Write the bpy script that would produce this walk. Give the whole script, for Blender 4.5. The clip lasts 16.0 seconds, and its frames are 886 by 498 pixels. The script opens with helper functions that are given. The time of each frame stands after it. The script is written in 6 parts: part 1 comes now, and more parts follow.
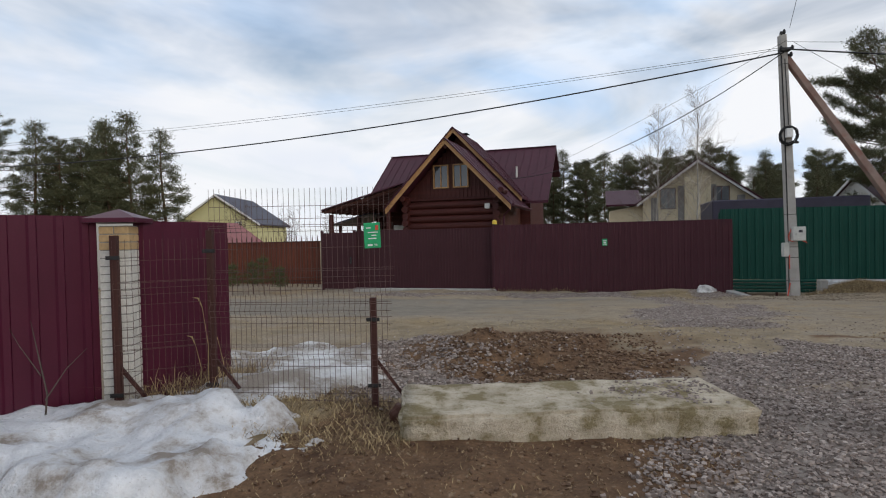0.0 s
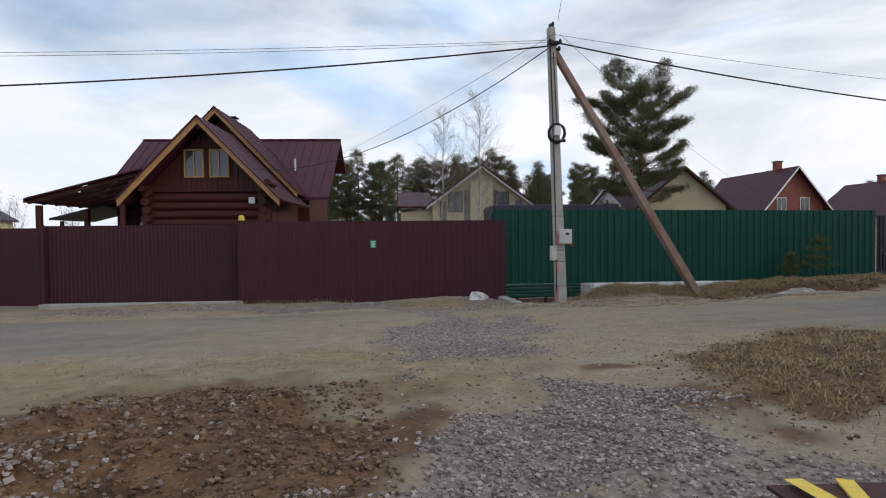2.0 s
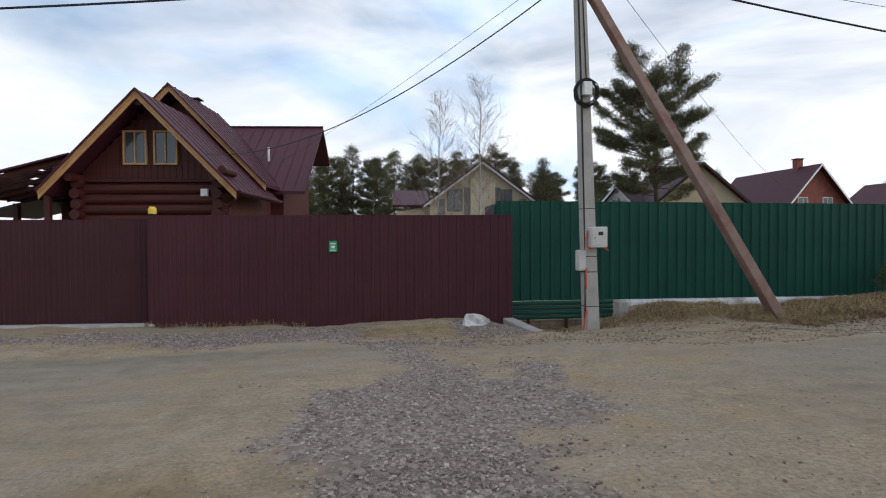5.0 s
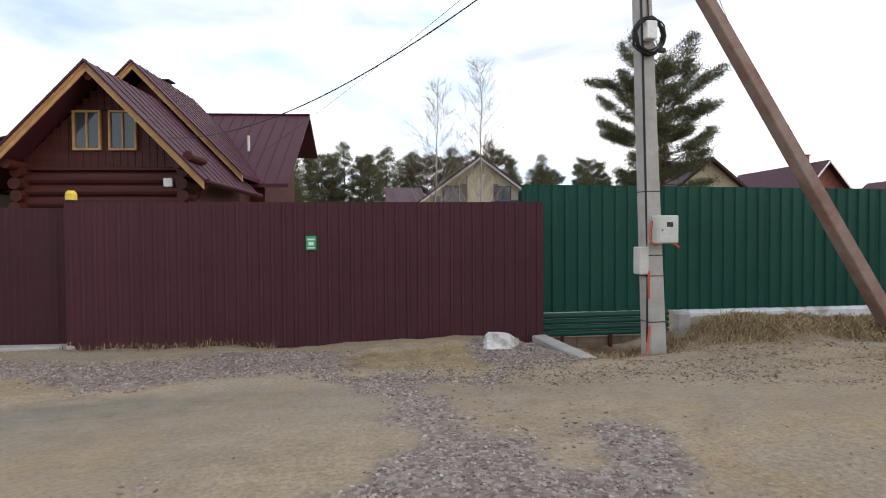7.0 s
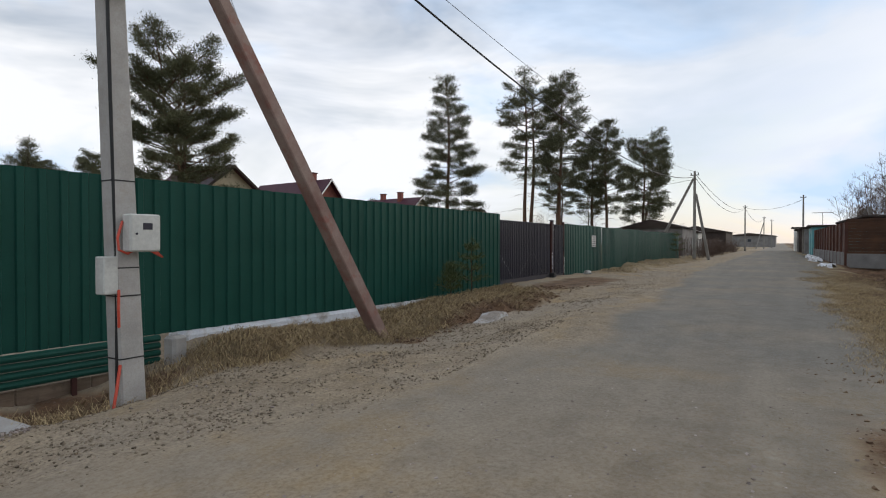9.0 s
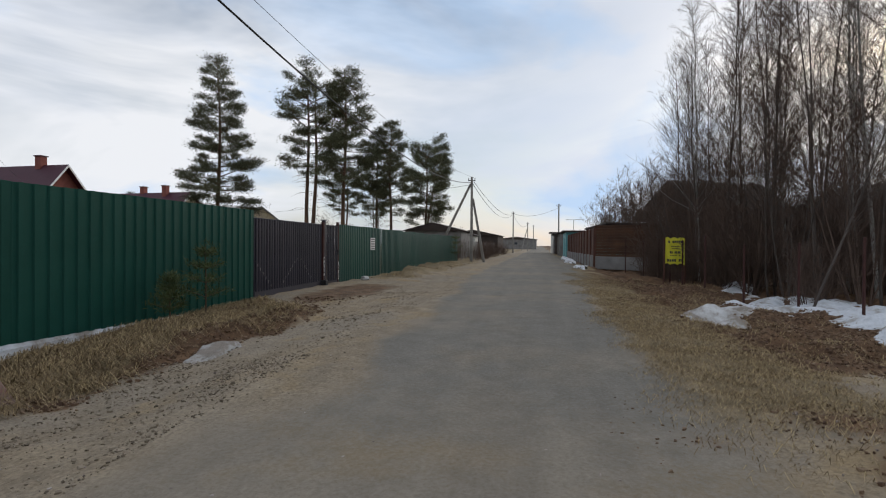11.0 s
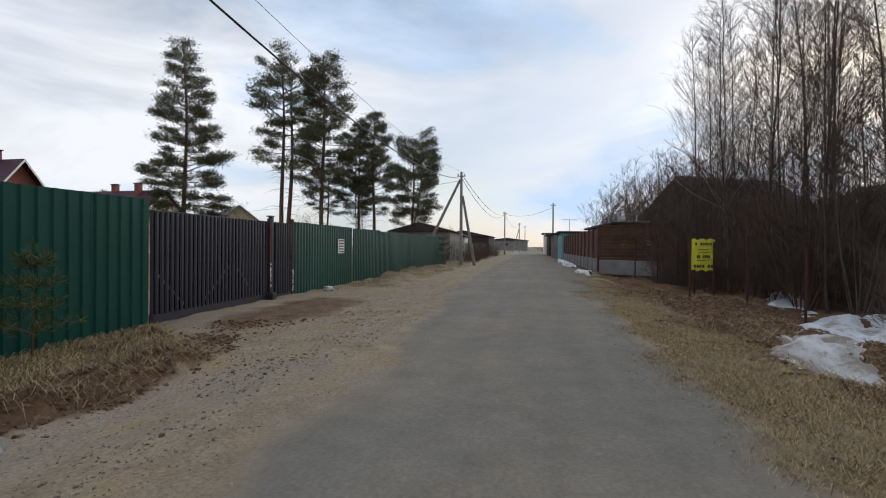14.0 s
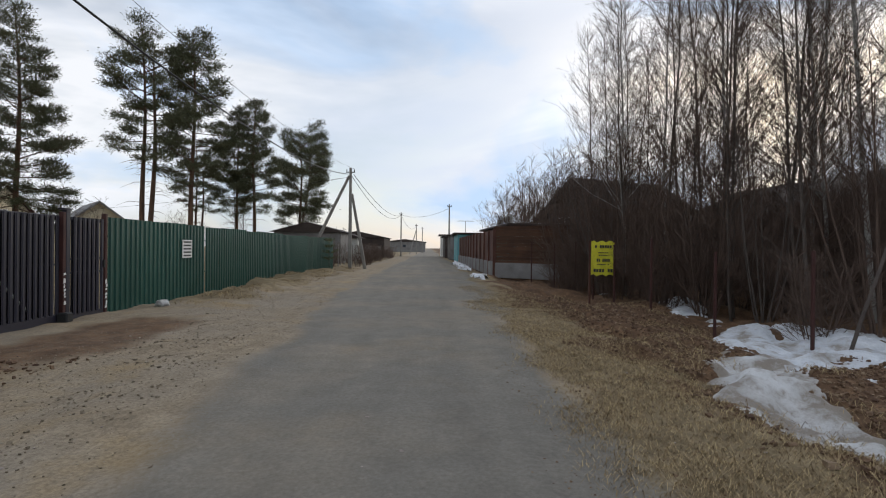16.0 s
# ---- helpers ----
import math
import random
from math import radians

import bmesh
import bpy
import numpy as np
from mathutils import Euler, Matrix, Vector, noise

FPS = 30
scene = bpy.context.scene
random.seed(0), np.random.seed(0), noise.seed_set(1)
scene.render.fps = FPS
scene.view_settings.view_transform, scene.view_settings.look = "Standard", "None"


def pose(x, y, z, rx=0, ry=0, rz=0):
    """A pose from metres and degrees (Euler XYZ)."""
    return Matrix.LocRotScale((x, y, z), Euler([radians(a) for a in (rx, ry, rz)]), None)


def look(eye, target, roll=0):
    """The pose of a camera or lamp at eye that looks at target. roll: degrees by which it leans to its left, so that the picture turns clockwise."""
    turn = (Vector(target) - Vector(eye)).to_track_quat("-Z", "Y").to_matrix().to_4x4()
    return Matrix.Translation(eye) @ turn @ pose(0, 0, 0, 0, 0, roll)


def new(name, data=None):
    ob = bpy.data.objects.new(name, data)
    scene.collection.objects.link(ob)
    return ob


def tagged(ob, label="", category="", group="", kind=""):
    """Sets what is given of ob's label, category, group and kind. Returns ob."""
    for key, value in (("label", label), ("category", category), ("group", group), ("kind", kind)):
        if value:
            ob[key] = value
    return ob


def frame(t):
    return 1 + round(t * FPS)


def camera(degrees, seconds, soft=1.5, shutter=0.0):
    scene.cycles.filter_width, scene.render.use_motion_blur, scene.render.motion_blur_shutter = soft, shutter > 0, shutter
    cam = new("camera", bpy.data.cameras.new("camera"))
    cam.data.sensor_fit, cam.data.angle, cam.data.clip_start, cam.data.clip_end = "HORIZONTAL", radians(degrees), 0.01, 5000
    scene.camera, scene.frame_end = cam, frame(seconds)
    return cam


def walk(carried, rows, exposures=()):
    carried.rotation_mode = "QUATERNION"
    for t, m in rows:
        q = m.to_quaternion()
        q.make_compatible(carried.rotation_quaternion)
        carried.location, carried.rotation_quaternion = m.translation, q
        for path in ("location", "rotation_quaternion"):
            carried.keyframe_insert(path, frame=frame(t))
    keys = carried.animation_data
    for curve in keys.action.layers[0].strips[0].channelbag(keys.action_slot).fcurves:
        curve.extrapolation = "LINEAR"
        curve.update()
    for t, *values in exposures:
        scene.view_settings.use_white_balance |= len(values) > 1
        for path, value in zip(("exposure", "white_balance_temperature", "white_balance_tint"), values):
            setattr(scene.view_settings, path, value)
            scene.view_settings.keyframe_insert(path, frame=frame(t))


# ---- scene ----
cam = camera(78.2, 16.0, soft=1.1)
METRES, EYE, TILT, LEAN, TURN = 21.4, 1.6, 0.0, 0.0, 10.0
ROWS = [
    (0.0, 0.0, 0.0, 0.0, -0.03, -1.2, 1.2),
    (0.5, 0.0173, 0.0337, -0.0009, -3.68, -1.22, 0.98),
    (1.0, 0.0391, 0.0671, -0.0021, -9.96, -1.31, 0.82),
    (1.5, 0.0586, 0.0979, -0.0019, -14.52, -1.28, 0.69),
    (2.0, 0.0821, 0.129, -0.0025, -20.63, -1.38, 0.53),
    (2.5, 0.1026, 0.1566, -0.0011, -23.79, -1.31, 0.44),
    (3.0, 0.1196, 0.1873, -0.0016, -25.2, -1.34, 0.32),
    (3.5, 0.1328, 0.2159, -0.0001, -25.1, -1.28, 0.29),
    (4.0, 0.1446, 0.2479, -0.0004, -23.99, -1.29, 0.26),
    (4.5, 0.1577, 0.2763, -0.0012, -22.58, -1.25, 0.34),
    (5.0, 0.167, 0.3081, -0.0037, -20.48, -1.27, 0.3),
    (7.5, 0.2079, 0.4494, -0.0089, -22.03, -1.24, 0.45),
    (8.0, 0.2273, 0.4593, -0.006, -34.87, -0.79, 0.44),
    (8.5, 0.2494, 0.4708, -0.0075, -52.42, -0.84, 0.1),
    (9.0, 0.2715, 0.4758, -0.0095, -68.05, -0.66, -0.03),
    (9.5, 0.2974, 0.4739, -0.0085, -75.0, -0.5, 0.11),
    (10.0, 0.3295, 0.4729, -0.0075, -82.84, -0.58, -0.12),
    (12.5, 0.4776, 0.4627, -0.0051, -91.75, -0.39, -0.48),
    (13.0, 0.5073, 0.4612, -0.0036, -91.04, -0.33, -0.49),
    (13.5, 0.5413, 0.4622, -0.0042, -90.69, -0.37, -0.53),
    (14.0, 0.5728, 0.4583, -0.0042, -90.84, -0.33, -0.47),
    (14.5, 0.6055, 0.453, -0.0041, -91.65, -0.29, -0.46),
    (15.0, 0.6364, 0.442, -0.0043, -94.74, -0.25, -0.48),
    (15.5, 0.6644, 0.4324, -0.0036, -97.63, -0.13, -0.46),
    (16.0, 0.6925, 0.4232, -0.002, -101.44, -0.1, -0.52),
]
walk(cam, [(t, pose(0, 0, EYE, TILT, LEAN, TURN) @ pose(METRES * x, METRES * y, METRES * z, 90 + pitch, roll, yaw)) for t, x, y, z, yaw, pitch, roll in ROWS],
     [(0.0, 0.01, 6500, 10), (1.0, -0.03, 6450, 10), (2.5, 0.14, 6350, 10), (5.0, 0.20, 6350, 10), (7.3, 0.72, 6700, 11), (7.8, 0.65, 6700, 11), (8.5, 0.38, 6600, 10), (9.0, 0.10, 6500, 10), (10.0, -0.12, 6450, 10), (12.5, -0.03, 6400, 10), (16.0, 0.02, 6400, 10)])

# ---- world, sun ----
world = bpy.data.worlds.new("world")
scene.world = world
world.use_nodes = True
wn, wl = world.node_tree.nodes, world.node_tree.links
wn.clear()
w_out = wn.new("ShaderNodeOutputWorld")
sky_bg = wn.new("ShaderNodeBackground")
cloud_bg = wn.new("ShaderNodeBackground")
w_mix = wn.new("ShaderNodeMixShader")
sky = wn.new("ShaderNodeTexSky")
sky.sky_type = "NISHITA"
sky.sun_disc = False
SUN_EL, SUN_AZ = radians(16), radians(125)
sky.sun_elevation, sky.sun_rotation = SUN_EL, SUN_AZ
sky.air_density, sky.dust_density, sky.ozone_density = 1.0, 1.5, 1.5
sky_bg.inputs["Strength"].default_value = 0.12
wl.new(sky.outputs[0], sky_bg.inputs["Color"])
w_tc = wn.new("ShaderNodeTexCoord")
w_map = wn.new("ShaderNodeMapping")
w_map.inputs["Scale"].default_value = (1.0, 1.0, 3.2)
w_map.inputs["Rotation"].default_value = (0.06, -0.1, 0.5)
wl.new(w_tc.outputs["Generated"], w_map.inputs[0])
w_noise = wn.new("ShaderNodeTexNoise")
w_noise.inputs["Scale"].default_value = 1.9
w_noise.inputs["Detail"].default_value = 5
w_noise.inputs["Roughness"].default_value = 0.55
w_noise.inputs["Distortion"].default_value = 0.5
wl.new(w_map.outputs[0], w_noise.inputs["Vector"])
w_ramp = wn.new("ShaderNodeValToRGB")
w_ramp.color_ramp.elements[0].position = 0.30
w_ramp.color_ramp.elements[1].position = 0.56
w_ramp.color_ramp.elements[0].color = (0.30, 0.30, 0.30, 1)
w_ramp.color_ramp.elements[1].color = (1, 1, 1, 1)
wl.new(w_noise.outputs["Fac"], w_ramp.inputs[0])
w_noise2 = wn.new("ShaderNodeTexNoise")
w_noise2.inputs["Scale"].default_value = 1.7
w_noise2.inputs["Detail"].default_value = 4
wl.new(w_map.outputs[0], w_noise2.inputs["Vector"])
w_ramp2 = wn.new("ShaderNodeValToRGB")
w_ramp2.color_ramp.elements[0].position = 0.30
w_ramp2.color_ramp.elements[1].position = 0.60
w_ramp2.color_ramp.elements[0].color = (0.68, 0.74, 0.86, 1)
w_ramp2.color_ramp.elements[1].color = (0.86, 0.875, 0.905, 1)
wl.new(w_noise2.outputs["Fac"], w_ramp2.inputs[0])
w_noise3 = wn.new("ShaderNodeTexNoise")
w_noise3.inputs["Scale"].default_value = 2.3
w_noise3.inputs["Detail"].default_value = 5
w_noise3.inputs["Distortion"].default_value = 0.6
w_map3 = wn.new("ShaderNodeMapping")
w_map3.inputs["Scale"].default_value = (1.0, 1.0, 2.4)
w_map3.inputs["Location"].default_value = (3.1, 1.7, 0.4)
wl.new(w_tc.outputs["Generated"], w_map3.inputs[0])
wl.new(w_map3.outputs[0], w_noise3.inputs["Vector"])
w_ramp3 = wn.new("ShaderNodeValToRGB")
w_ramp3.color_ramp.elements[0].position = 0.50
w_ramp3.color_ramp.elements[1].position = 0.66
w_ramp3.color_ramp.elements[0].color = (0, 0, 0, 1)
w_ramp3.color_ramp.elements[1].color = (0.85, 0.85, 0.85, 1)
wl.new(w_noise3.outputs["Fac"], w_ramp3.inputs[0])
w_gap = wn.new("ShaderNodeMix")
w_gap.data_type = "RGBA"
wl.new(w_ramp3.outputs[0], w_gap.inputs[0])
wl.new(w_ramp2.outputs[0], w_gap.inputs[6])
w_gap.inputs[7].default_value = (0.50, 0.68, 0.93, 1)
wl.new(w_gap.outputs[2], cloud_bg.inputs["Color"])
cloud_bg.inputs["Strength"].default_value = 1.07
wl.new(w_ramp.outputs[0], w_mix.inputs[0])
wl.new(sky_bg.outputs[0], w_mix.inputs[1])
wl.new(cloud_bg.outputs[0], w_mix.inputs[2])
wl.new(w_mix.outputs[0], w_out.inputs[0])

sun_data = bpy.data.lights.new("sun", "SUN")
sun_data.energy, sun_data.angle, sun_data.color = 0.90, radians(30), (1.0, 0.91, 0.80)
sun = new("sun", sun_data)
sun.matrix_world = look((0, 0, 30), (-30 * math.sin(SUN_AZ) , -30 * math.cos(SUN_AZ), 30 - 30 * math.tan(SUN_EL)))


# ---- mesh helpers ----
class Soup:
    """Collects vertices and faces; all shapes go through the matrix m."""

    def __init__(self):
        self.v, self.f, self.m = [], [], None

    def add(self, verts, faces):
        o = len(self.v)
        if self.m is not None:
            verts = [self.m @ Vector(p) for p in verts]
        self.v.extend([tuple(p) for p in verts])
        self.f.extend([tuple(i + o for i in f) for f in faces])
        return self

    def box(self, c, s, ch=0.0, rz=0.0):
        """A box with chamfered edges: centre, size, chamfer, turn about z in degrees."""
        hx, hy, hz = s[0] / 2, s[1] / 2, s[2] / 2
        ch = min(ch, hx * 0.9, hy * 0.9, hz * 0.9)
        vs, fs = [], []
        if ch <= 0:
            vs = [(x, y, z) for x in (-hx, hx) for y in (-hy, hy) for z in (-hz, hz)]
            fs = [(0, 1, 3, 2), (4, 6, 7, 5), (0, 4, 5, 1), (2, 3, 7, 6), (0, 2, 6, 4), (1, 5, 7, 3)]
        else:
            idx = {}
            for a in (-1, 1):
                for b in (-1, 1):
                    for d in (-1, 1):
                        for k in range(3):
                            p = [a * hx, b * hy, d * hz]
                            for j, q in enumerate((a, b, d)):
                                if j != k:
                                    p[j] -= q * ch
                            idx[a, b, d, k] = len(vs)
                            vs.append(tuple(p))
            for k in range(3):
                i, j = (k + 1) % 3, (k + 2) % 3
                for sgn in (-1, 1):
                    ring = []
                    for p, q in ((-1, -1), (1, -1), (1, 1), (-1, 1)):
                        s3 = [0, 0, 0]
                        s3[k], s3[i], s3[j] = sgn, p, q
                        ring.append(idx[(*s3, k)])
                    fs.append(tuple(ring if sgn > 0 else ring[::-1]))
                for p in (-1, 1):
                    for q in (-1, 1):
                        lo, hi = [0, 0, 0], [0, 0, 0]
                        lo[i] = hi[i] = p
                        lo[j] = hi[j] = q
                        lo[k], hi[k] = -1, 1
                        e = (idx[(*lo, i)], idx[(*hi, i)], idx[(*hi, j)], idx[(*lo, j)])
                        fs.append(e if p * q < 0 else e[::-1])
            for a in (-1, 1):
                for b in (-1, 1):
                    for d in (-1, 1):
                        e = tuple(idx[a, b, d, k] for k in range(3))
                        fs.append(e if a * b * d > 0 else e[::-1])
        r = Matrix.Translation(c) @ Matrix.Rotation(radians(rz), 4, "Z")
        return self.add([r @ Vector(p) for p in vs], fs)

    def beam(self, a, b, w, h, ch=0.0):
        """A square bar from a to b, w across and h high."""
        a, b = Vector(a), Vector(b)
        d = b - a
        q = d.to_track_quat("Y", "Z").to_matrix().to_4x4()
        keep = self.m
        self.m = (keep if keep is not None else Matrix()) @ Matrix.Translation((a + b) / 2) @ q
        self.box((0, 0, 0), (w, d.length, h), ch)
        self.m = keep
        return self

    def tube(self, pts, radii, n=6, cap=True):
        pts = [Vector(p) for p in pts]
        if not isinstance(radii, (list, tuple)):
            radii = [radii] * len(pts)
        vs, fs = [], []
        side = None
        for i, p in enumerate(pts):
            d = (pts[min(i + 1, len(pts) - 1)] - pts[max(i - 1, 0)])
            d = d.normalized() if d.length > 1e-9 else Vector((0, 0, 1))
            if side is None:
                side = d.orthogonal().normalized()
            else:
                side = (side - d * side.dot(d))
                side = side.normalized() if side.length > 1e-6 else d.orthogonal().normalized()
            up = d.cross(side)
            for k in range(n):
                a = 2 * math.pi * k / n
                vs.append(p + (side * math.cos(a) + up * math.sin(a)) * radii[i])
        for i in range(len(pts) - 1):
            for k in range(n):
                fs.append((i * n + k, i * n + (k + 1) % n, (i + 1) * n + (k + 1) % n, (i + 1) * n + k))
        if cap:
            fs.append(tuple(range(n))[::-1])
            fs.append(tuple((len(pts) - 1) * n + k for k in range(n)))
        return self.add(vs, fs)

    def prism(self, poly, y0, y1):
        """A polygon in x and z, extruded from y0 to y1."""
        n = len(poly)
        vs = [(x, y0, z) for x, z in poly] + [(x, y1, z) for x, z in poly]
        fs = [tuple(range(n)), tuple(range(n, 2 * n))[::-1]]
        fs += [(i + n, (i + 1) % n + n, (i + 1) % n, i) for i in range(n)]
        return self.add(vs, fs)

    def mesh(self, name, material, smooth=False):
        me = bpy.data.meshes.new(name)
        me.from_pydata(self.v, [], self.f)
        me.materials.append(material)
        if smooth:
            me.polygons.foreach_set("use_smooth", [True] * len(me.polygons))
        me.update()
        return me


def part(name, soup, material, parent, label="", smooth=False, at=None):
    me = soup.mesh(name, material, smooth) if isinstance(soup, Soup) else soup
    ob = new(name, me)
    ob.parent = parent
    if at is not None:
        ob.matrix_basis = at
    if label:
        ob["label"] = label
    return ob


def thing(name, m, label, category, group="", kind=""):
    ob = new(name)
    ob.matrix_basis = m
    ob.empty_display_size = 0.2
    return tagged(ob, label, category, group, kind)


def solo(name, soup, material, label, category, group="", kind="", m=None, smooth=False):
    ob = new(name, soup.mesh(name, material, smooth) if isinstance(soup, Soup) else soup)
    if m is not None:
        ob.matrix_basis = m
    return tagged(ob, label, category, group, kind)


# ---- materials ----
def shader(name):
    mt = bpy.data.materials.new(name)
    mt.use_nodes = True
    return mt, mt.node_tree.nodes, mt.node_tree.links, mt.node_tree.nodes["Principled BSDF"]


def noise_node(nodes, links, scale, detail, vec, rough=0.6, stretch=None):
    n = nodes.new("ShaderNodeTexNoise")
    n.inputs["Scale"].default_value, n.inputs["Detail"].default_value = scale, detail
    n.inputs["Roughness"].default_value = rough
    if stretch:
        mp = nodes.new("ShaderNodeMapping")
        mp.inputs["Scale"].default_value = stretch
        links.new(vec, mp.inputs[0])
        vec = mp.outputs[0]
    links.new(vec, n.inputs["Vector"])
    return n.outputs["Fac"]


def ramp_node(nodes, links, fac, stops):
    r = nodes.new("ShaderNodeValToRGB")
    els = r.color_ramp.elements
    while len(els) < len(stops):
        els.new(0.5)
    for e, (p, c) in zip(els, stops):
        e.position = p
        e.color = (*c, 1) if len(c) == 3 else c
    links.new(fac, r.inputs[0])
    return r.outputs[0]


def mix_node(nodes, links, fac, a, b, mode="MIX"):
    m = nodes.new("ShaderNodeMix")
    m.data_type, m.blend_type = "RGBA", mode
    for key, val in ((0, fac), (6, a), (7, b)):
        if isinstance(val, (int, float)):
            m.inputs[key].default_value = val
        elif isinstance(val, tuple):
            m.inputs[key].default_value = (*val, 1)
        else:
            links.new(val, m.inputs[key])
    return m.outputs[2]


def paint(name, a, b, scale=3.0, rough=0.6, bump=0.1, fine=40.0, metal=0.0, dirt=None, stretch=None, vary=0.0, dist=0.01):
    """A surface of two tones at a coarse scale, a fine grain, and dirt of its own shape."""
    mt, nodes, links, bs = shader(name)
    tc = nodes.new("ShaderNodeTexCoord").outputs["Object"]
    big = noise_node(nodes, links, scale, 5, tc, 0.6, stretch)
    small = noise_node(nodes, links, fine, 4, tc, 0.7, stretch)
    col = ramp_node(nodes, links, big, [(0.32, a), (0.68, b)])
    col = mix_node(nodes, links, 0.35, col, ramp_node(nodes, links, small, [(0.3, (0.45, 0.45, 0.45)), (0.7, (1, 1, 1))]), "MULTIPLY")
    if dirt:
        spot = noise_node(nodes, links, scale * 2.7, 8, tc, 0.7)
        col = mix_node(nodes, links, ramp_node(nodes, links, spot, [(0.52, (0, 0, 0)), (0.72, (0.8, 0.8, 0.8))]), col, dirt)
    if vary:
        info = nodes.new("ShaderNodeObjectInfo").outputs["Random"]
        lo, hi = 1 - vary, 1.0
        col = mix_node(nodes, links, 1.0, col, ramp_node(nodes, links, info, [(0, (lo, lo, lo)), (1, (hi, hi, hi))]), "MULTIPLY")
    links.new(col, bs.inputs["Base Color"])
    bs.inputs["Roughness"].default_value, bs.inputs["Metallic"].default_value = rough, metal
    bs.inputs["Specular IOR Level"].default_value = 0.3
    if bump:
        bp = nodes.new("ShaderNodeBump")
        bp.inputs["Strength"].default_value, bp.inputs["Distance"].default_value = bump, dist
        links.new(small, bp.inputs["Height"])
        links.new(bp.outputs[0], bs.inputs["Normal"])
    return mt


BROWN = paint("brown_steel", (0.070, 0.0255, 0.0325), (0.086, 0.0315, 0.040), 1.2, 0.5, 0.03, 60, vary=0.08, dirt=(0.066, 0.032, 0.034))
BROWN_FLAT = paint("brown_gate_steel", (0.052, 0.020, 0.024), (0.064, 0.025, 0.030), 1.2, 0.45, 0.03, 60)
MAROON = paint("maroon_steel", (0.064, 0.0065, 0.0215), (0.080, 0.0085, 0.027), 1.2, 0.4, 0.03, 60, vary=0.06)
GREEN = paint("green_steel", (0.0130, 0.066, 0.049), (0.0170, 0.080, 0.060), 1.2, 0.4, 0.03, 60, vary=0.12)
GREEN2 = paint("green_steel_old", (0.016, 0.075, 0.056), (0.024, 0.098, 0.074), 0.7, 0.45, 0.05, 60, vary=0.2)
RUSTFENCE = paint("orange_brown_steel", (0.15, 0.038, 0.02), (0.20, 0.055, 0.028), 0.6, 0.5, 0.05, 50, vary=0.15)
CONCRETE = paint("concrete", (0.34, 0.325, 0.30), (0.46, 0.44, 0.41), 3, 0.9, 0.25, 60, dirt=(0.33, 0.30, 0.26))
STRUTMAT = paint("rusty_concrete", (0.20, 0.11, 0.09), (0.33, 0.25, 0.21), 1.6, 0.9, 0.25, 50, dirt=(0.24, 0.07, 0.05))
LOG = paint("red_brown_log", (0.048, 0.0105, 0.0085), (0.077, 0.0175, 0.0135), 2.0, 0.6, 0.2, 30, stretch=(0.3, 3, 3))
BOARD = paint("light_pine_board", (0.42, 0.23, 0.10), (0.55, 0.33, 0.15), 3.0, 0.6, 0.15, 30)
ROOF = paint("plum_roof_steel", (0.056, 0.012, 0.023), (0.07, 0.016, 0.03), 1.0, 0.6, 0.03, 40, vary=0.05)
SOFFIT = paint("dark_soffit", (0.06, 0.02, 0.015), (0.09, 0.03, 0.02), 2, 0.7, 0.1, 30)
CREAM = paint("cream_plaster", (0.52, 0.44, 0.30), (0.6, 0.52, 0.37), 0.8, 0.9, 0.1, 30)
YELLOWWALL = paint("pale_yellow_siding", (0.62, 0.58, 0.30), (0.70, 0.66, 0.36), 0.8, 0.8, 0.1, 30)
WHITEWALL = paint("white_plaster", (0.70, 0.68, 0.62), (0.8, 0.78, 0.72), 0.8, 0.9, 0.1, 30)
BRICKRED = paint("red_brick", (0.19, 0.062, 0.048), (0.27, 0.095, 0.075), 2.0, 0.85, 0.2, 20)
WHITE = paint("white_paint", (0.72, 0.72, 0.70), (0.82, 0.82, 0.80), 2, 0.5, 0.05, 30)
SLATE = paint("slate_blue_roof", (0.028, 0.026, 0.046), (0.042, 0.038, 0.066), 1, 0.5, 0.05, 30)
GREYWALL = paint("grey_boards", (0.16, 0.15, 0.14), (0.26, 0.25, 0.24), 1.2, 0.85, 0.2, 25)
DARKWALL = paint("dark_boards", (0.045, 0.034, 0.029), (0.075, 0.056, 0.047), 1.2, 0.85, 0.2, 25)
BARK = paint("pine_bark", (0.07, 0.048, 0.036), (0.17, 0.095, 0.055), 2.0, 0.95, 0.6, 18, stretch=(3, 3, 0.6), dist=0.03)
NEEDLE = paint("pine_needles", (0.080, 0.088, 0.045), (0.150, 0.150, 0.078), 0.5, 0.75, 0.0, 4, vary=0.15)
SAPLING = paint("young_needles", (0.055, 0.075, 0.027), (0.105, 0.12, 0.04), 2.0, 0.75, 0.0, 6)
BIRCH = paint("birch_bark", (0.28, 0.26, 0.235), (0.46, 0.44, 0.40), 3, 0.9, 0.3, 20, dirt=(0.06, 0.05, 0.045))
TWIG = paint("bare_twigs", (0.095, 0.062, 0.047), (0.17, 0.118, 0.09), 1.0, 0.95, 0.0, 12, vary=0.25)
TWIG2 = paint("grey_bare_bark", (0.075, 0.060, 0.051), (0.15, 0.124, 0.106), 1.5, 0.95, 0.3, 14, vary=0.2)
GATEMAT = paint("charcoal_steel", (0.024, 0.0225, 0.034), (0.034, 0.032, 0.046), 1.5, 0.5, 0.05, 50)
CABLE = paint("black_cable", (0.02, 0.02, 0.02), (0.03, 0.03, 0.03), 3, 0.6, 0.0, 30)
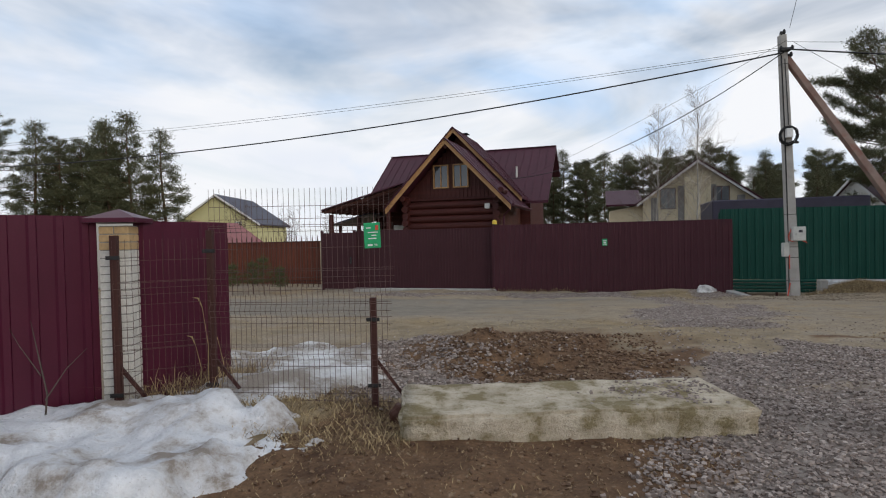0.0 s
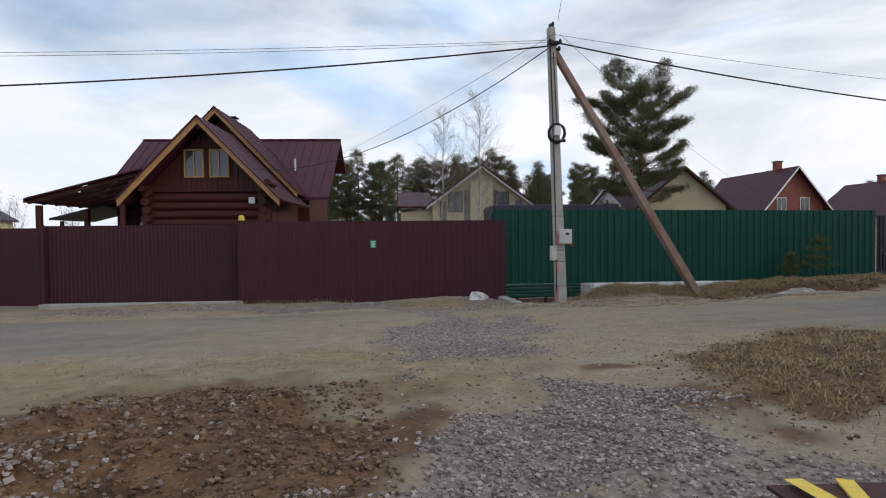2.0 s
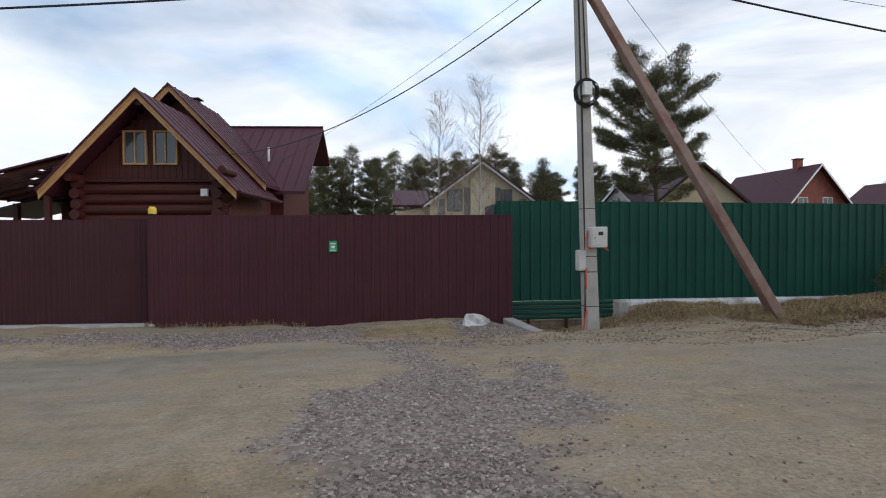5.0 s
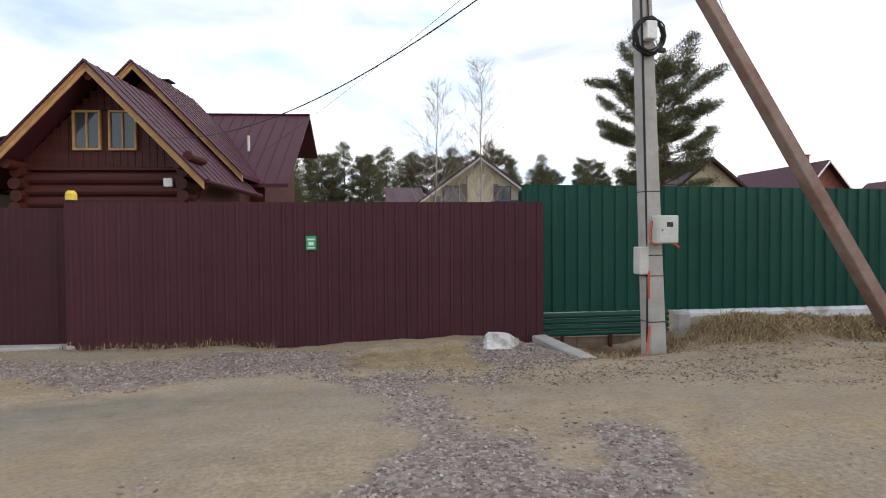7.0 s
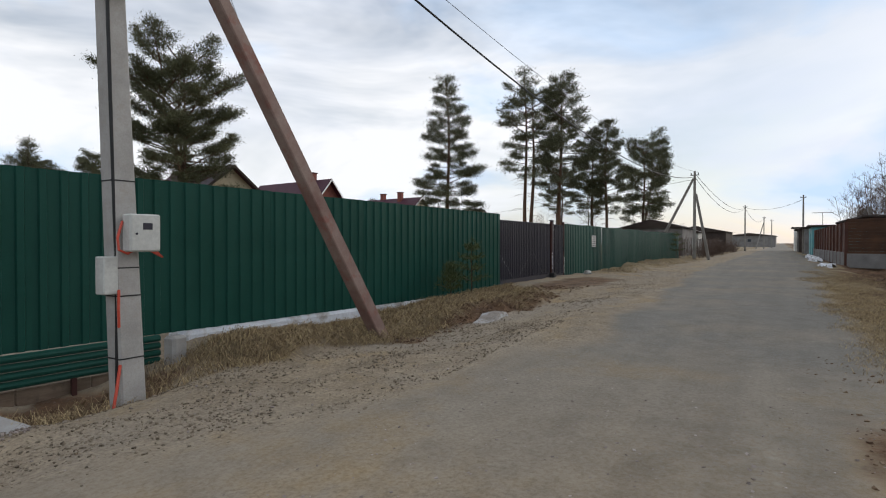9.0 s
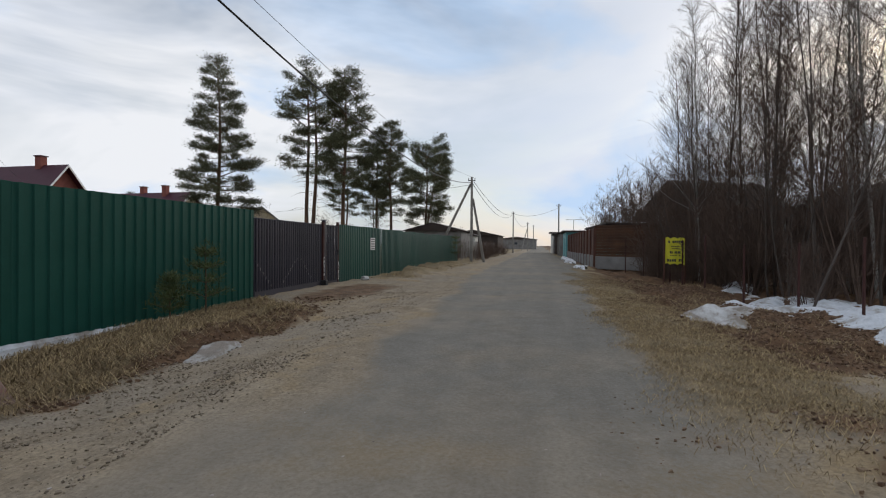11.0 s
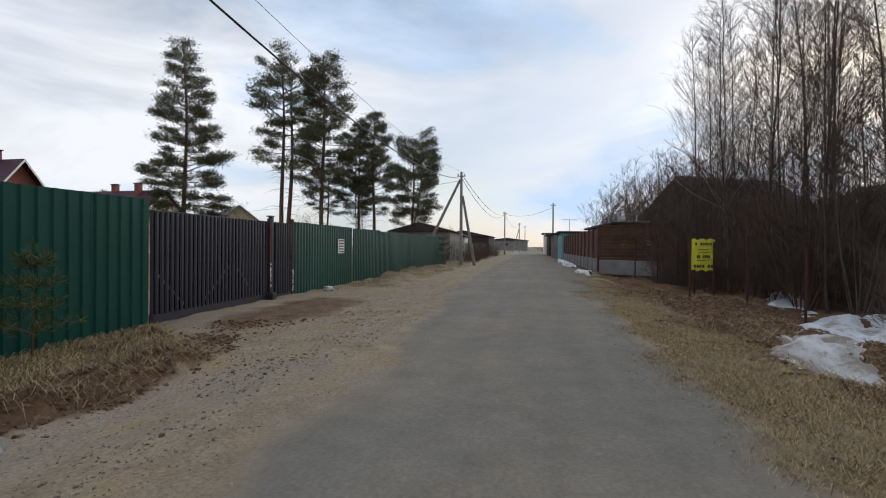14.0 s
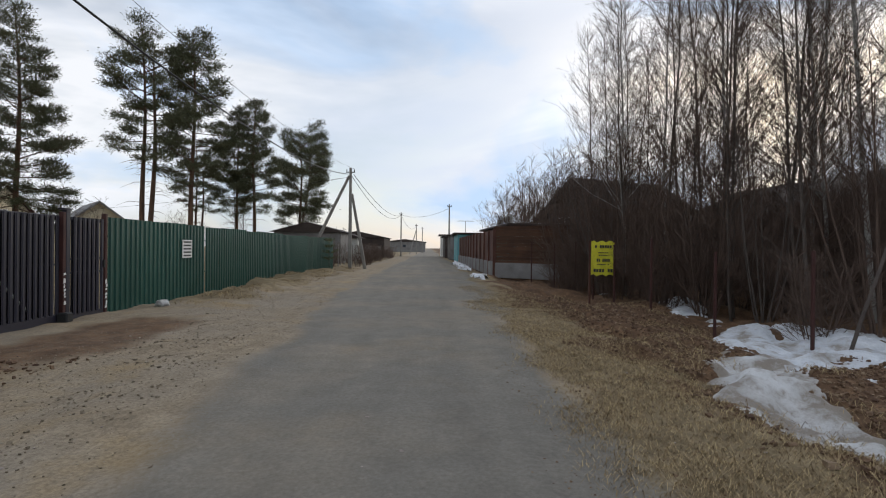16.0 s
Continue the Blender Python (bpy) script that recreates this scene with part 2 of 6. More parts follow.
ALU = paint("grey_box_plastic", (0.52, 0.52, 0.48), (0.6, 0.6, 0.56), 3, 0.5, 0.05, 30)
RUSTY = paint("rusty_steel_post", (0.045, 0.016, 0.014), (0.07, 0.026, 0.02), 4, 0.7, 0.2, 40)
WIRE = paint("mesh_wire", (0.09, 0.05, 0.045), (0.13, 0.075, 0.065), 4, 0.6, 0.0, 40)
YELLOW = paint("yellow_film", (0.72, 0.50, 0.06), (0.80, 0.60, 0.09), 4, 0.55, 0.15, 20)
SIGNGREEN = paint("green_sign", (0.02, 0.33, 0.13), (0.025, 0.38, 0.15), 3, 0.4, 0.0, 30)
SIGNYEL = paint("yellow_banner", (0.72, 0.66, 0.04), (0.78, 0.72, 0.06), 3, 0.6, 0.05, 20)
RED = paint("red_cord", (0.55, 0.07, 0.04), (0.6, 0.1, 0.06), 3, 0.5, 0.0, 20)
TEAL = paint("teal_paint", (0.10, 0.30, 0.32), (0.14, 0.38, 0.40), 1, 0.6, 0.05, 30)
RUSTBROWN = paint("rust_brown_sheet", (0.07, 0.03, 0.022), (0.13, 0.055, 0.035), 0.8, 0.7, 0.1, 20)
ORANGEWOOD = paint("orange_old_boards", (0.062, 0.031, 0.018), (0.115, 0.054, 0.027), 1.2, 0.8, 0.2, 20, vary=0.3)
BRICKWHITE = paint("white_brick", (0.60, 0.58, 0.53), (0.72, 0.70, 0.65), 4, 0.85, 0.2, 30, vary=0.12)
BRICKTAN = paint("tan_brick", (0.50, 0.34, 0.17), (0.58, 0.41, 0.22), 4, 0.85, 0.2, 30, vary=0.12)
MORTAR = paint("mortar", (0.22, 0.21, 0.19), (0.30, 0.28, 0.26), 5, 0.95, 0.3, 40)
OLDBOARD = paint("old_brown_board", (0.16, 0.115, 0.08), (0.27, 0.20, 0.145), 3.0, 0.9, 0.3, 30, stretch=(0.5, 3, 3), dirt=(0.08, 0.06, 0.045))
INK = paint("dark_print", (0.04, 0.04, 0.04), (0.06, 0.06, 0.06), 3, 0.6, 0.0, 30)


for matte in (GREEN, BROWN, BROWN_FLAT):
    matte.node_tree.nodes["Principled BSDF"].inputs["Specular IOR Level"].default_value = 0.12


def patchy(name, a, b, dirt, lo, hi, amount, scale=1.6, rough=0.7, relief=0.035):
    """A lumpy, granular surface of two tones with patches and specks of dirt."""
    mt, nodes, links, bs = shader(name)
    tc = nodes.new("ShaderNodeTexCoord").outputs["Object"]
    big, mid, fine = noise_node(nodes, links, scale, 8, tc, 0.72), noise_node(nodes, links, scale * 4, 6, tc, 0.7), noise_node(nodes, links, 40.0, 4, tc, 0.7)
    col = ramp_node(nodes, links, mid, [(0.3, a), (0.6, b)])
    col = mix_node(nodes, links, ramp_node(nodes, links, big, [(lo, (0, 0, 0)), (hi, (amount, amount, amount))]), col, dirt)
    speck = ramp_node(nodes, links, fine, [(0.62, (0, 0, 0)), (0.7, (0.6, 0.6, 0.6))])
    col = mix_node(nodes, links, speck, col, tuple(0.75 * c for c in dirt))
    links.new(col, bs.inputs["Base Color"])
    bs.inputs["Roughness"].default_value = rough
    bs.inputs["Specular IOR Level"].default_value = 0.25
    add = nodes.new("ShaderNodeMath")
    add.operation = "ADD"
    links.new(mid, add.inputs[0])
    links.new(fine, add.inputs[1])
    bp = nodes.new("ShaderNodeBump")
    bp.inputs["Strength"].default_value, bp.inputs["Distance"].default_value = 0.8, relief
    links.new(add.outputs[0], bp.inputs["Height"])
    links.new(bp.outputs[0], bs.inputs["Normal"])
    return mt


SNOW = patchy("old_snow", (0.58, 0.59, 0.61), (0.84, 0.85, 0.87), (0.24, 0.19, 0.145), 0.47, 0.60, 0.9)
DIRTYSNOW = patchy("dirty_snow", (0.50, 0.49, 0.47), (0.76, 0.76, 0.76), (0.24, 0.195, 0.15), 0.41, 0.55, 0.9)
CLEANSNOW = patchy("snow", (0.54, 0.56, 0.59), (0.76, 0.78, 0.81), (0.26, 0.215, 0.165), 0.50, 0.63, 0.85)
SLABMAT = patchy("mossy_concrete", (0.36, 0.30, 0.215), (0.60, 0.53, 0.42), (0.165, 0.128, 0.05), 0.47, 0.58, 0.85, 3.4, 0.92, 0.03)
ROCK = patchy("pale_rock", (0.46, 0.445, 0.42), (0.68, 0.665, 0.64), (0.22, 0.205, 0.19), 0.46, 0.58, 0.8, 4.5, 0.9, 0.03)
STRAW = paint("dry_grass", (0.34, 0.26, 0.12), (0.50, 0.40, 0.20), 3, 0.85, 0.0, 12)
GLASS, gn, gl, gb = shader("window_glass")
gb.inputs["Base Color"].default_value = (0.05, 0.06, 0.07, 1)
gb.inputs["Roughness"].default_value, gb.inputs["Specular IOR Level"].default_value = 0.05, 0.9


# ---- ground ----
def smooth(a, b, x):
    s = np.clip((np.asarray(x, float) - a) / (b - a), 0, 1)
    return s * s * (3 - 2 * s)


LATTICE = np.random.RandomState(7).rand(256, 256)


def vnoise(x, y, scale):
    x, y = np.asarray(x, float) * scale, np.asarray(y, float) * scale
    ix, iy = np.floor(x).astype(int), np.floor(y).astype(int)
    fx, fy = x - ix, y - iy
    fx, fy = fx * fx * (3 - 2 * fx), fy * fy * (3 - 2 * fy)
    g = lambda i, j: LATTICE[i % 256, j % 256]
    return (g(ix, iy) * (1 - fx) + g(ix + 1, iy) * fx) * (1 - fy) + (g(ix, iy + 1) * (1 - fx) + g(ix + 1, iy + 1) * fx) * fy - 0.5


def fbm(x, y, scale, octaves=4):
    return sum(vnoise(x + 17 * k, y - 9 * k, scale * 2 ** k) * 0.5 ** k for k in range(octaves))


def bump(x, y, cx, cy, rx, ry):
    return np.exp(-((x - cx) / rx) ** 2 - ((y - cy) / ry) ** 2)


def on_road(x, y):
    """How much a place belongs to the packed carriageway, 0 to 1."""
    left = 16.1 - 2.6 * smooth(1, 12, x) + 0.8 * smooth(18, 32, x)
    right = 11.25 - 1.15 * smooth(1, 11, x) - 0.6 * smooth(20, 32, x)
    d = np.abs(y - (left + right) / 2) - (left - right) / 2 + fbm(x, y, 0.5, 3) * 0.55
    return smooth(0.55, -0.45, d)


def bank_foot(x):
    return 16.75 - 0.1 * np.clip(np.asarray(x, float) - 8, 0, 9)


def height(x, y):
    x, y = np.asarray(x, float), np.asarray(y, float)
    z = 0.05 - 0.036 * np.clip(y - 8, 0, 12) * (1 - smooth(2, 17, x)) + 0.05 * smooth(10, 16, x)
    rough = 1 - 0.85 * on_road(x, y)
    near = smooth(120, 40, np.abs(x)) * smooth(120, 40, np.abs(y))
    z = z + (0.10 * fbm(x, y, 0.45) + 0.05 * fbm(x, y, 2.2, 3)) * rough * near
    z = z + 0.09 * bump(x, y, 4.2, 17.9, 2.4, 0.9)                                   # mound before the brown fence
    z = z - 0.20 * bump(x, y, 7.0, 17.25, 1.3, 0.6)
    z = z - 0.48 * bump(x, y, 7.1, 18.4, 1.3, 0.85)                                   # hollow behind the pole
    z = z - 0.18 * smooth(14.2, 15.8, y) * smooth(9, 12, x) * smooth(20.5, 18.5, x)   # shoulder falls away
    foot = bank_foot(x) + 0.55 * fbm(x, y, 1.1, 4)
    bank = smooth(8.55, 9.0, x) * smooth(19.2, 18.5, x + 0.8 * np.clip(18.3 - y, 0, 4)) * smooth(foot, foot + 0.38, y)
    bank = bank * (1 - 0.55 * smooth(17.5, 18.3, y))
    z = z + bank * (0.17 + 0.02 * smooth(11, 15, x) + 0.18 * fbm(x, y, 1.5, 4) + 0.12 * fbm(x, y, 4.5, 2))       # grass bank under the green fence
    bank2 = smooth(28.0, 31, x) * smooth(16.0, 17.6, y) * smooth(60, 50, x)
    z = z + bank2 * (0.14 + 0.3 * fbm(x, y, 1.0, 4))
    verge = smooth(12.5, 15.0, x) * smooth(9.0, 7.6, y)
    z = z - verge * (0.28 + 0.35 * fbm(x, y, 0.8, 4)) * smooth(120, 60, x)            # ditch beside the road
    z = z + 0.10 * bump(x, y, -2.6, 4.0, 1.0, 0.8)
    z = z + (0.05 + 0.42 * fbm(x, y, 1.2, 4)) * bump(x, y, -0.3, 7.0, 1.7, 1.3)              # churned earth
    z = z + (0.14 + 0.2 * fbm(x, y, 1.2, 4)) * bump(x, y, 8.8, 7.4, 2.6, 1.6)
    z = z + (0.10 + 0.34 * fbm(x, y, 1.3, 4)) * smooth(13, 15, x) * smooth(60, 40, x) * bump(0 * x, y, 0, 7.7, 1, 0.9)   # earth ridge beyond the verge
    return z


def gravel_at(X, Y):
    """How much crushed stone lies at a place."""
    n = fbm(X, Y, 0.8, 4)
    xl, xr = 0.3 + 0.3 * (Y - 3), 4.7 - 1.6 * smooth(7.0, 8.6, Y)
    fore = smooth(0.25, -0.25, np.maximum(xl - X, X - xr) + n * 0.9) * smooth(8.9, 8.1, Y + n)
    fore = np.maximum(fore, smooth(0.3, -0.3, np.maximum(0.4 - X, X - 5.0) + n * 0.6) * smooth(3.6, 3.0, Y))
    back = smooth(0.55, -0.45, np.abs(X - 2.95 - 0.06 * (Y - 10)) - 0.85 + n * 2.0) * smooth(9.0, 9.8, Y + n) * smooth(17.0, 16.0, Y)
    fore = fore * (1 - smooth(5.2, 6.6, Y) * (1 - smooth(-0.16, 0.06, fbm(X + 3.0, Y, 0.9, 4))) * 0.85)
    heap = smooth(0.3, -0.3, np.hypot((X + 1.6) / 0.9, (Y - 6.7) / 1.3) - 1 + fbm(X, Y, 1.1) * 0.9)
    apron = 0.9 * smooth(0.3, -0.3, np.hypot((X - 5.3) / 0.95, (Y - 17.35) / 0.75) - 1 + n * 0.7)
    side = 0.85 * smooth(0.3, -0.3, np.abs(Y - 17.6 + X * 0.11) - 0.7 + n * 0.8) * smooth(3.2, 2.2, X) * smooth(-8, -5, X)
    return np.maximum(np.maximum(fore, back), np.maximum(np.maximum(heap, apron), side))


def earth_at(X, Y):
    """How much bare wet soil shows at a place."""
    w = lambda cx, cy, rx, ry, k, j: smooth(0.3, -0.45, np.hypot((X - cx) / rx, (Y - cy) / ry) - 1 + fbm(X, Y, k) * j)
    e = w(-0.1, 7.0, 1.6, 1.5, 0.9, 1.1)
    for q in (w(-0.2, 3.5, 2.3, 1.25, 1.2, 0.8), 0.8 * w(4.3, 8.7, 0.5, 0.35, 1.6, 1.2), 0.8 * w(8.7, 8.0, 3.3, 2.1, 0.9, 1.0), 0.85 * w(6.7, 6.6, 1.7, 1.2, 1.1, 1.0), 0.5 * w(0.2, 8.4, 1.8, 0.8, 1.2, 1.2), 0.7 * w(4.6, 7.3, 0.7, 0.5, 1.6, 1.2), 0.65 * w(21.6, 16.9, 3.0, 1.1, 0.8, 0.6), 0.9 * w(7.1, 18.2, 1.5, 0.75, 1.2, 0.7), 0.9 * w(17.9, 17.0, 1.5, 0.8, 1.2, 0.9), 0.9 * w(14.6, 16.35, 3.0, 0.45, 1.5, 1.0)):
        e = np.maximum(e, q)
    return np.maximum(e, smooth(13, 15, X) * smooth(9.2, 8.3, Y + fbm(X, Y, 0.7) * 1.5))


def grass_at(X, Y):
    """How much matted dry grass covers a place."""
    n = fbm(X, Y, 0.8)
    g = smooth(9.5, 13, X) * smooth(10.5, 9.9, Y + n * 0.7) * smooth(7.8, 8.5, Y + n * 1.3)
    g = np.maximum(g, smooth(8, 9, X) * smooth(0.0, 0.3, Y - bank_foot(X) + n * 0.5) * smooth(19.1, 18.5, X + 0.8 * np.clip(18.3 - Y, 0, 4)) * smooth(18.5, 18.1, Y))
    g = np.maximum(g, 0.75 * smooth(26, 29, X) * smooth(16.0, 17.0, Y + n))
    g = np.maximum(g, 0.5 * smooth(0.5, 0.0, np.hypot((X + 1.0) / 4.0, (Y - 9.4) / 1.3) - 1 + n * 1.2))
    g = np.maximum(g, 0.9 * smooth(0.4, 0.0, np.hypot((X - 3.7) / 1.1, (Y - 17.1) / 0.5) - 1 + n * 0.8))
    g = np.maximum(g, smooth(-4, -14, X) * 0.6 * smooth(10, 8, Y) + smooth(21, 24, Y) * 0.8)
    return np.maximum(g, smooth(0.4, 0.0, np.hypot((X + 1.7) / 0.8, (Y - 4.4) / 0.7) - 1 + n))


def axis(lo, hi, step, far):
    mid = np.arange(lo, hi + 1e-6, step)
    out, s = [], step
    p = hi
    while p < far:
        s *= 1.22
        p += s
        out.append(p)
    left, s, p = [], step, lo
    while p > -far:
        s *= 1.22
        p -= s
        left.append(p)
    return np.concatenate([np.array(left[::-1]), mid, np.array(out)])


def sheet(name, xs, ys, lift, material, keep=None):
    gx, gy = np.meshgrid(xs, ys)
    gz = height(gx, gy) + (lift if keep is None else lift - 0.02 * (1 - smooth(0.05, 0.35, on_road(gx, gy))))
    n, m = len(xs), len(ys)
    co = np.stack([gx, gy, gz], -1).reshape(-1, 3)
    i = (np.arange(m - 1)[:, None] * n + np.arange(n - 1)[None]).ravel()
    quads = np.stack([i, i + 1, i + n + 1, i + n], -1)
    if keep is not None:
        ok = keep(gx, gy).ravel()
        quads = quads[ok[quads].all(1)]
    me = bpy.data.meshes.new(name)
    me.from_pydata(co.tolist(), [], quads.tolist())
    me.materials.append(material)
    me.polygons.foreach_set("use_smooth", [True] * len(me.polygons))
    X, Y = co[:, 0], co[:, 1]
    strip, earth, grass = gravel_at(X, Y), earth_at(X, Y), grass_at(X, Y)
    for key, val in (("asphalt", on_road(X, Y) * (0.62 + 0.38 * smooth(9, 17, X)) * (1 - 0.8 * bump(X, Y, 3.8, 12.6, 4.2, 2.6))), ("gravel", strip), ("earth", earth), ("grass", grass)):
        at = me.attributes.new(key, "FLOAT", "POINT")
        at.data.foreach_set("value", np.clip(val, 0, 1).astype(np.float32))
    return me


def ground_material():
    mt, nodes, links, bs = shader("ground")
    tc = nodes.new("ShaderNodeTexCoord").outputs["Object"]
    big = noise_node(nodes, links, 0.35, 6, tc, 0.6)
    mid = noise_node(nodes, links, 3.0, 6, tc, 0.65)
    fine = noise_node(nodes, links, 26.0, 5, tc, 0.7)
    vor = nodes.new("ShaderNodeTexVoronoi")
    vor.inputs["Scale"].default_value = 20
    links.new(tc, vor.inputs["Vector"])

    def attr(key):
        a = nodes.new("ShaderNodeAttribute")
        a.attribute_name = key
        m = nodes.new("ShaderNodeMath")
        m.operation = "MULTIPLY_ADD"
        links.new(fine, m.inputs[0])
        m.inputs[1].default_value = 0.9
        m.inputs[2].default_value = -0.45
        s = nodes.new("ShaderNodeMath")
        s.operation = "ADD"
        links.new(a.outputs["Fac"], s.inputs[0])
        links.new(m.outputs[0], s.inputs[1])
        return ramp_node(nodes, links, s.outputs[0], [(0.3, (0, 0, 0)), (0.7, (1, 1, 1))])

    def plain(key):
        a = nodes.new("ShaderNodeAttribute")
        a.attribute_name = key
        return a.outputs["Fac"]

    sand = ramp_node(nodes, links, mid, [(0.3, (0.23, 0.178, 0.12)), (0.7, (0.365, 0.29, 0.20))])
    sand = mix_node(nodes, links, ramp_node(nodes, links, big, [(0.42, (0, 0, 0)), (0.62, (0.7, 0.7, 0.7))]), sand, (0.29, 0.245, 0.19))
    ochre = noise_node(nodes, links, 0.55, 5, tc, 0.65)
    sand = mix_node(nodes, links, ramp_node(nodes, links, ochre, [(0.52, (0, 0, 0)), (0.66, (0.75, 0.75, 0.75))]), sand, (0.33, 0.235, 0.125))
    road = ramp_node(nodes, links, mid, [(0.3, (0.178, 0.160, 0.134)), (0.7, (0.228, 0.206, 0.173))])
    stone = ramp_node(nodes, links, vor.outputs["Color"], [(0.2, (0.165, 0.132, 0.112)), (0.8, (0.30, 0.255, 0.222))])
    soil = ramp_node(nodes, links, mid, [(0.3, (0.078, 0.043, 0.025)), (0.7, (0.205, 0.122, 0.068))])
    dry = ramp_node(nodes, links, mid, [(0.3, (0.165, 0.122, 0.070)), (0.7, (0.33, 0.252, 0.148))])
    col = mix_node(nodes, links, attr("grass"), sand, dry)
    dusty = ramp_node(nodes, links, big, [(0.45, (1, 1, 1)), (0.7, (0.35, 0.35, 0.35))])
    col = mix_node(nodes, links, mix_node(nodes, links, 1.0, attr("asphalt"), dusty, "MULTIPLY"), col, road)
    col = mix_node(nodes, links, attr("gravel"), col, stone)
    col = mix_node(nodes, links, attr("earth"), col, soil)
    grit = ramp_node(nodes, links, fine, [(0.3, (0.48, 0.48, 0.48)), (0.65, (1.2, 1.2, 1.2))])
    packed = ramp_node(nodes, links, plain("asphalt"), [(0.2, (0.72, 0.72, 0.72)), (0.9, (0.42, 0.42, 0.42))])
    col = mix_node(nodes, links, packed, col, grit, "MULTIPLY")
    track = noise_node(nodes, links, 1.0, 5, tc, 0.6, (0.10, 1.5, 1.0))
    col = mix_node(nodes, links, 0.6, col, ramp_node(nodes, links, track, [(0.3, (0.80, 0.80, 0.80)), (0.7, (1.12, 1.12, 1.10))]), "MULTIPLY")
    dust = noise_node(nodes, links, 7.0, 6, tc, 0.75)
    col = mix_node(nodes, links, ramp_node(nodes, links, dust, [(0.60, (0, 0, 0)), (0.72, (0.30, 0.30, 0.30))]), col, (0.36, 0.32, 0.26))
    links.new(col, bs.inputs["Base Color"])
    bs.inputs["Roughness"].default_value = 0.95
    bs.inputs["Specular IOR Level"].default_value = 0.2
    bp = nodes.new("ShaderNodeBump")
    bp.inputs["Strength"].default_value, bp.inputs["Distance"].default_value = 0.7, 0.02
    links.new(fine, bp.inputs["Height"])
    links.new(bp.outputs[0], bs.inputs["Normal"])
    return mt


GROUND = ground_material()
gxs, gys = axis(-13, 42, 0.13, 1500), axis(-4, 24, 0.13, 1500)
tagged(new("ground", sheet("ground", gxs, gys, 0.0, GROUND)), "sandy village roadside ground with gravel, mud and dry grass", "ground", kind="structure")
rxs, rys = gxs[(gxs > -180) & (gxs < 240)], gys[(gys > 9.0) & (gys < 17.6)]
tagged(new("road", sheet("road", rxs, rys, 0.005, GROUND, lambda x, y: on_road(x, y) > 0.02)), "worn grey packed-gravel village road with dusty edges", "road", kind="structure")


def hz(x, y):
    return float(height(x, y))


# ---- profiled steel fences ----
def profiled(width, h, pitch, depth, flat, thick=0.004):
    """A trapezoid-ribbed sheet that stands on z = 0, from x = 0 to width; ribs stand out to -y."""
    prof, x = [], 0.0
    n = max(1, round(width / pitch))
    p = width / n
    for i in range(n):
        a = i * p
        prof += [(a, 0.0), (a + p * (1 - flat) * 0.5 - 0.015, 0.0), (a + p * (1 - flat) * 0.5, -depth), (a + p * (1 + flat) * 0.5, -depth), (a + p * (1 + flat) * 0.5 + 0.015, 0.0)]
    prof.append((width, 0.0))
    k = len(prof)
    s = Soup()
    vs = [(x, y, z) for z in (0, h) for x, y in prof] + [(x, y + thick, z) for z in (0, h) for x, y in prof]
    fs = []
    for i in range(k - 1):
        fs.append((i, i + 1, k + i + 1, k + i))
        fs.append((2 * k + i + 1, 2 * k + i, 3 * k + i, 3 * k + i + 1))
        fs.append((k + i, k + i + 1, 3 * k + i + 1, 3 * k + i))
        fs.append((i + 1, i, 2 * k + i, 2 * k + i + 1))
    fs += [(0, k, 3 * k, 2 * k), (k - 1, 3 * k - 1, 4 * k - 1, 2 * k - 1)]
    return s.add(vs, fs)


def fence_run(name, a, b, z0, z1, material, label, sheet_w=1.15, pitch=0.115, depth=0.02, flat=0.3, tops=None, posts=True, slope=(0, 0), jitter=0.0):
    """A straight run of ribbed sheets from a to b in plan, from z0 to z1 (slope: added at the ends)."""
    ax, ay = a
    bx, by = b
    length = math.hypot(bx - ax, by - ay)
    rz = math.degrees(math.atan2(by - ay, bx - ax))
    root = thing(name, pose(ax, ay, 0, 0, 0, rz), label, "fence", kind="structure")
    n = max(1, round(length / sheet_w))
    w = length / n
    me = profiled(w, z1 - z0, pitch, depth, flat).mesh("sheet", material)
    rnd = random.Random(n)
    for i in range(n):
        f = (i + 0.5) / n
        part("sheet", me, material, root, at=Matrix.Translation((i * w, 0.004 * (i % 2), z0 + slope[0] * (1 - f) + slope[1] * f + rnd.uniform(-jitter, jitter))))
    for zr in (0.35, 0.8):
        za = z0 + (z1 - z0) * zr
        part("rail", Soup().beam((0, 0.045, za + slope[0]), (length, 0.045, za + slope[1]), 0.04, 0.04), material, root)
    if posts:
        for i in range(0, n + 1, 2):
            s = Soup().box((0, 0, (z1 - z0) / 2 - 0.25), (0.06, 0.06, z1 - z0 + 0.4), 0.004)
            part("post", s, material, root, at=Matrix.Translation((min(i * w, length - 0.03), 0.10, z0)))
    return root


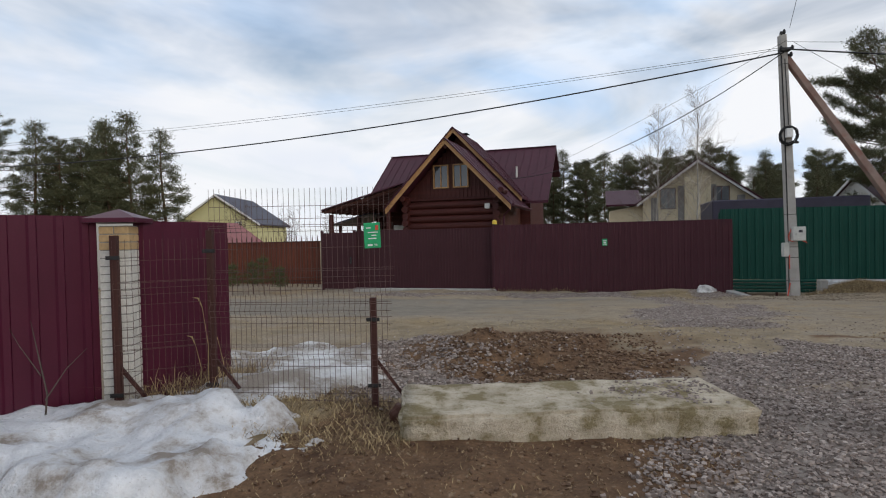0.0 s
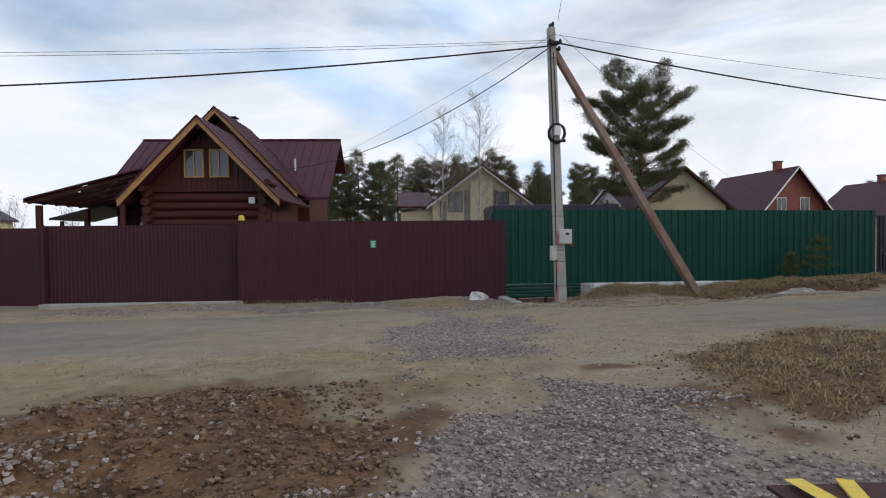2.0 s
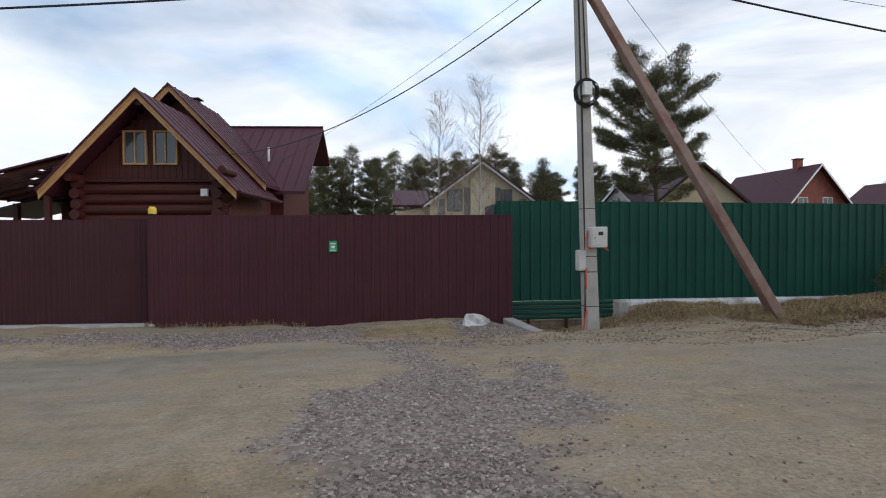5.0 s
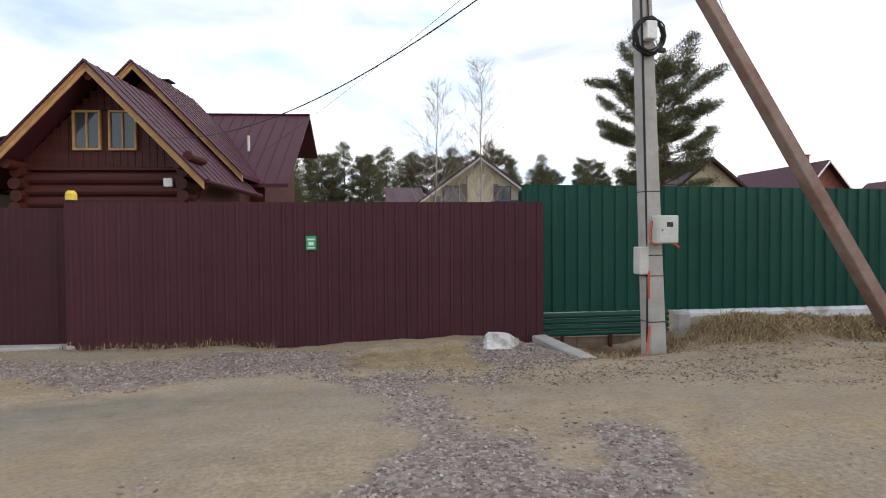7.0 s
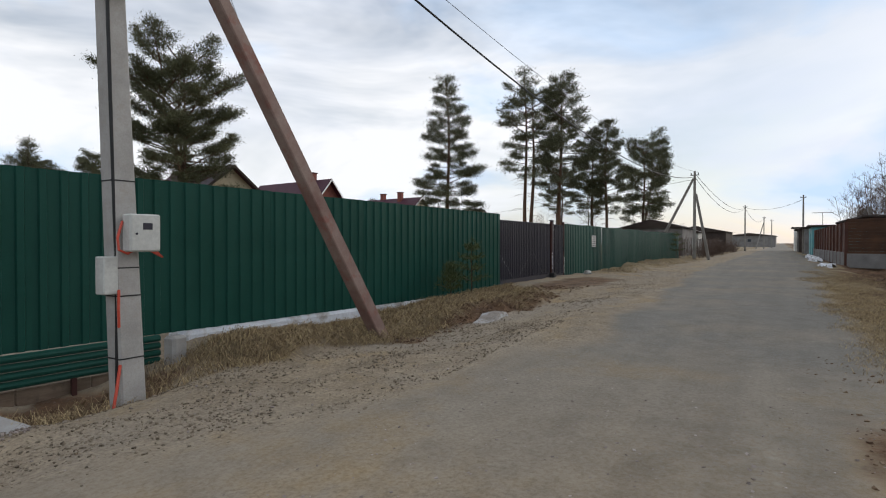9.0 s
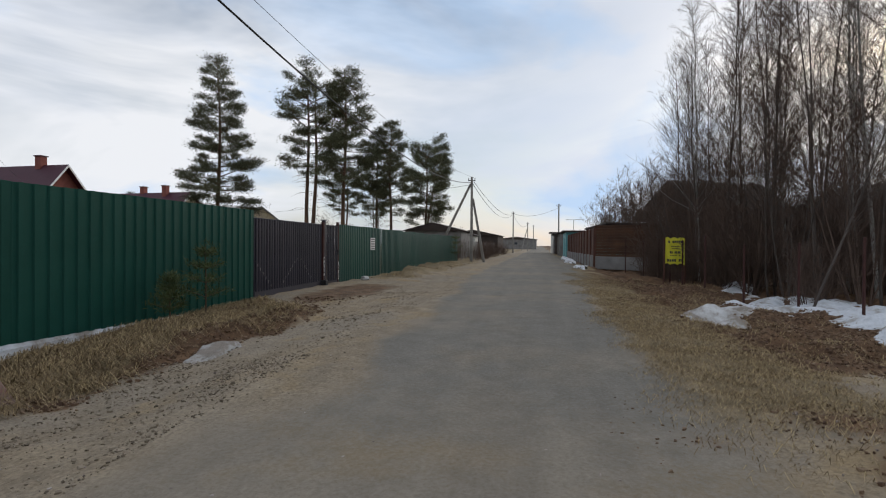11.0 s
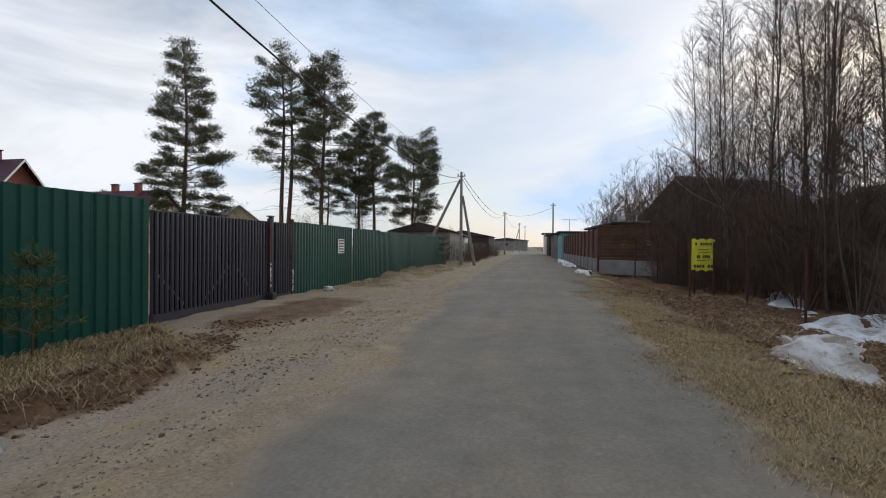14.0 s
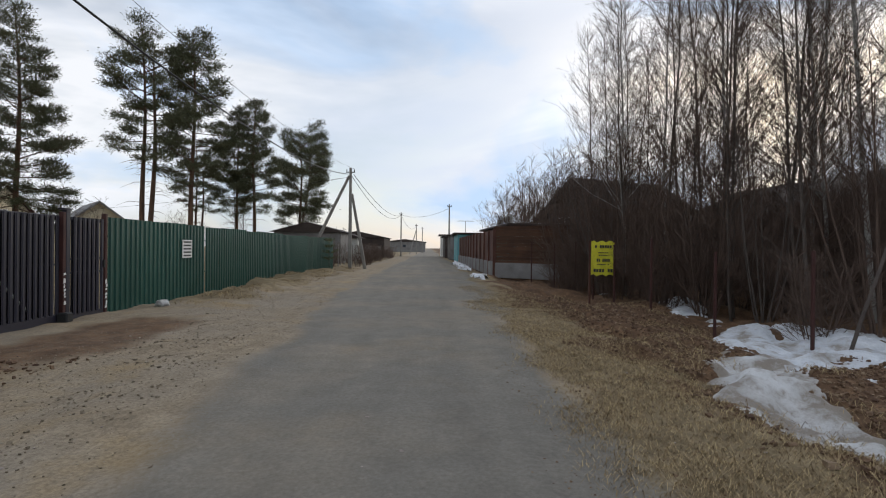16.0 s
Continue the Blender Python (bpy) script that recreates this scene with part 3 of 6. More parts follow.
brown_fence = fence_run("brown_fence", (-1.65, 19.5), (6.05, 18.62), -0.45, 2.0, BROWN, "dark brown ribbed steel fence on a concrete footing", pitch=0.19, depth=0.024, flat=0.2)
green_fence = fence_run("green_fence", (5.8, 19.0), (18.85, 18.3), 0.0, 2.27, GREEN, "dark green ribbed steel fence above a grassy bank", pitch=0.23, depth=0.028, flat=0.32, slope=(0.06, 0.0))
green_fence2 = fence_run("green_fence", (25.0, 18.45), (29.86, 18.36), 0.05, 2.17, GREEN2, "faded green ribbed steel fence with dents and scratches", pitch=0.2, depth=0.028, flat=0.32, jitter=0.02)
green_fence3 = fence_run("green_fence", (29.93, 18.36), (50.0, 18.0), 0.05, 2.13, GREEN2, "faded green ribbed steel fence beyond an open slit", pitch=0.2, depth=0.028, flat=0.32, jitter=0.035)
# added dark strip, no fence post: stands in for the slit's shade
part("post", Soup().box((0.0, 0.09, 1.05), (0.10, 0.08, 2.2), 0.006), GATEMAT, green_fence3, "dark strip added behind the slit to keep it dark")
sliding_gate = fence_run("sliding_gate", (-7.1, 20.42), (-1.5, 19.74), -0.38, 1.93, BROWN_FLAT, "dark brown steel sliding gate with flat planks", pitch=0.115, depth=0.009, flat=0.25, posts=False)
sliding_gate["category"], sliding_gate["kind"] = "gate", "thing"


# ---- concrete footings and the wicket beside the brown fence ----
part("footing", Soup().box((3.87, 0.02, -0.47), (7.74, 0.16, 0.14), 0.015), CONCRETE, brown_fence, "grey concrete strip footing")
gate_sill = solo("gate_track", Soup().box((0, 0, 0), (5.6, 0.28, 0.16), 0.02), CONCRETE, "low concrete track sill under the sliding gate", "sill", kind="structure", m=pose(-4.3, 19.85, -0.36, 0, 0, -6.9))


def wicket():
    root = thing("wicket_door", pose(-8.55, 20.55, -0.4, 0, 0, -11), "plain dark brown steel wicket door, closed", "door", kind="structure")
    part("door_leaf", Soup().box((0.78, 0, 1.17), (1.36, 0.05, 2.2), 0.01), BROWN_FLAT, root)
    for x in (0.05, 1.52):
        part("door_post", Soup().box((x, 0.02, 1.18), (0.1, 0.1, 2.36), 0.01), BROWN_FLAT, root)
    part("door_handle", Soup().tube([(1.36, -0.02, 1.1), (1.36, -0.09, 1.1), (1.36, -0.09, 1.28), (1.36, -0.02, 1.28)], 0.012, 6), CABLE, root, "black pull handle")
    part("lock_plate", Soup().box((1.36, -0.03, 1.19), (0.06, 0.012, 0.28), 0.003), CABLE, root)
    return root


wicket()


def sign_board(m, w, h, material, bars, label, bar_mat, thick=0.012):
    root = thing("sign_board", m, label, "sign")
    part("board", Soup().box((0, 0, 0), (w, thick, h), 0.003), material, root)
    for cx, cz, bw, bh, mt in bars:
        part("print", Soup().box((cx * w, -thick / 2 - 0.003, cz * h), (bw * w, 0.003, bh * h)), mt or bar_mat, root)
    return root


sign_board(pose(2.18, 19.02, 1.33, 0, 0, -6.5), 0.17, 0.23, SIGNGREEN, [(0, 0.25, 0.7, 0.12, None), (0, -0.05, 0.5, 0.25, None), (0, -0.35, 0.7, 0.08, None)], "small green house-number plate on the brown fence", WHITE)
lamp_root = thing("gate_lamp", pose(-1.55, 19.52, 2.0, 0, 0, -7), "yellow plastic signal lamp on the gate post", "lamp")
part("base", Soup().box((0, 0, 0.02), (0.12, 0.1, 0.04), 0.008), CABLE, lamp_root)
part("shade", Soup().tube([(0, 0, 0.04), (0, 0, 0.14), (0, 0, 0.19)], [0.085, 0.085, 0.05], 10), YELLOW, lamp_root, "yellow dome")

# wall of horizontal sheets, boards and stump under the start of the green fence
low = thing("retaining_boards", pose(5.95, 18.93, -0.02, 0, 0, -3), "horizontal ridged green steel sheet over old brown boards", "retaining wall", kind="structure")
for i in range(4):
    s = Soup().prism([(0, 0), (0.045, 0.02), (0.055, 0.05), (0.045, 0.08), (0, 0.10), (-0.006, 0.10), (-0.006, 0)], 0, 2.5)
    s.v = [(y, -x, z) for x, y, z in s.v]
    part("rail_sheet", s, GREEN, low, at=Matrix.Translation((0.05, -0.05, -0.34 + 0.105 * i)))
for i in range(3):
    part("board", Soup().box((0.42 + 0.84 * i, 0.03 + 0.01 * (i % 2), -0.52), (0.83, 0.05, 0.30), 0.012), OLDBOARD, low, "weathered brown board")
for i in range(3):
    part("stake", Soup().box((0.55 + 0.9 * i, -0.04, -0.50), (0.06, 0.06, 0.42), 0.006), RUSTY, low)
solo("concrete_stub", Soup().box((0, 0, 0.2), (0.20, 0.20, 0.6), 0.035), CONCRETE, "short square concrete stub at the bank's end", "stub", m=pose(8.5, 18.35, -0.42, 0, 0, 6) @ Matrix.Diagonal((1.2, 1.2, 1, 1)))

# ---- orange fence on the far left ----
orange = thing("picket_fence", pose(-22.0, 23.09, -0.3, 0, 0, -9.5), "orange-brown steel fence with dark pickets before it", "fence", kind="structure")
om = profiled(1.1, 1.75, 0.12, 0.015, 0.3).mesh("sheet", RUSTFENCE)
for i in range(12):
    part("sheet", om, RUSTFENCE, orange, at=Matrix.Translation((0.2 + 1.1 * i, 0.08, 0.1)))
pk = Soup().box((0, 0, 1.0), (0.035, 0.025, 2.0), 0.004)
pk.tube([(0, 0, 2.0), (0, 0, 2.12)], [0.02, 0.002], 4)
pk = pk.mesh("picket", RUSTBROWN)
for i in range(54):
    part("picket", pk, RUSTBROWN, orange, at=Matrix.Translation((0.1 + 0.25 * i, 0, 0)))
for z in (0.25, 1.85):
    part("rail", Soup().box((6.8, 0.02, z), (13.6, 0.03, 0.04), 0.004), RUSTBROWN, orange)
part("panel", Soup().box((7.3, 0.05, 0.85), (2.0, 0.02, 1.2), 0.005), GATEMAT, orange, "black infill panel")


# ---- maroon fence and brick pier in the foreground ----
mar = fence_run("maroon_fence", (-7.6, -3.2), (-3.98, 4.36), -0.1, 1.86, MAROON, "deep maroon ribbed steel fence beside the snow", pitch=0.21, depth=0.02, flat=0.25)
mar2 = fence_run("maroon_fence", (-3.78, 4.58), (-3.5, 5.7), -0.1, 1.82, MAROON, "deep maroon ribbed steel panel past a brick pier", pitch=0.21, depth=0.02, flat=0.25)


def brick_pier(m):
    root = thing("brick_pier", m, "square white brick pier with tan top courses", "pier")
    part("core", Soup().box((0, 0, 0.88), (0.245, 0.245, 1.78)), MORTAR, root)
    long_b, half_b = Soup().box((0, 0, 0), (0.255, 0.122, 0.064), 0.004), Soup().box((0, 0, 0), (0.122, 0.255, 0.064), 0.004)
    kinds = {(c, d): q.mesh("brick", mt) for c, mt in ((0, BRICKWHITE), (1, BRICKTAN)) for d, q in ((0, long_b), (1, half_b))}
    for r in range(24):
        c, d = int(r >= 21), r % 2
        for k in (-1, 1):
            at = Matrix.Translation((0, 0.066 * k, 0.04 + r * 0.0735) if d == 0 else (0.066 * k, 0, 0.04 + r * 0.0735))
            part("brick", kinds[c, d], None, root, at=at)
    cap = Soup()
    cap.add([(-0.22, -0.22, 1.80), (0.22, -0.22, 1.80), (0.22, 0.22, 1.80), (-0.22, 0.22, 1.80), (-0.22, -0.22, 1.84), (0.22, -0.22, 1.84), (0.22, 0.22, 1.84), (-0.22, 0.22, 1.84), (0, 0, 1.93)],
            [(3, 2, 1, 0), (0, 1, 5, 4), (1, 2, 6, 5), (2, 3, 7, 6), (3, 0, 4, 7), (4, 5, 8), (5, 6, 8), (6, 7, 8), (7, 4, 8)])
    part("cap", cap, MAROON, root, "maroon steel cap")
    return root


brick_pier(pose(-3.86, 4.5, 0.0, 0, 0, 18))


def mesh_panel(root, a, b, z0, z1, bends, step=0.05):
    """Welded wire panel with its V folds, from a to b in plan."""
    a, b = Vector((*a, 0)), Vector((*b, 0))
    d = (b - a)
    length = d.length
    d.normalize()
    nrm = Vector((d.y, -d.x, 0))
    n = int(length / step)

    def off(z):
        return max(0.0, 0.03 - min(abs(z - q) for q in bends) * 0.5)
    levels = sorted(set([z0, z1 + 0.02] + [q + e for q in bends for e in (-0.06, 0, 0.06)]))
    levels = [z for z in levels if z0 <= z <= z1 + 0.03]
    uprights, lines = Soup(), Soup()
    for i in range(n + 1):
        p = a + d * (i * step)
        uprights.tube([p + nrm * off(z) + Vector((0, 0, z)) for z in levels], 0.0024, 3, False)
    z = z0 + 0.05
    while z < z1:
        lines.tube([a + nrm * off(z) + Vector((0, 0, z)), b + nrm * off(z) + Vector((0, 0, z))], 0.0026, 3, False)
        z += 0.2
    for q in bends:
        for e in (-0.06, 0.06, 0):
            lines.tube([a + nrm * off(q + e) + Vector((0, 0, q + e)), b + nrm * off(q + e) + Vector((0, 0, q + e))], 0.0026, 3, False)
    part("wire_grid", uprights, WIRE, root)
    part("wire_grid", lines, WIRE, root)


mesh_fence = thing("wire_mesh_fence", pose(0, 0, 0), "brown welded wire mesh fence on rusty posts", "fence", kind="structure")
mesh_panel(mesh_fence, (-3.74, 4.26), (-3.07, 4.68), 0.0, 1.62, (0.2, 0.7, 1.2))
mesh_panel(mesh_fence, (-3.07, 4.68), (-1.33, 4.80), -0.02, 1.08, (0.12, 0.55, 0.95))
mesh_panel(mesh_fence, (-3.07, 4.70), (-1.37, 5.06), 1.08, 2.08, (1.25, 1.75))
for (x, y), top in (((-3.74, 4.29), 1.68), ((-3.08, 4.72), 1.72), ((-1.52, 4.84), 1.06)):
    pst = part("post", Soup().box((0, 0, top / 2 - 0.15), (0.06, 0.06, top + 0.3), 0.005), RUSTY, mesh_fence, at=pose(x, y, 0, 0, 0, 10))
    for z in (0.25, top - 0.2):
        part("clamp", Soup().box((0, -0.035, z), (0.12, 0.012, 0.035), 0.003), CABLE, pst)
    part("brace", Soup().beam((0.0, 0.02, 0.5), (0.34, 0.10, 0.0), 0.03, 0.03), RUSTY, mesh_fence, at=pose(x, y, 0, 0, 0, 10))
sb = sign_board(pose(-1.56, 4.99, 1.635, 0, -2, 12), 0.155, 0.24, SIGNGREEN, [(0.3, 0.30, 0.18, 0.2, RED), (-0.2, 0.3, 0.3, 0.04, None), (0.05, 0.12, 0.6, 0.04, None), (0.1, 0.0, 0.3, 0.04, None), (0.0, -0.12, 0.5, 0.04, None), (-0.15, -0.38, 0.3, 0.07, None)], "green direction sign wired to the mesh fence", WHITE)
num = bpy.data.curves.new("print", "FONT")
num.body, num.size, num.extrude = "94", 0.035, 0.001
num_ob = new("print", num)
num_ob.data.materials.append(WHITE)
num_ob.parent = sb
num_ob.matrix_basis = pose(0.012, -0.0095, -0.103, 90, 0, 0)


# ---- concrete slab ----
def slab():
    s = bmesh.new()
    bmesh.ops.create_cube(s, size=1.0)
    bmesh.ops.scale(s, vec=(2.78, 0.92, 0.34), verts=s.verts)
    bmesh.ops.subdivide_edges(s, edges=s.edges[:], cuts=2, use_grid_fill=True)
    bmesh.ops.bevel(s, geom=[e for e in s.edges if e.calc_face_angle(0) > 1], offset=0.025, segments=2, affect="EDGES")
    bmesh.ops.triangulate(s, faces=s.faces[:])
    for _ in range(3):
        bmesh.ops.subdivide_edges(s, edges=[e for e in s.edges if e.calc_length() > 0.07], cuts=1)
        bmesh.ops.triangulate(s, faces=s.faces[:])
    for v in s.verts:
        q = v.co
        v.co = q + Vector((noise.noise(q * 3.1), noise.noise(q * 3.1 + Vector((9, 0, 0))), 0.7 * noise.noise(q * 3.1 + Vector((0, 9, 0))))) * 0.028 + Vector((noise.noise(q * 11), noise.noise(q * 11 + Vector((4, 0, 0))), noise.noise(q * 11 + Vector((0, 4, 0))))) * 0.02
    me = bpy.data.meshes.new("concrete_slab")
    s.to_mesh(me)
    s.free()
    me.materials.append(SLABMAT)
    me.polygons.foreach_set("use_smooth", [True] * len(me.polygons))
    return solo("concrete_slab", me, None, "weathered mossy concrete slab lying on the mud", "slab", m=pose(0.21, 4.68, 0.085, 0, 0.4, 12.5))


slab()


def rock(name, x, y, z, size, squash, mat, label, seed, group=""):
    s = bmesh.new()
    bmesh.ops.create_icosphere(s, subdivisions=3, radius=1.0)
    o = Vector((seed * 3.7, seed * 1.3, 0))
    for v in s.verts:
        v.co *= 1 + 0.35 * noise.noise(v.co * 1.2 + o) + 0.18 * noise.noise(v.co * 2.6 + o) + 0.08 * noise.noise(v.co * 6 + o)
        v.co = Vector((v.co.x * size, v.co.y * size * 0.8, v.co.z * size * squash))
    me = bpy.data.meshes.new(name)
    s.to_mesh(me)
    s.free()
    me.materials.append(mat)
    return solo(name, me, None, label, "rock", group, m=pose(x, y, z, 0, 0, seed * 40))


rock("boulder", 4.95, 17.6, hz(4.95, 17.6) - 0.09, 0.38, 0.58, ROCK, "pale granite boulder by the brown fence", 1)
rock("boulder", 26.3, 17.9, hz(26.3, 17.9) + 0.05, 0.16, 0.7, ROCK, "small pale stone at the green fence foot", 2)
rock("red_stone", -1.2, 4.55, 0.06, 0.13, 0.8, RUSTBROWN, "reddish broken stone against the fence post", 3)
solo("kerb_slab", Soup().box((0, 0, 0), (0.26, 1.6, 0.12), 0.02), CONCRETE, "narrow flat concrete strip lying beside the hollow", "slab", m=pose(6.03, 17.7, -0.35, 3.6, 0, 9))


# ---- barrier with yellow strap ----
bar = thing("barrier", pose(2.61, 4.42, 0.0, 0, 0, -8), "low rusty beam on concrete chunks with a yellow strap", "barrier")
for cx, cz, sx, sz in ((0.30, 0.30, 0.42, 0.62), (0.78, 0.30, 0.44, 0.60)):
    part("chunk", Soup().box((cx, 0.05, cz), (sx, 0.36, sz), 0.07), SLABMAT, bar)
bs = Soup()
bs.beam((-0.06, 0.0, 0.745), (1.2, 0.03, 0.725), 0.16, 0.012)
bs.beam((-0.06, -0.075, 0.70), (1.2, -0.045, 0.68), 0.012, 0.10)
part("beam", bs, RUSTY, bar, "rusty steel angle")
st = Soup()
st.add([(-0.005, -0.10, 0.78), (0.055, -0.10, 0.78), (-0.03, -0.14, 0.60), (0.06, -0.14, 0.60), (-0.045, -0.15, 0.30), (0.055, -0.15, 0.30), (-0.04, -0.15, 0.02), (0.05, -0.15, 0.02), (0.0, 0.09, 0.765), (0.06, 0.09, 0.765),
        (0.025, -0.125, 0.78), (0.02, -0.165, 0.60), (0.01, -0.178, 0.30), (0.005, -0.178, 0.02)],
       [(0, 10, 11, 2), (10, 1, 3, 11), (2, 11, 12, 4), (11, 3, 5, 12), (4, 12, 13, 6), (12, 5, 7, 13), (0, 1, 10), (8, 9, 1, 0)])
part("strap", st, YELLOW, bar, "creased yellow plastic strap")
st2 = Soup().beam((0.13, -0.09, 0.755), (0.2, 0.09, 0.755), 0.05, 0.008)
part("strap", st2, YELLOW, bar)


# ---- log house ----
def gable_roof(root, u0, v0, v1, half, ez, rz_, mat, board=None, over_board=0.24, thick=0.16, name="roof"):
    """Two slopes with a ridge along v; eaves at u0 +- half and ez, ridge at rz_."""
    for sgn in (-1, 1):
        poly = [(u0, rz_), (u0 + sgn * half, ez), (u0 + sgn * half, ez - thick), (u0, rz_ - thick)]
        if sgn > 0:
            poly = poly[::-1]
        slope = part(name, Soup().prism(poly, v0, v1), mat, root)
        n = max(2, int((v1 - v0) / 0.55))
        for i in range(n + 1):
            v = v0 + (v1 - v0) * i / n
            part("seam", Soup().beam((u0, v, rz_ + 0.012), (u0 + sgn * half, v, ez + 0.012), 0.03, 0.03), mat, slope)
        if board:
            d = 0.05
            poly = [(u0, rz_ - 0.02), (u0 + sgn * half, ez - 0.02), (u0 + sgn * half, ez - over_board - 0.1), (u0, rz_ - over_board - 0.1)]
            if sgn > 0:
                poly = poly[::-1]
            part("bargeboard", Soup().prism(poly, v0 - d, v0 - 0.003), board, root, "light timber bargeboard")
            for k0, k1, dd in ((0.0, 0.45, 0.05), (0.0, 0.2, 0.075)):
                h0, h1 = over_board + 0.08, over_board + 0.08
                step = [(u0, rz_ - 0.02 - h0 * k0), (u0 + sgn * half, ez - 0.02 - h1 * k0), (u0 + sgn * half, ez - 0.02 - h1 * k1), (u0, rz_ - 0.02 - h0 * k1)]
                if sgn > 0:
                    step = step[::-1]
                part("bargeboard", Soup().prism(step, v0 - d - dd + 0.022, v0 - d - 0.003), board, root)
            tip = [(u0, rz_ + 0.03), (u0 + sgn * (half + 0.03), ez + 0.03), (u0 + sgn * (half + 0.03), ez - 0.06), (u0, rz_ - 0.06)]
            if sgn > 0:
                tip = tip[::-1]
            part("roof_edge", Soup().prism(tip, v0 - 0.16, v0 - 0.0), mat, root, "plum steel edge strip")


def window(root, u, v, z0, z1, w, frame_mat, panes=2, depth=0.06, face=-1):
    """A window in a wall that faces -v."""
    fr = Soup()
    zc, h, t = (z0 + z1) / 2, z1 - z0, 0.07
    fr.box((u, v, z0 + t / 2), (w, depth, t), 0.008)
    fr.box((u, v, z1 - t / 2), (w, depth, t), 0.008)
    for k in (-1, 1):
        fr.box((u + k * (w - t) / 2, v, zc), (t, depth, h - 2 * t), 0.008)
    win = part("window", fr, frame_mat, root)
    iw = (w - 2 * t) / panes
    for i in range(panes):
        part("pane", Soup().box((u - w / 2 + t + iw * (i + 0.5), v + 0.01, zc), (iw - 0.03, 0.012, h - 2 * t)), GLASS, win)
    for i in range(1, panes):
        part("mullion", Soup().box((u - w / 2 + t + iw * i, v - 0.005, zc), (0.05, depth * 0.8, h - 2 * t), 0.006), frame_mat, win)
    return win


def log_house():
    root = thing("log_house", pose(-4.78, 28.3, -0.4, 0, 0, -8), "red-brown log house with steep plum steel roof", "house")
    hw = 2.55
    slope = (7.24 - 3.65) / 3.45
    # gable infill of upright boards
    def top(u):
        return 7.05 - abs(u) * slope
    w = 2 * hw / 22
    for i in range(22):
        u = -hw + (i + 0.5) * w
        zt = top(u) - 0.1
        if abs(u) < 1.05 and abs(u) > 0.1:
            part("plank", Soup().box((u, 0.98, 4.37), (w - 0.012, 0.05, 0.56), 0.006), LOG, root)
            part("plank", Soup().box((u, 0.98, (5.97 + zt) / 2), (w - 0.012, 0.05, zt - 5.97), 0.006), LOG, root)
        else:
            part("plank", Soup().box((u, 0.98, (4.1 + zt) / 2), (w - 0.012, 0.05, zt - 4.1), 0.006), LOG, root)
    part("back_wall", Soup().prism([(-hw, 0), (hw, 0), (hw, top(hw)), (0, 6.9), (-hw, top(hw))], 1.02, 9.0), SOFFIT, root)
    part("sill_log", Soup().box((0, 0.93, 4.07), (5.2, 0.2, 0.1), 0.02), LOG, root)
    for i in range(10):
        z = 0.35 + 0.38 * i
        part("log", Soup().tube([(-hw - 0.1, 0.98, z), (hw + 0.1, 0.98, z)], 0.2, 12), LOG, root, smooth=False)
        for k in (-1, 1):
            part("log_end", Soup().tube([(k * hw, 0.5 + 0.08 * (i % 2), z + 0.19), (k * hw, 1.3, z + 0.19)], 0.19, 10), LOG, root)
    for k in (-1, 1):
        for j, (l, z) in enumerate(((0.55, 4.15), (0.8, 4.4))):
            part("bracket_log", Soup().tube([(k * (hw + 0.35 * j), 0.15, z), (k * (hw + 0.35 * j), 1.4, z)], 0.15, 10), LOG, root)
    part("ridge_log", Soup().tube([(0, 0.08, 6.82), (0, 1.4, 6.82)], 0.14, 10), LOG, root)
    window(root, -0.55, 0.93, 4.67, 5.95, 0.88, BOARD, 2, 0.12)
    window(root, 0.57, 0.93, 4.67, 5.95, 0.88, BOARD, 2, 0.12)
    part("meter_box", Soup().box((2.05, 0.74, 3.62), (0.28, 0.12, 0.28), 0.02), WHITE, root, "white meter box")
    gable_roof(root, 0, 0.0, 6.0, 3.45, 3.65, 7.24, ROOF, BOARD, 0.22)
    gable_roof(root, -0.95, 4.7, 10.5, 4.15, 4.36, 8.73, ROOF, BOARD, 0.22)
    part("upper_wall", Soup().prism([(-4.4, 0), (2.5, 0), (2.5, 4.9), (-0.95, 8.3), (-4.4, 4.9)], 5.6, 9.5), SOFFIT, root)
    # main roof, ridge across
    for sgn in (-1, 1):
        a = (12.3, 8.35)
        b = (12.3 - 5.3, 4.2) if sgn < 0 else (14.6, 6.55)
        s = Soup()
        s.add([(-8.3, a[0], a[1]), (4.45, a[0], a[1]), (4.45, b[0], b[1]), (-8.3, b[0], b[1]), (-8.3, a[0], a[1] - 0.16), (4.45, a[0], a[1] - 0.16), (4.45, b[0], b[1] - 0.16), (-8.3, b[0], b[1] - 0.16)],
              [(0, 1, 2, 3), (7, 6, 5, 4), (0, 3, 7, 4), (1, 5, 6, 2), (3, 2, 6, 7), (0, 4, 5, 1)])
        rf = part("roof", s, ROOF, root)
        if sgn < 0:
            for i in range(24):
                u = -8.25 + i * 0.552
                part("seam", Soup().beam((u, a[0], a[1] + 0.012), (u, b[0], b[1] + 0.012), 0.03, 0.03), ROOF, rf)
    body = Soup().prism([(7.9, 0), (14.2, 0), (14.2, 6.5), (12.3, 7.9), (7.9, 4.3)], -7.7, 3.2)
    body.v = [(y, x, z) for x, y, z in body.v]
    part("wall", body, LOG, root)
    part("ridge_cap", Soup().beam((-8.3, 12.3, 8.38), (4.45, 12.3, 8.38), 0.2, 0.05), ROOF, root)
    ch = Soup().box((-1.25, 8.2, 8.35), (0.45, 0.45, 1.0), 0.02)
    chim = part("chimney", ch, GATEMAT, root, "black steel chimney with cowl")
    part("cowl", Soup().box((-1.25, 8.2, 8.92), (0.66, 0.66, 0.06), 0.01), GATEMAT, chim)
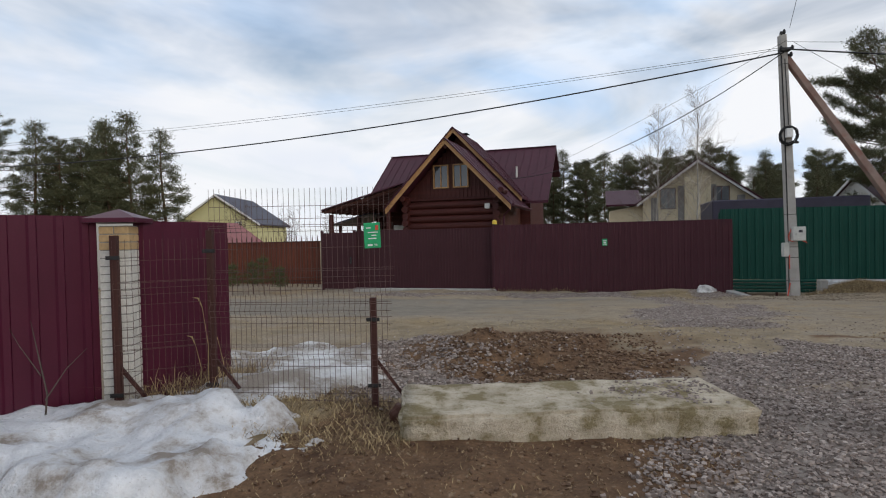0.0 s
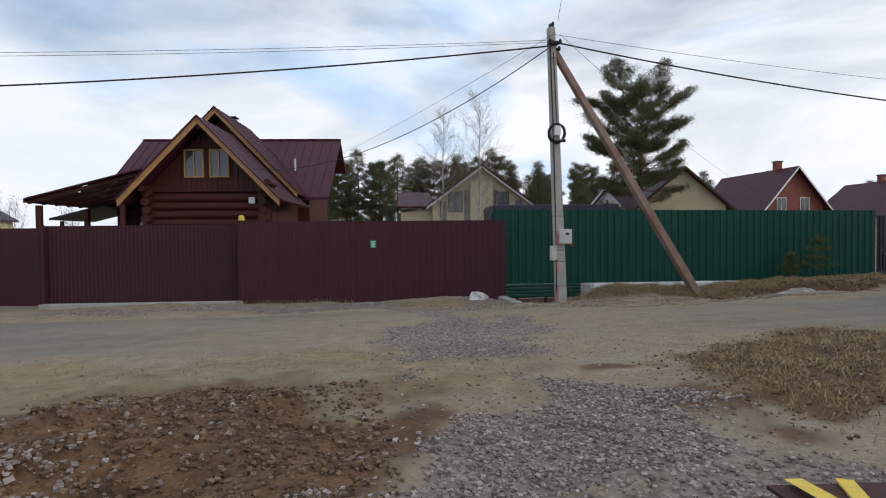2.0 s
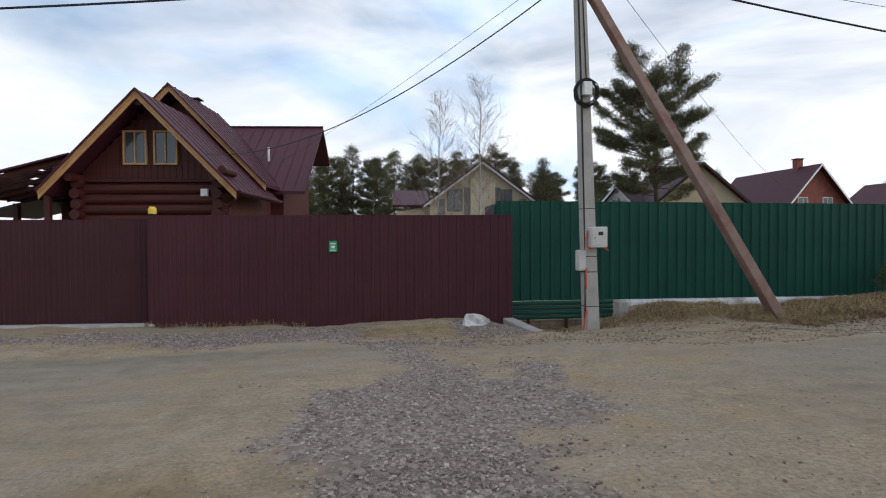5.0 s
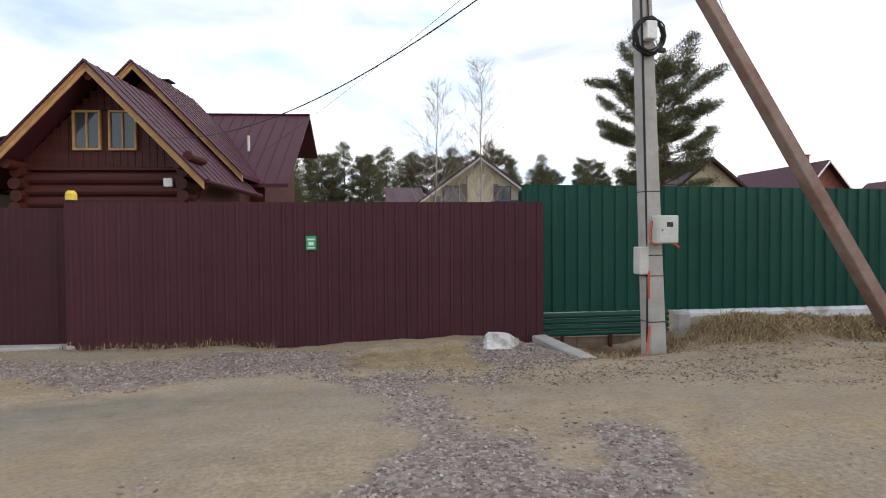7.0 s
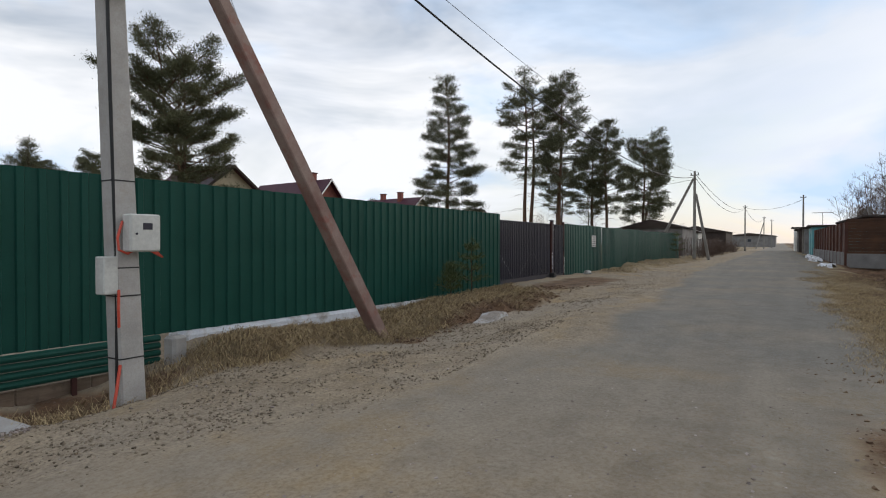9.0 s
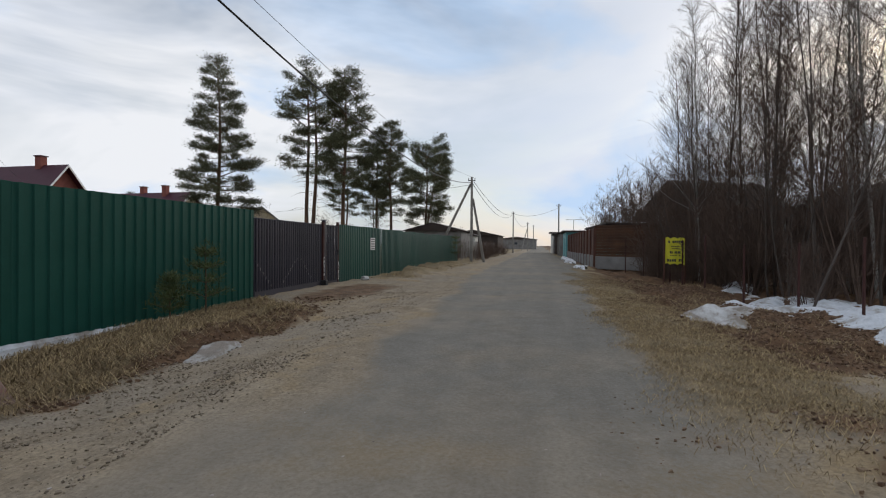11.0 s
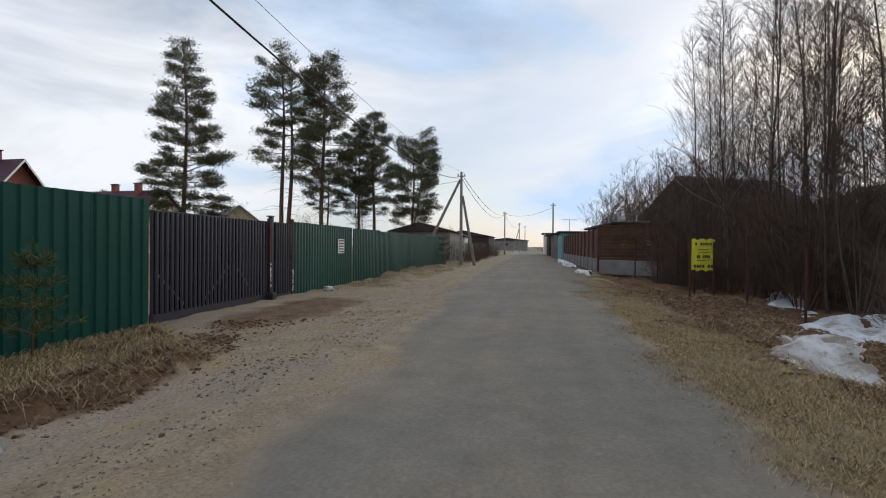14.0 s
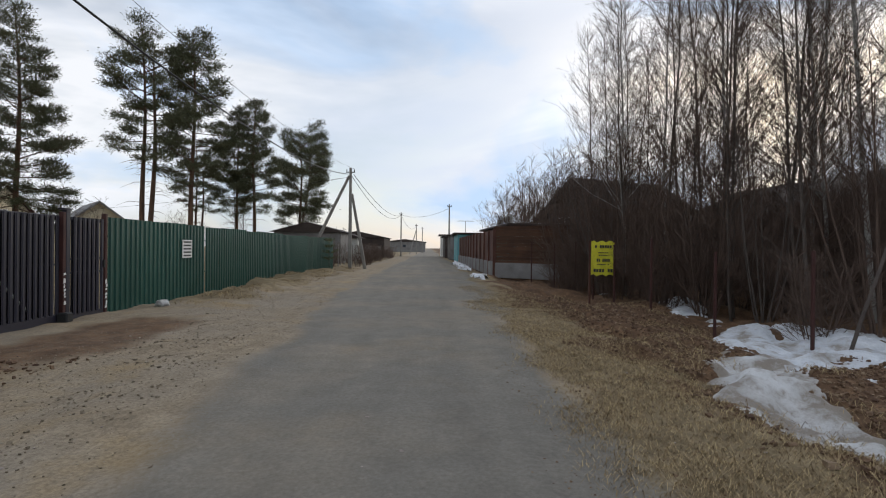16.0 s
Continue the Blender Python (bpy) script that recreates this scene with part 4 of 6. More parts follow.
    part("vent_pipe", Soup().tube([(2.1, 9.3, 5.6), (2.1, 9.3, 6.7)], 0.07, 8), ALU, root)
    part("gutter", Soup().tube([(3.55, 0.0, 3.6), (3.55, 6.0, 3.6)], 0.07, 8), ROOF, root)
    part("downpipe", Soup().tube([(3.5, 0.3, 3.55), (2.9, 0.9, 3.1), (2.75, 0.95, 0.3)], 0.05, 8), ROOF, root)
    # open lean-to canopy with battens
    can = part("canopy", Soup().beam((-7.6, 0.45, 3.72), (-2.6, 0.45, 5.0), 0.3, 0.06), ROOF, root, "open timber canopy")
    for i in range(9):
        v = 0.62 + 0.86 * i
        n = 2 + i % 2
        for j in range(n):
            f0, f1 = j / n, (j + 0.88) / n
            part("roof_strip", Soup().beam((-7.6 + 5 * f0, v + 0.36, 3.72 + 1.28 * f0), (-7.6 + 5 * f1, v + 0.36, 3.72 + 1.28 * f1), 0.74, 0.05), ROOF, can)
    for i in range(9):
        v = 0.6 + 0.9 * i
        part("rafter", Soup().beam((-7.6, v, 3.58), (-2.6, v, 4.86), 0.07, 0.16), SOFFIT, can)
    part("fascia", Soup().box((-7.62, 4.2, 3.66), (0.05, 7.7, 0.2), 0.01), SOFFIT, can)
    for v in (0.7, 4.2, 7.6):
        part("canopy_post", Soup().box((-7.2, v, 1.7), (0.22, 0.22, 3.5), 0.02), LOG, can)
        part("canopy_post", Soup().box((-3.6, v, 1.9), (0.2, 0.2, 4.2), 0.02), LOG, can)
    can2 = part("low_canopy", Soup().beam((-9.6, 7.0, 3.0), (-6.8, 7.0, 3.7), 4.0, 0.1), GATEMAT, root)
    part("canopy_post", Soup().box((-9.2, 5.4, 1.4), (0.16, 0.16, 3.0), 0.02), LOG, can2)
    # plain white box standing under the canopy
    part("pale_box", Soup().box((-5.2, 7.4, 1.6), (1.6, 0.8, 2.6), 0.03), WHITE, can2, "pale upright box under the canopy")
    return root


log_house()


def plain_house(name, m, w, d, hw, hr, wallm, roofm, label, wins=(), over=0.5, trim=None, win_mat=None, chimneys=(), side_wins=()):
    """A gabled house that fronts -y, with trimmed gable, windows and chimneys."""
    root = thing(name, m, label, "house")
    part("wall", Soup().prism([(-w / 2, -0.6), (w / 2, -0.6), (w / 2, hw), (0, hr - 0.2), (-w / 2, hw)], 0, d), wallm, root)
    ez = hw - over * (hr - hw) / (w / 2)
    for sgn in (-1, 1):
        ex = sgn * (w / 2 + over)
        poly = [(0, hr), (ex, ez), (ex, ez - 0.18), (0, hr - 0.18)]
        if sgn > 0:
            poly = poly[::-1]
        part("roof", Soup().prism(poly, -over, d + over), roofm, root)
        poly = [(0, hr - 0.01), (ex, ez - 0.01), (ex, ez - 0.28), (0, hr - 0.28)]
        if sgn > 0:
            poly = poly[::-1]
        part("bargeboard", Soup().prism(poly, -over - 0.05, -over - 0.003), trim or WHITE, root)
    for u, z0, z1, ww in wins:
        window(root, u, -0.03, z0, z1, ww, win_mat or SOFFIT, 2, 0.1)
    for cx, cy in chimneys:
        c = part("chimney", Soup().box((cx, cy, hr + 0.1), (0.8, 0.8, 1.7), 0.03), BRICKRED, root, "red brick chimney")
        part("chimney_cap", Soup().box((cx, cy, hr + 1.0), (1.0, 1.0, 0.12), 0.02), ROOF, c)
    return root


bh = plain_house("beige_house", pose(16.9, 62.9, -0.4, 0, 0, -6), 11.0, 11, 5.7, 9.75, CREAM, ROOF, "beige plaster house with white bargeboards", [(-2.9, 4.6, 6.9, 1.6), (2.4, 4.6, 6.9, 1.6)], 0.7)
part("annex", Soup().prism([(-9, 0), (-5.4, 0), (-5.4, 5.2), (-9, 4.6)], 1, 8), CREAM, bh)
part("annex_roof", Soup().beam((-7.4, 0.2, 5.2), (-7.4, 8.6, 7.4), 4.0, 0.2), ROOF, bh)
part("garage", Soup().box((5.5, -8, 2.2), (12, 6, 5.2), 0.1), SLATE, bh, "dark grey flat garage")
part("bay", Soup().box((0, -0.3, 4.2), (2.6, 0.6, 7.5), 0.05), CREAM, bh)
for u in (-4.3, -1.55, 1.55, 4.3):
    part("facade_panel", Soup().box((u, -0.04, 4.6), (0.75, 0.08, 5.0 if abs(u) < 2 else 2.6), 0.02), GREYWALL, bh, "grey-brown facing panel")
for k in (-1, 1):
    part("verge_tile", Soup().beam((0, -0.78, 9.83), (k * 6.3, -0.78, 9.83 - 6.3 * 4.05 / 5.5), 0.25, 0.14), ROOF, bh, "plum roof verge")
plain_house("white_house", pose(35.6, 53.4, -0.4, 0, 0, -6), 9.4, 10, 5.0, 8.8, CREAM, ROOF, "cream plaster house with dark roof edge", [], 0.7, DARKWALL)
plain_house("porch_house", pose(29.2, 57.0, -0.4, 0, 0, -60), 5.5, 6, 4.2, 6.9, WHITEWALL, ROOF, "small white house with plum metal roof", [], 0.5)
plain_house("red_brick_house", pose(57.7, 62.7, -0.4, 0, 0, -4), 8.0, 14, 5.6, 10.3, BRICKRED, ROOF, "red brick house with plum tiled roof", [(-1.8, 4.6, 6.4, 1.3), (1.4, 4.6, 6.4, 1.3)], 0.8, WHITE, WHITE, [(0, 3.0)])
plain_house("brown_roof_house", pose(84, 66, -0.4, 0, 0, -6), 12, 15, 5.0, 9.9, CREAM, ROOF, "cream house with brown tiled roof and chimneys", [(0, 4.4, 6.4, 1.6)], 0.8, WHITE, WHITE, [(-0.5, 4.0), (0.2, 9.0)])
plain_house("grey_roof_house", pose(80, 51.5, -0.4, 0, 0, -50), 8, 11, 4.2, 7.3, CREAM, GREYWALL, "pale house with grey felt roof", [], 0.5, GREYWALL)
plain_house("yellow_house", pose(-40.8, 64.2, -0.4, 0, 0, 10), 10.4, 13, 4.6, 8.2, YELLOWWALL, SLATE, "pale yellow house with slate-blue metal roof", [(-2.6, 3.4, 4.6, 1.0), (2.8, 3.4, 4.6, 0.8)], 0.5, WHITE, WHITE)
plain_house("red_roof_shed", pose(-23.6, 34.4, -0.4, 0, 0, 2), 5.0, 5.5, 1.7, 3.5, RUSTBROWN, paint("faded_red_sheet", (0.26, 0.07, 0.07), (0.34, 0.11, 0.10), 1, 0.5, 0.05, 20), "shed with faded red sheet roof", [], 0.4, SOFFIT)
solo("grey_shed_roof", Soup().box((0, 0, 1.6), (9, 6, 3.2), 0.1), ALU, "low pale grey shed behind the maroon fence", "shed", m=pose(-24, 22, -0.4, 0, 0, 10))


# ---- utility poles and wires ----
def taper(a, b, w0, w1, ch):
    """A square tapering shaft with chamfered corners, from a to b."""
    a, b = Vector(a), Vector(b)
    d = (b - a).normalized()
    sx = Vector((1, 0, 0)) - d * d.x
    sx.normalize()
    sy = d.cross(sx)
    s = Soup()
    vs = []
    for p, w in ((a, w0), (b, w1)):
        h = w / 2
        for x, y in ((-h + ch, -h), (h - ch, -h), (h, -h + ch), (h, h - ch), (h - ch, h), (-h + ch, h), (-h, h - ch), (-h, -h + ch)):
            vs.append(p + sx * x + sy * y)
    fs = [(i, (i + 1) % 8, (i + 1) % 8 + 8, i + 8) for i in range(8)] + [tuple(range(8))[::-1], tuple(range(8, 16))]
    return s.add(vs, fs)


def main_pole():
    root = thing("utility_pole", pose(7.16, 17.08, 0), "grey concrete utility pole with meter box and cable coil", "utility pole")
    shaft = part("shaft", taper((0.015, 0, -0.7), (-0.185, 0.18, 7.2), 0.272, 0.19, 0.02), CONCRETE, root)
    for z in (0.15, 0.82, 1.12, 2.05, 6.35, 6.7):
        f = (z + 0.7) / 7.9
        w = 0.272 - 0.082 * f + 0.008
        part("band", taper((0.015 - 0.2 * f, 0.18 * f, z), (0.015 - 0.2 * f, 0.18 * f, z + 0.014), w, w, 0.018), CABLE, shaft)
    mb = part("meter_box", Soup().box((0.05, -0.20, 1.50), (0.33, 0.16, 0.40), 0.015), ALU, root, "pale grey electric meter box")
    part("display", Soup().box((0.07, -0.284, 1.57), (0.10, 0.006, 0.07)), GATEMAT, mb)
    part("door_line", Soup().box((0.05, -0.282, 1.50), (0.29, 0.003, 0.36)), ALU, mb)
    part("lock", Soup().tube([(-0.05, -0.278, 1.49), (-0.05, -0.294, 1.49)], 0.012, 8), GATEMAT, mb)
    part("side_box", Soup().box((-0.21, 0.0, 1.05), (0.15, 0.18, 0.40), 0.012), ALU, root, "pale grey junction box")
    coil = part("cable_coil", Soup(), CABLE, root, "black coiled cable")
    rnd = random.Random(3)
    for i in range(10):
        r = 0.22 + rnd.uniform(-0.025, 0.03)
        cx, cz, yy = rnd.uniform(-0.015, 0.015), 4.30 + rnd.uniform(-0.03, 0.02), -0.03 - rnd.uniform(0, 0.06)
        pts = [(-0.12 + cx + r * math.cos(a * math.pi / 12), yy + 0.02 * math.sin(a * 1.7 + i), cz + r * 1.08 * math.sin(a * math.pi / 12)) for a in range(25)]
        part("cable_loop", Soup().tube(pts, 0.011, 5), CABLE, coil)
    part("coil_box", Soup().box((-0.12, -0.08, 4.36), (0.17, 0.12, 0.26), 0.012), WHITE, root, "white plastic box")
    part("cable_end", Soup().box((0.07, -0.08, 4.09), (0.1, 0.06, 0.07), 0.01), CABLE, coil)
    part("riser_cable", Soup().tube([(-0.145, -0.06, -0.15), (-0.14, -0.06, 1.0), (-0.18, -0.03, 3.0), (-0.20, -0.02, 4.1), (-0.25, 0.06, 6.6)], 0.018, 6), CABLE, root)
    part("riser_cable", Soup().tube([(-0.10, -0.005, 4.6), (-0.13, 0.03, 5.6), (-0.16, 0.06, 6.5)], 0.012, 5), CABLE, root)
    part("red_cord", Soup().tube([(-0.12, -0.14, 1.62), (-0.2, -0.2, 1.45), (-0.2, -0.22, 1.32), (-0.1, -0.2, 1.28), (0.0, -0.18, 1.33), (0.1, -0.15, 1.36), (0.2, -0.2, 1.31), (0.25, -0.24, 1.24), (0.17, -0.22, 1.29), (0.08, -0.16, 1.36)], 0.014, 6), RED, root, "orange-red corrugated cord")
    part("red_cord", Soup().tube([(-0.15, -0.12, 0.9), (-0.16, -0.13, 0.7), (-0.14, -0.10, 0.5)], 0.014, 6), RED, root)
    part("red_cord", Soup().tube([(-0.13, -0.10, 0.1), (-0.2, -0.16, -0.15), (-0.28, -0.22, -0.42)], 0.016, 6), RED, root)
    head = part("head_bracket", Soup().box((-0.15, 0.1, 6.75), (0.26, 0.26, 0.09), 0.01), CABLE, root, "black steel bracket")
    for k, (x, y, z) in enumerate(((-0.27, 0.02, 6.78), (0.02, 0.02, 6.78), (-0.15, 0.12, 7.27), (-0.23, 0.12, 7.22), (0.0, 0.05, 6.6))):
        part("insulator", Soup().tube([(x, y, z - 0.06), (x, y, z - 0.02), (x, y, z + 0.03), (x, y, z + 0.08)], [0.02, 0.045, 0.045, 0.02], 8), CABLE, head)
    return root


main_pole()
strut = thing("pole_strut", pose(11.05, 16.64, 0), "slanting concrete strut with rusty red stains", "utility pole")
part("shaft", taper((0.15, 0.0, -0.45), (-4.03, 0.66, 6.68), 0.22, 0.17, 0.016), STRUTMAT, strut)
part("clamp", Soup().box((-4.0, 0.66, 6.62), (0.24, 0.22, 0.06), 0.01), CABLE, strut)


def far_pole(x, y, h, struts, label, w=0.2):
    root = thing("utility_pole", pose(x, y, hz(x, y)), label, "utility pole", "poles along the road")
    part("shaft", taper((0, 0, -0.4), (0, 0, h), w + 0.04, w - 0.04, 0.02), GREYPOLE, root)
    br = part("bracket", Soup().box((0, 0, h - 0.3), (0.1, 0.6, 0.06), 0.01), CABLE, root)
    for k in (-0.25, 0.25):
        part("insulator", Soup().tube([(0, k, h - 0.28), (0, k, h - 0.1)], [0.04, 0.025], 6), CABLE, br)
    for dx, dy, top in struts:
        part("strut", taper((dx, dy, -0.4), (0.0, 0.08 if dy > 0 else -0.1, top), w + 0.02, w - 0.04, 0.02), GREYPOLE, root)
    return root


GREYPOLE = paint("weathered_concrete", (0.20, 0.185, 0.165), (0.30, 0.28, 0.25), 2, 0.9, 0.2, 30)
far_pole(50.0, 16.85, 6.75, [(0.5, 3.4, 6.2), (0.6, -1.0, 5.0)], "weathered concrete pole braced by two struts")
far_pole(103.5, 16.2, 7.3, [], "slender far pole beside the road")
far_pole(82.0, 9.0, 7.0, [], "slender far pole beside the garages")
far_pole(139, 14.5, 6.9, [(-2.6, 1.5, 5.5)], "far pole with a leaning strut")
far_pole(160, 13.4, 7.0, [], "slender far pole at the road's end")
solo("antenna", Soup().tube([(0, 0, 0), (0, 0, 1.6)], 0.03, 5).tube([(0, -0.9, 1.6), (0, 0.9, 1.6)], 0.03, 5), GREYPOLE, "thin television aerial on a garage roof", "antenna", m=pose(72.0, 7.6, 2.9))


def cable(name, a, b, sag, r, label, n=24, mat=None):
    a, b = Vector(a), Vector(b)
    pts = []
    for i in range(n + 1):
        t = i / n
        p = a.lerp(b, t)
        pts.append(p + Vector((0, 0, -4 * sag * t * (1 - t))) - a)
    return solo(name, Soup().tube(pts, r, 5), mat or CABLE, label, "cable", "overhead wires", m=Matrix.Translation(a))


cable("power_cable", (6.94, 17.05, 6.65), (-46, 22.6, 6.75), 1.65, 0.022, "thick black twisted overhead power cable", 40)
cable("power_wire", (6.94, 17.05, 6.80), (-46, 22.8, 6.95), 0.78, 0.006, "thin grey overhead wire", 40)
cable("power_wire", (6.94, 17.1, 6.76), (-46, 22.4, 6.85), 0.85, 0.006, "thin grey overhead wire", 40)
cable("house_cable", (6.94, 17.05, 6.66), (-2.5, 28.5, 4.6), 1.0, 0.014, "black service cable to the log house")
cable("house_wire", (6.98, 16.9, 6.95), (-10, 62, 6.0), 0.9, 0.006, "thin grey overhead wire")
cable("power_cable", (7.02, 17.05, 6.74), (50.0, 16.85, 6.5), 1.5, 0.022, "thick black twisted overhead power cable", 40)
cable("power_wire", (7.0, 17.05, 6.95), (50.0, 16.6, 6.85), 1.0, 0.006, "thin grey overhead wire", 40)
cable("power_wire", (7.05, 16.94, 7.3), (-4.3, -15, 7.6), 0.75, 0.006, "thin grey overhead wire")
cable("power_wire", (7.1, 16.9, 6.9), (58, 64, 6.5), 1.6, 0.006, "thin grey overhead wire", 30)
for k in (0, 1):
    cable("power_cable", (50, 16.85 - 0.2 * k, 6.5), (103.5, 16.2 - 0.2 * k, 7.0), 1.6 - 0.5 * k, 0.02, "black overhead cable along the road", 30)
cable("power_cable", (103.5, 16.2, 7.0), (82, 9.0, 6.6), 0.7, 0.018, "black overhead cable across the road")
cable("power_cable", (103.5, 16.2, 7.0), (139, 14.5, 6.6), 1.4, 0.02, "black overhead cable along the road")
cable("power_wire", (50, 16.9, 6.3), (88, 66, 6.0), 0.6, 0.012, "thin overhead wire to the far houses", 30)


# ---- charcoal sliding gate and wicket ----
def picket_slat(w, h):
    """A folded steel picket, w wide and h high, with a raised middle and turned edges."""
    prof = [(-w / 2, 0.012), (-w / 2, 0.0), (-w * 0.30, 0.0), (-w * 0.20, -0.012), (w * 0.20, -0.012), (w * 0.30, 0.0), (w / 2, 0.0), (w / 2, 0.012)]
    k = len(prof)
    vs = [(x, y + d, z) for d in (0, 0.003) for z in (-h / 2, h / 2) for x, y in prof]
    fs = []
    for i in range(k - 1):
        fs += [(i, i + 1, k + i + 1, k + i), (2 * k + i + 1, 2 * k + i, 3 * k + i, 3 * k + i + 1), (k + i, k + i + 1, 3 * k + i + 1, 3 * k + i), (i + 1, i, 2 * k + i, 2 * k + i + 1)]
    fs += [(0, k, 3 * k, 2 * k), (k - 1, 3 * k - 1, 4 * k - 1, 2 * k - 1)]
    return Soup().add(vs, fs)


def scraps(root, x, y, z0, z1, w, seed):
    """Torn remnants of white film on a post."""
    r = random.Random(seed)
    z = z0
    while z < z1:
        h = r.uniform(0.04, 0.11)
        a = w * r.uniform(0.5, 1.0)
        o = x + r.uniform(-0.2, 0.2) * w
        sc = Soup().prism([(o - a / 2, z), (o + a / 2 * r.uniform(0.5, 1), z + 0.01), (o + a / 2, z + h * 0.6), (o + a * 0.1, z + h), (o - a / 2 * r.uniform(0.4, 1), z + h * 0.8)], y - 0.003, y)
        part("film_scrap", sc, WHITE, root, "torn white film")
        z += h * r.uniform(0.9, 1.7)


def slat_gate():
    root = thing("slat_gate", pose(19.1, 18.45, 0.06, 0, 0, 1.0), "charcoal steel gate of two rows of upright slats, closed", "gate")
    L = 4.45
    fr = part("gate_frame", Soup().box((L / 2, 0, 0.10), (L, 0.09, 0.16), 0.01), GATEMAT, root)
    part("top_rail", Soup().box((L / 2, 0, 2.02), (L, 0.06, 0.06), 0.008), GATEMAT, fr)
    part("mid_rail", Soup().box((L / 2, 0.0, 1.12), (L, 0.03, 0.04), 0.006), GATEMAT, fr)
    for u in (0.03, L * 0.62, L - 0.03):
        part("stile", Soup().box((u, 0.0, 1.06), (0.06, 0.05, 1.86), 0.006), GATEMAT, fr)
    front, back = picket_slat(0.10, 1.86).mesh("slat", GATEMAT), picket_slat(0.118, 1.84).mesh("slat", GATEMAT)
    n = 30
    pitch = (L - 0.2) / (n - 1)
    for i in range(n):
        part("slat", front, None, root, at=Matrix.Translation((0.10 + pitch * i, -0.045, 1.10)))
        if i < n - 1:
            part("slat", back, None, root, at=Matrix.Translation((0.10 + pitch * (i + 0.5), 0.045, 1.09)))
    for a, b in (((0.1, 0.0, 0.95), (1.0, 0.0, 0.25)), ((1.6, 0.0, 0.25), (2.6, 0.0, 0.95)), ((2.9, 0.0, 0.95), (3.7, 0.0, 0.28))):
        part("brace", Soup().beam(a, b, 0.025, 0.035), ALU, fr)
    part("motor_foot", Soup().box((L - 0.02, -0.14, 0.10), (0.20, 0.2, 0.22), 0.025), CABLE, root)
    part("foot_plate", Soup().box((L + 0.02, -0.16, -0.015), (0.34, 0.30, 0.03), 0.006), CABLE, root)
    post = part("post", Soup().box((L + 0.12, -0.06, 1.02), (0.12, 0.10, 2.3), 0.01), GATEMAT, root, "charcoal steel gate post")
    part("post_cap", Soup().box((L + 0.08, -0.06, 2.18), (0.22, 0.13, 0.03), 0.004), GATEMAT, post)
    rusty = part("guide_post", Soup().box((L, -0.07, 1.02), (0.09, 0.09, 2.2), 0.01), RUSTY, root, "dark rusty guide post")
    scraps(rusty, L, -0.118, 0.35, 0.95, 0.07, 5)
    return root


slat_gate()


def slat_wicket():
    root = thing("slat_wicket", pose(23.75, 18.45, 0.06, 0, 0, 1.0), "narrow charcoal slat wicket beside the gate", "gate")
    front = picket_slat(0.10, 1.9).mesh("slat", GATEMAT)
    for i in range(7):
        part("slat", front, None, root, at=Matrix.Translation((0.1 + 0.15 * i, -0.045, 1.09)))
        if i < 6:
            part("slat", front, None, root, at=Matrix.Translation((0.175 + 0.15 * i, 0.045, 1.09)))
    for z in (0.10, 0.95, 1.22, 2.0):
        part("rail", Soup().box((0.55, 0.0, z), (1.1, 0.05, 0.04 if z > 0.5 else 0.1), 0.006), GATEMAT, root)
    wp = part("post", Soup().box((1.16, 0, 1.02), (0.09, 0.09, 2.3), 0.01), RUSTY, root)
    scraps(wp, 1.16, -0.048, 0.15, 0.75, 0.09, 8)
    part("latch", Soup().box((1.02, -0.07, 1.1), (0.05, 0.05, 0.16), 0.008), CABLE, root)
    return root


slat_wicket()
nb = sign_board(pose(28.6, 18.33, 1.47, 0, 0, -1), 0.58, 0.50, WHITE, [(0, 0.38 - 0.19 * i, 0.8, 0.09, None) for i in range(5)], "white printed notice on the green fence", INK)

# ---- yellow banner and posts by the thicket ----
ban = thing("banner", pose(30.6, 5.85, 1.27, 0, 0, -97) @ Matrix.Diagonal((0.78, 1, 0.76, 1)), "yellow advertising banner with dark print between posts", "banner")
bsoup = Soup()
nx, nz = 8, 8
bv = [(-0.48 + 0.96 * i / nx, 0.03 * math.sin(i * 1.1 + j * 0.7), -0.72 + 1.44 * j / nz + (0.05 * math.sin(i * 2.2) if j in (0, nz) else 0)) for j in range(nz + 1) for i in range(nx + 1)]
bv += [(x, y + 0.006, z) for x, y, z in bv]
q = (nx + 1) * (nz + 1)
bf = []
for j in range(nz):
    for i in range(nx):
        a = j * (nx + 1) + i
        bf += [(a, a + 1, a + nx + 2, a + nx + 1), (q + a + nx + 1, q + a + nx + 2, q + a + 1, q + a)]
part("sheet", bsoup.add(bv, bf), SIGNYEL, ban)
for cz, bw, bh in ((0.5, 0.7, 0.12), (0.24, 0.6, 0.04), (0.12, 0.5, 0.04), (-0.08, 0.55, 0.13), (-0.26, 0.5, 0.04), (-0.52, 0.8, 0.14)):
    n = 7
    for i in range(n):
        if (i * 5 + int(cz * 50)) % 6:
            part("print", Soup().box((-bw / 2 + bw * (i + 0.5) / n, -0.045, cz), (bw / n * 0.75, 0.004, bh)), INK, ban)
for i in range(9):
    x, y = 39.0 - 2.3 * i, 6.6 - 0.28 * i - 0.35 * math.sin(i)
    pr = thing("fence_post", pose(x, y, hz(x, y) - 0.1), "dark rusty steel post standing in the roadside brush", "post", "roadside posts")
    part("shaft", Soup().box((0, 0, 1.0), (0.055, 0.055, 2.1), 0.006), RUSTY, pr)
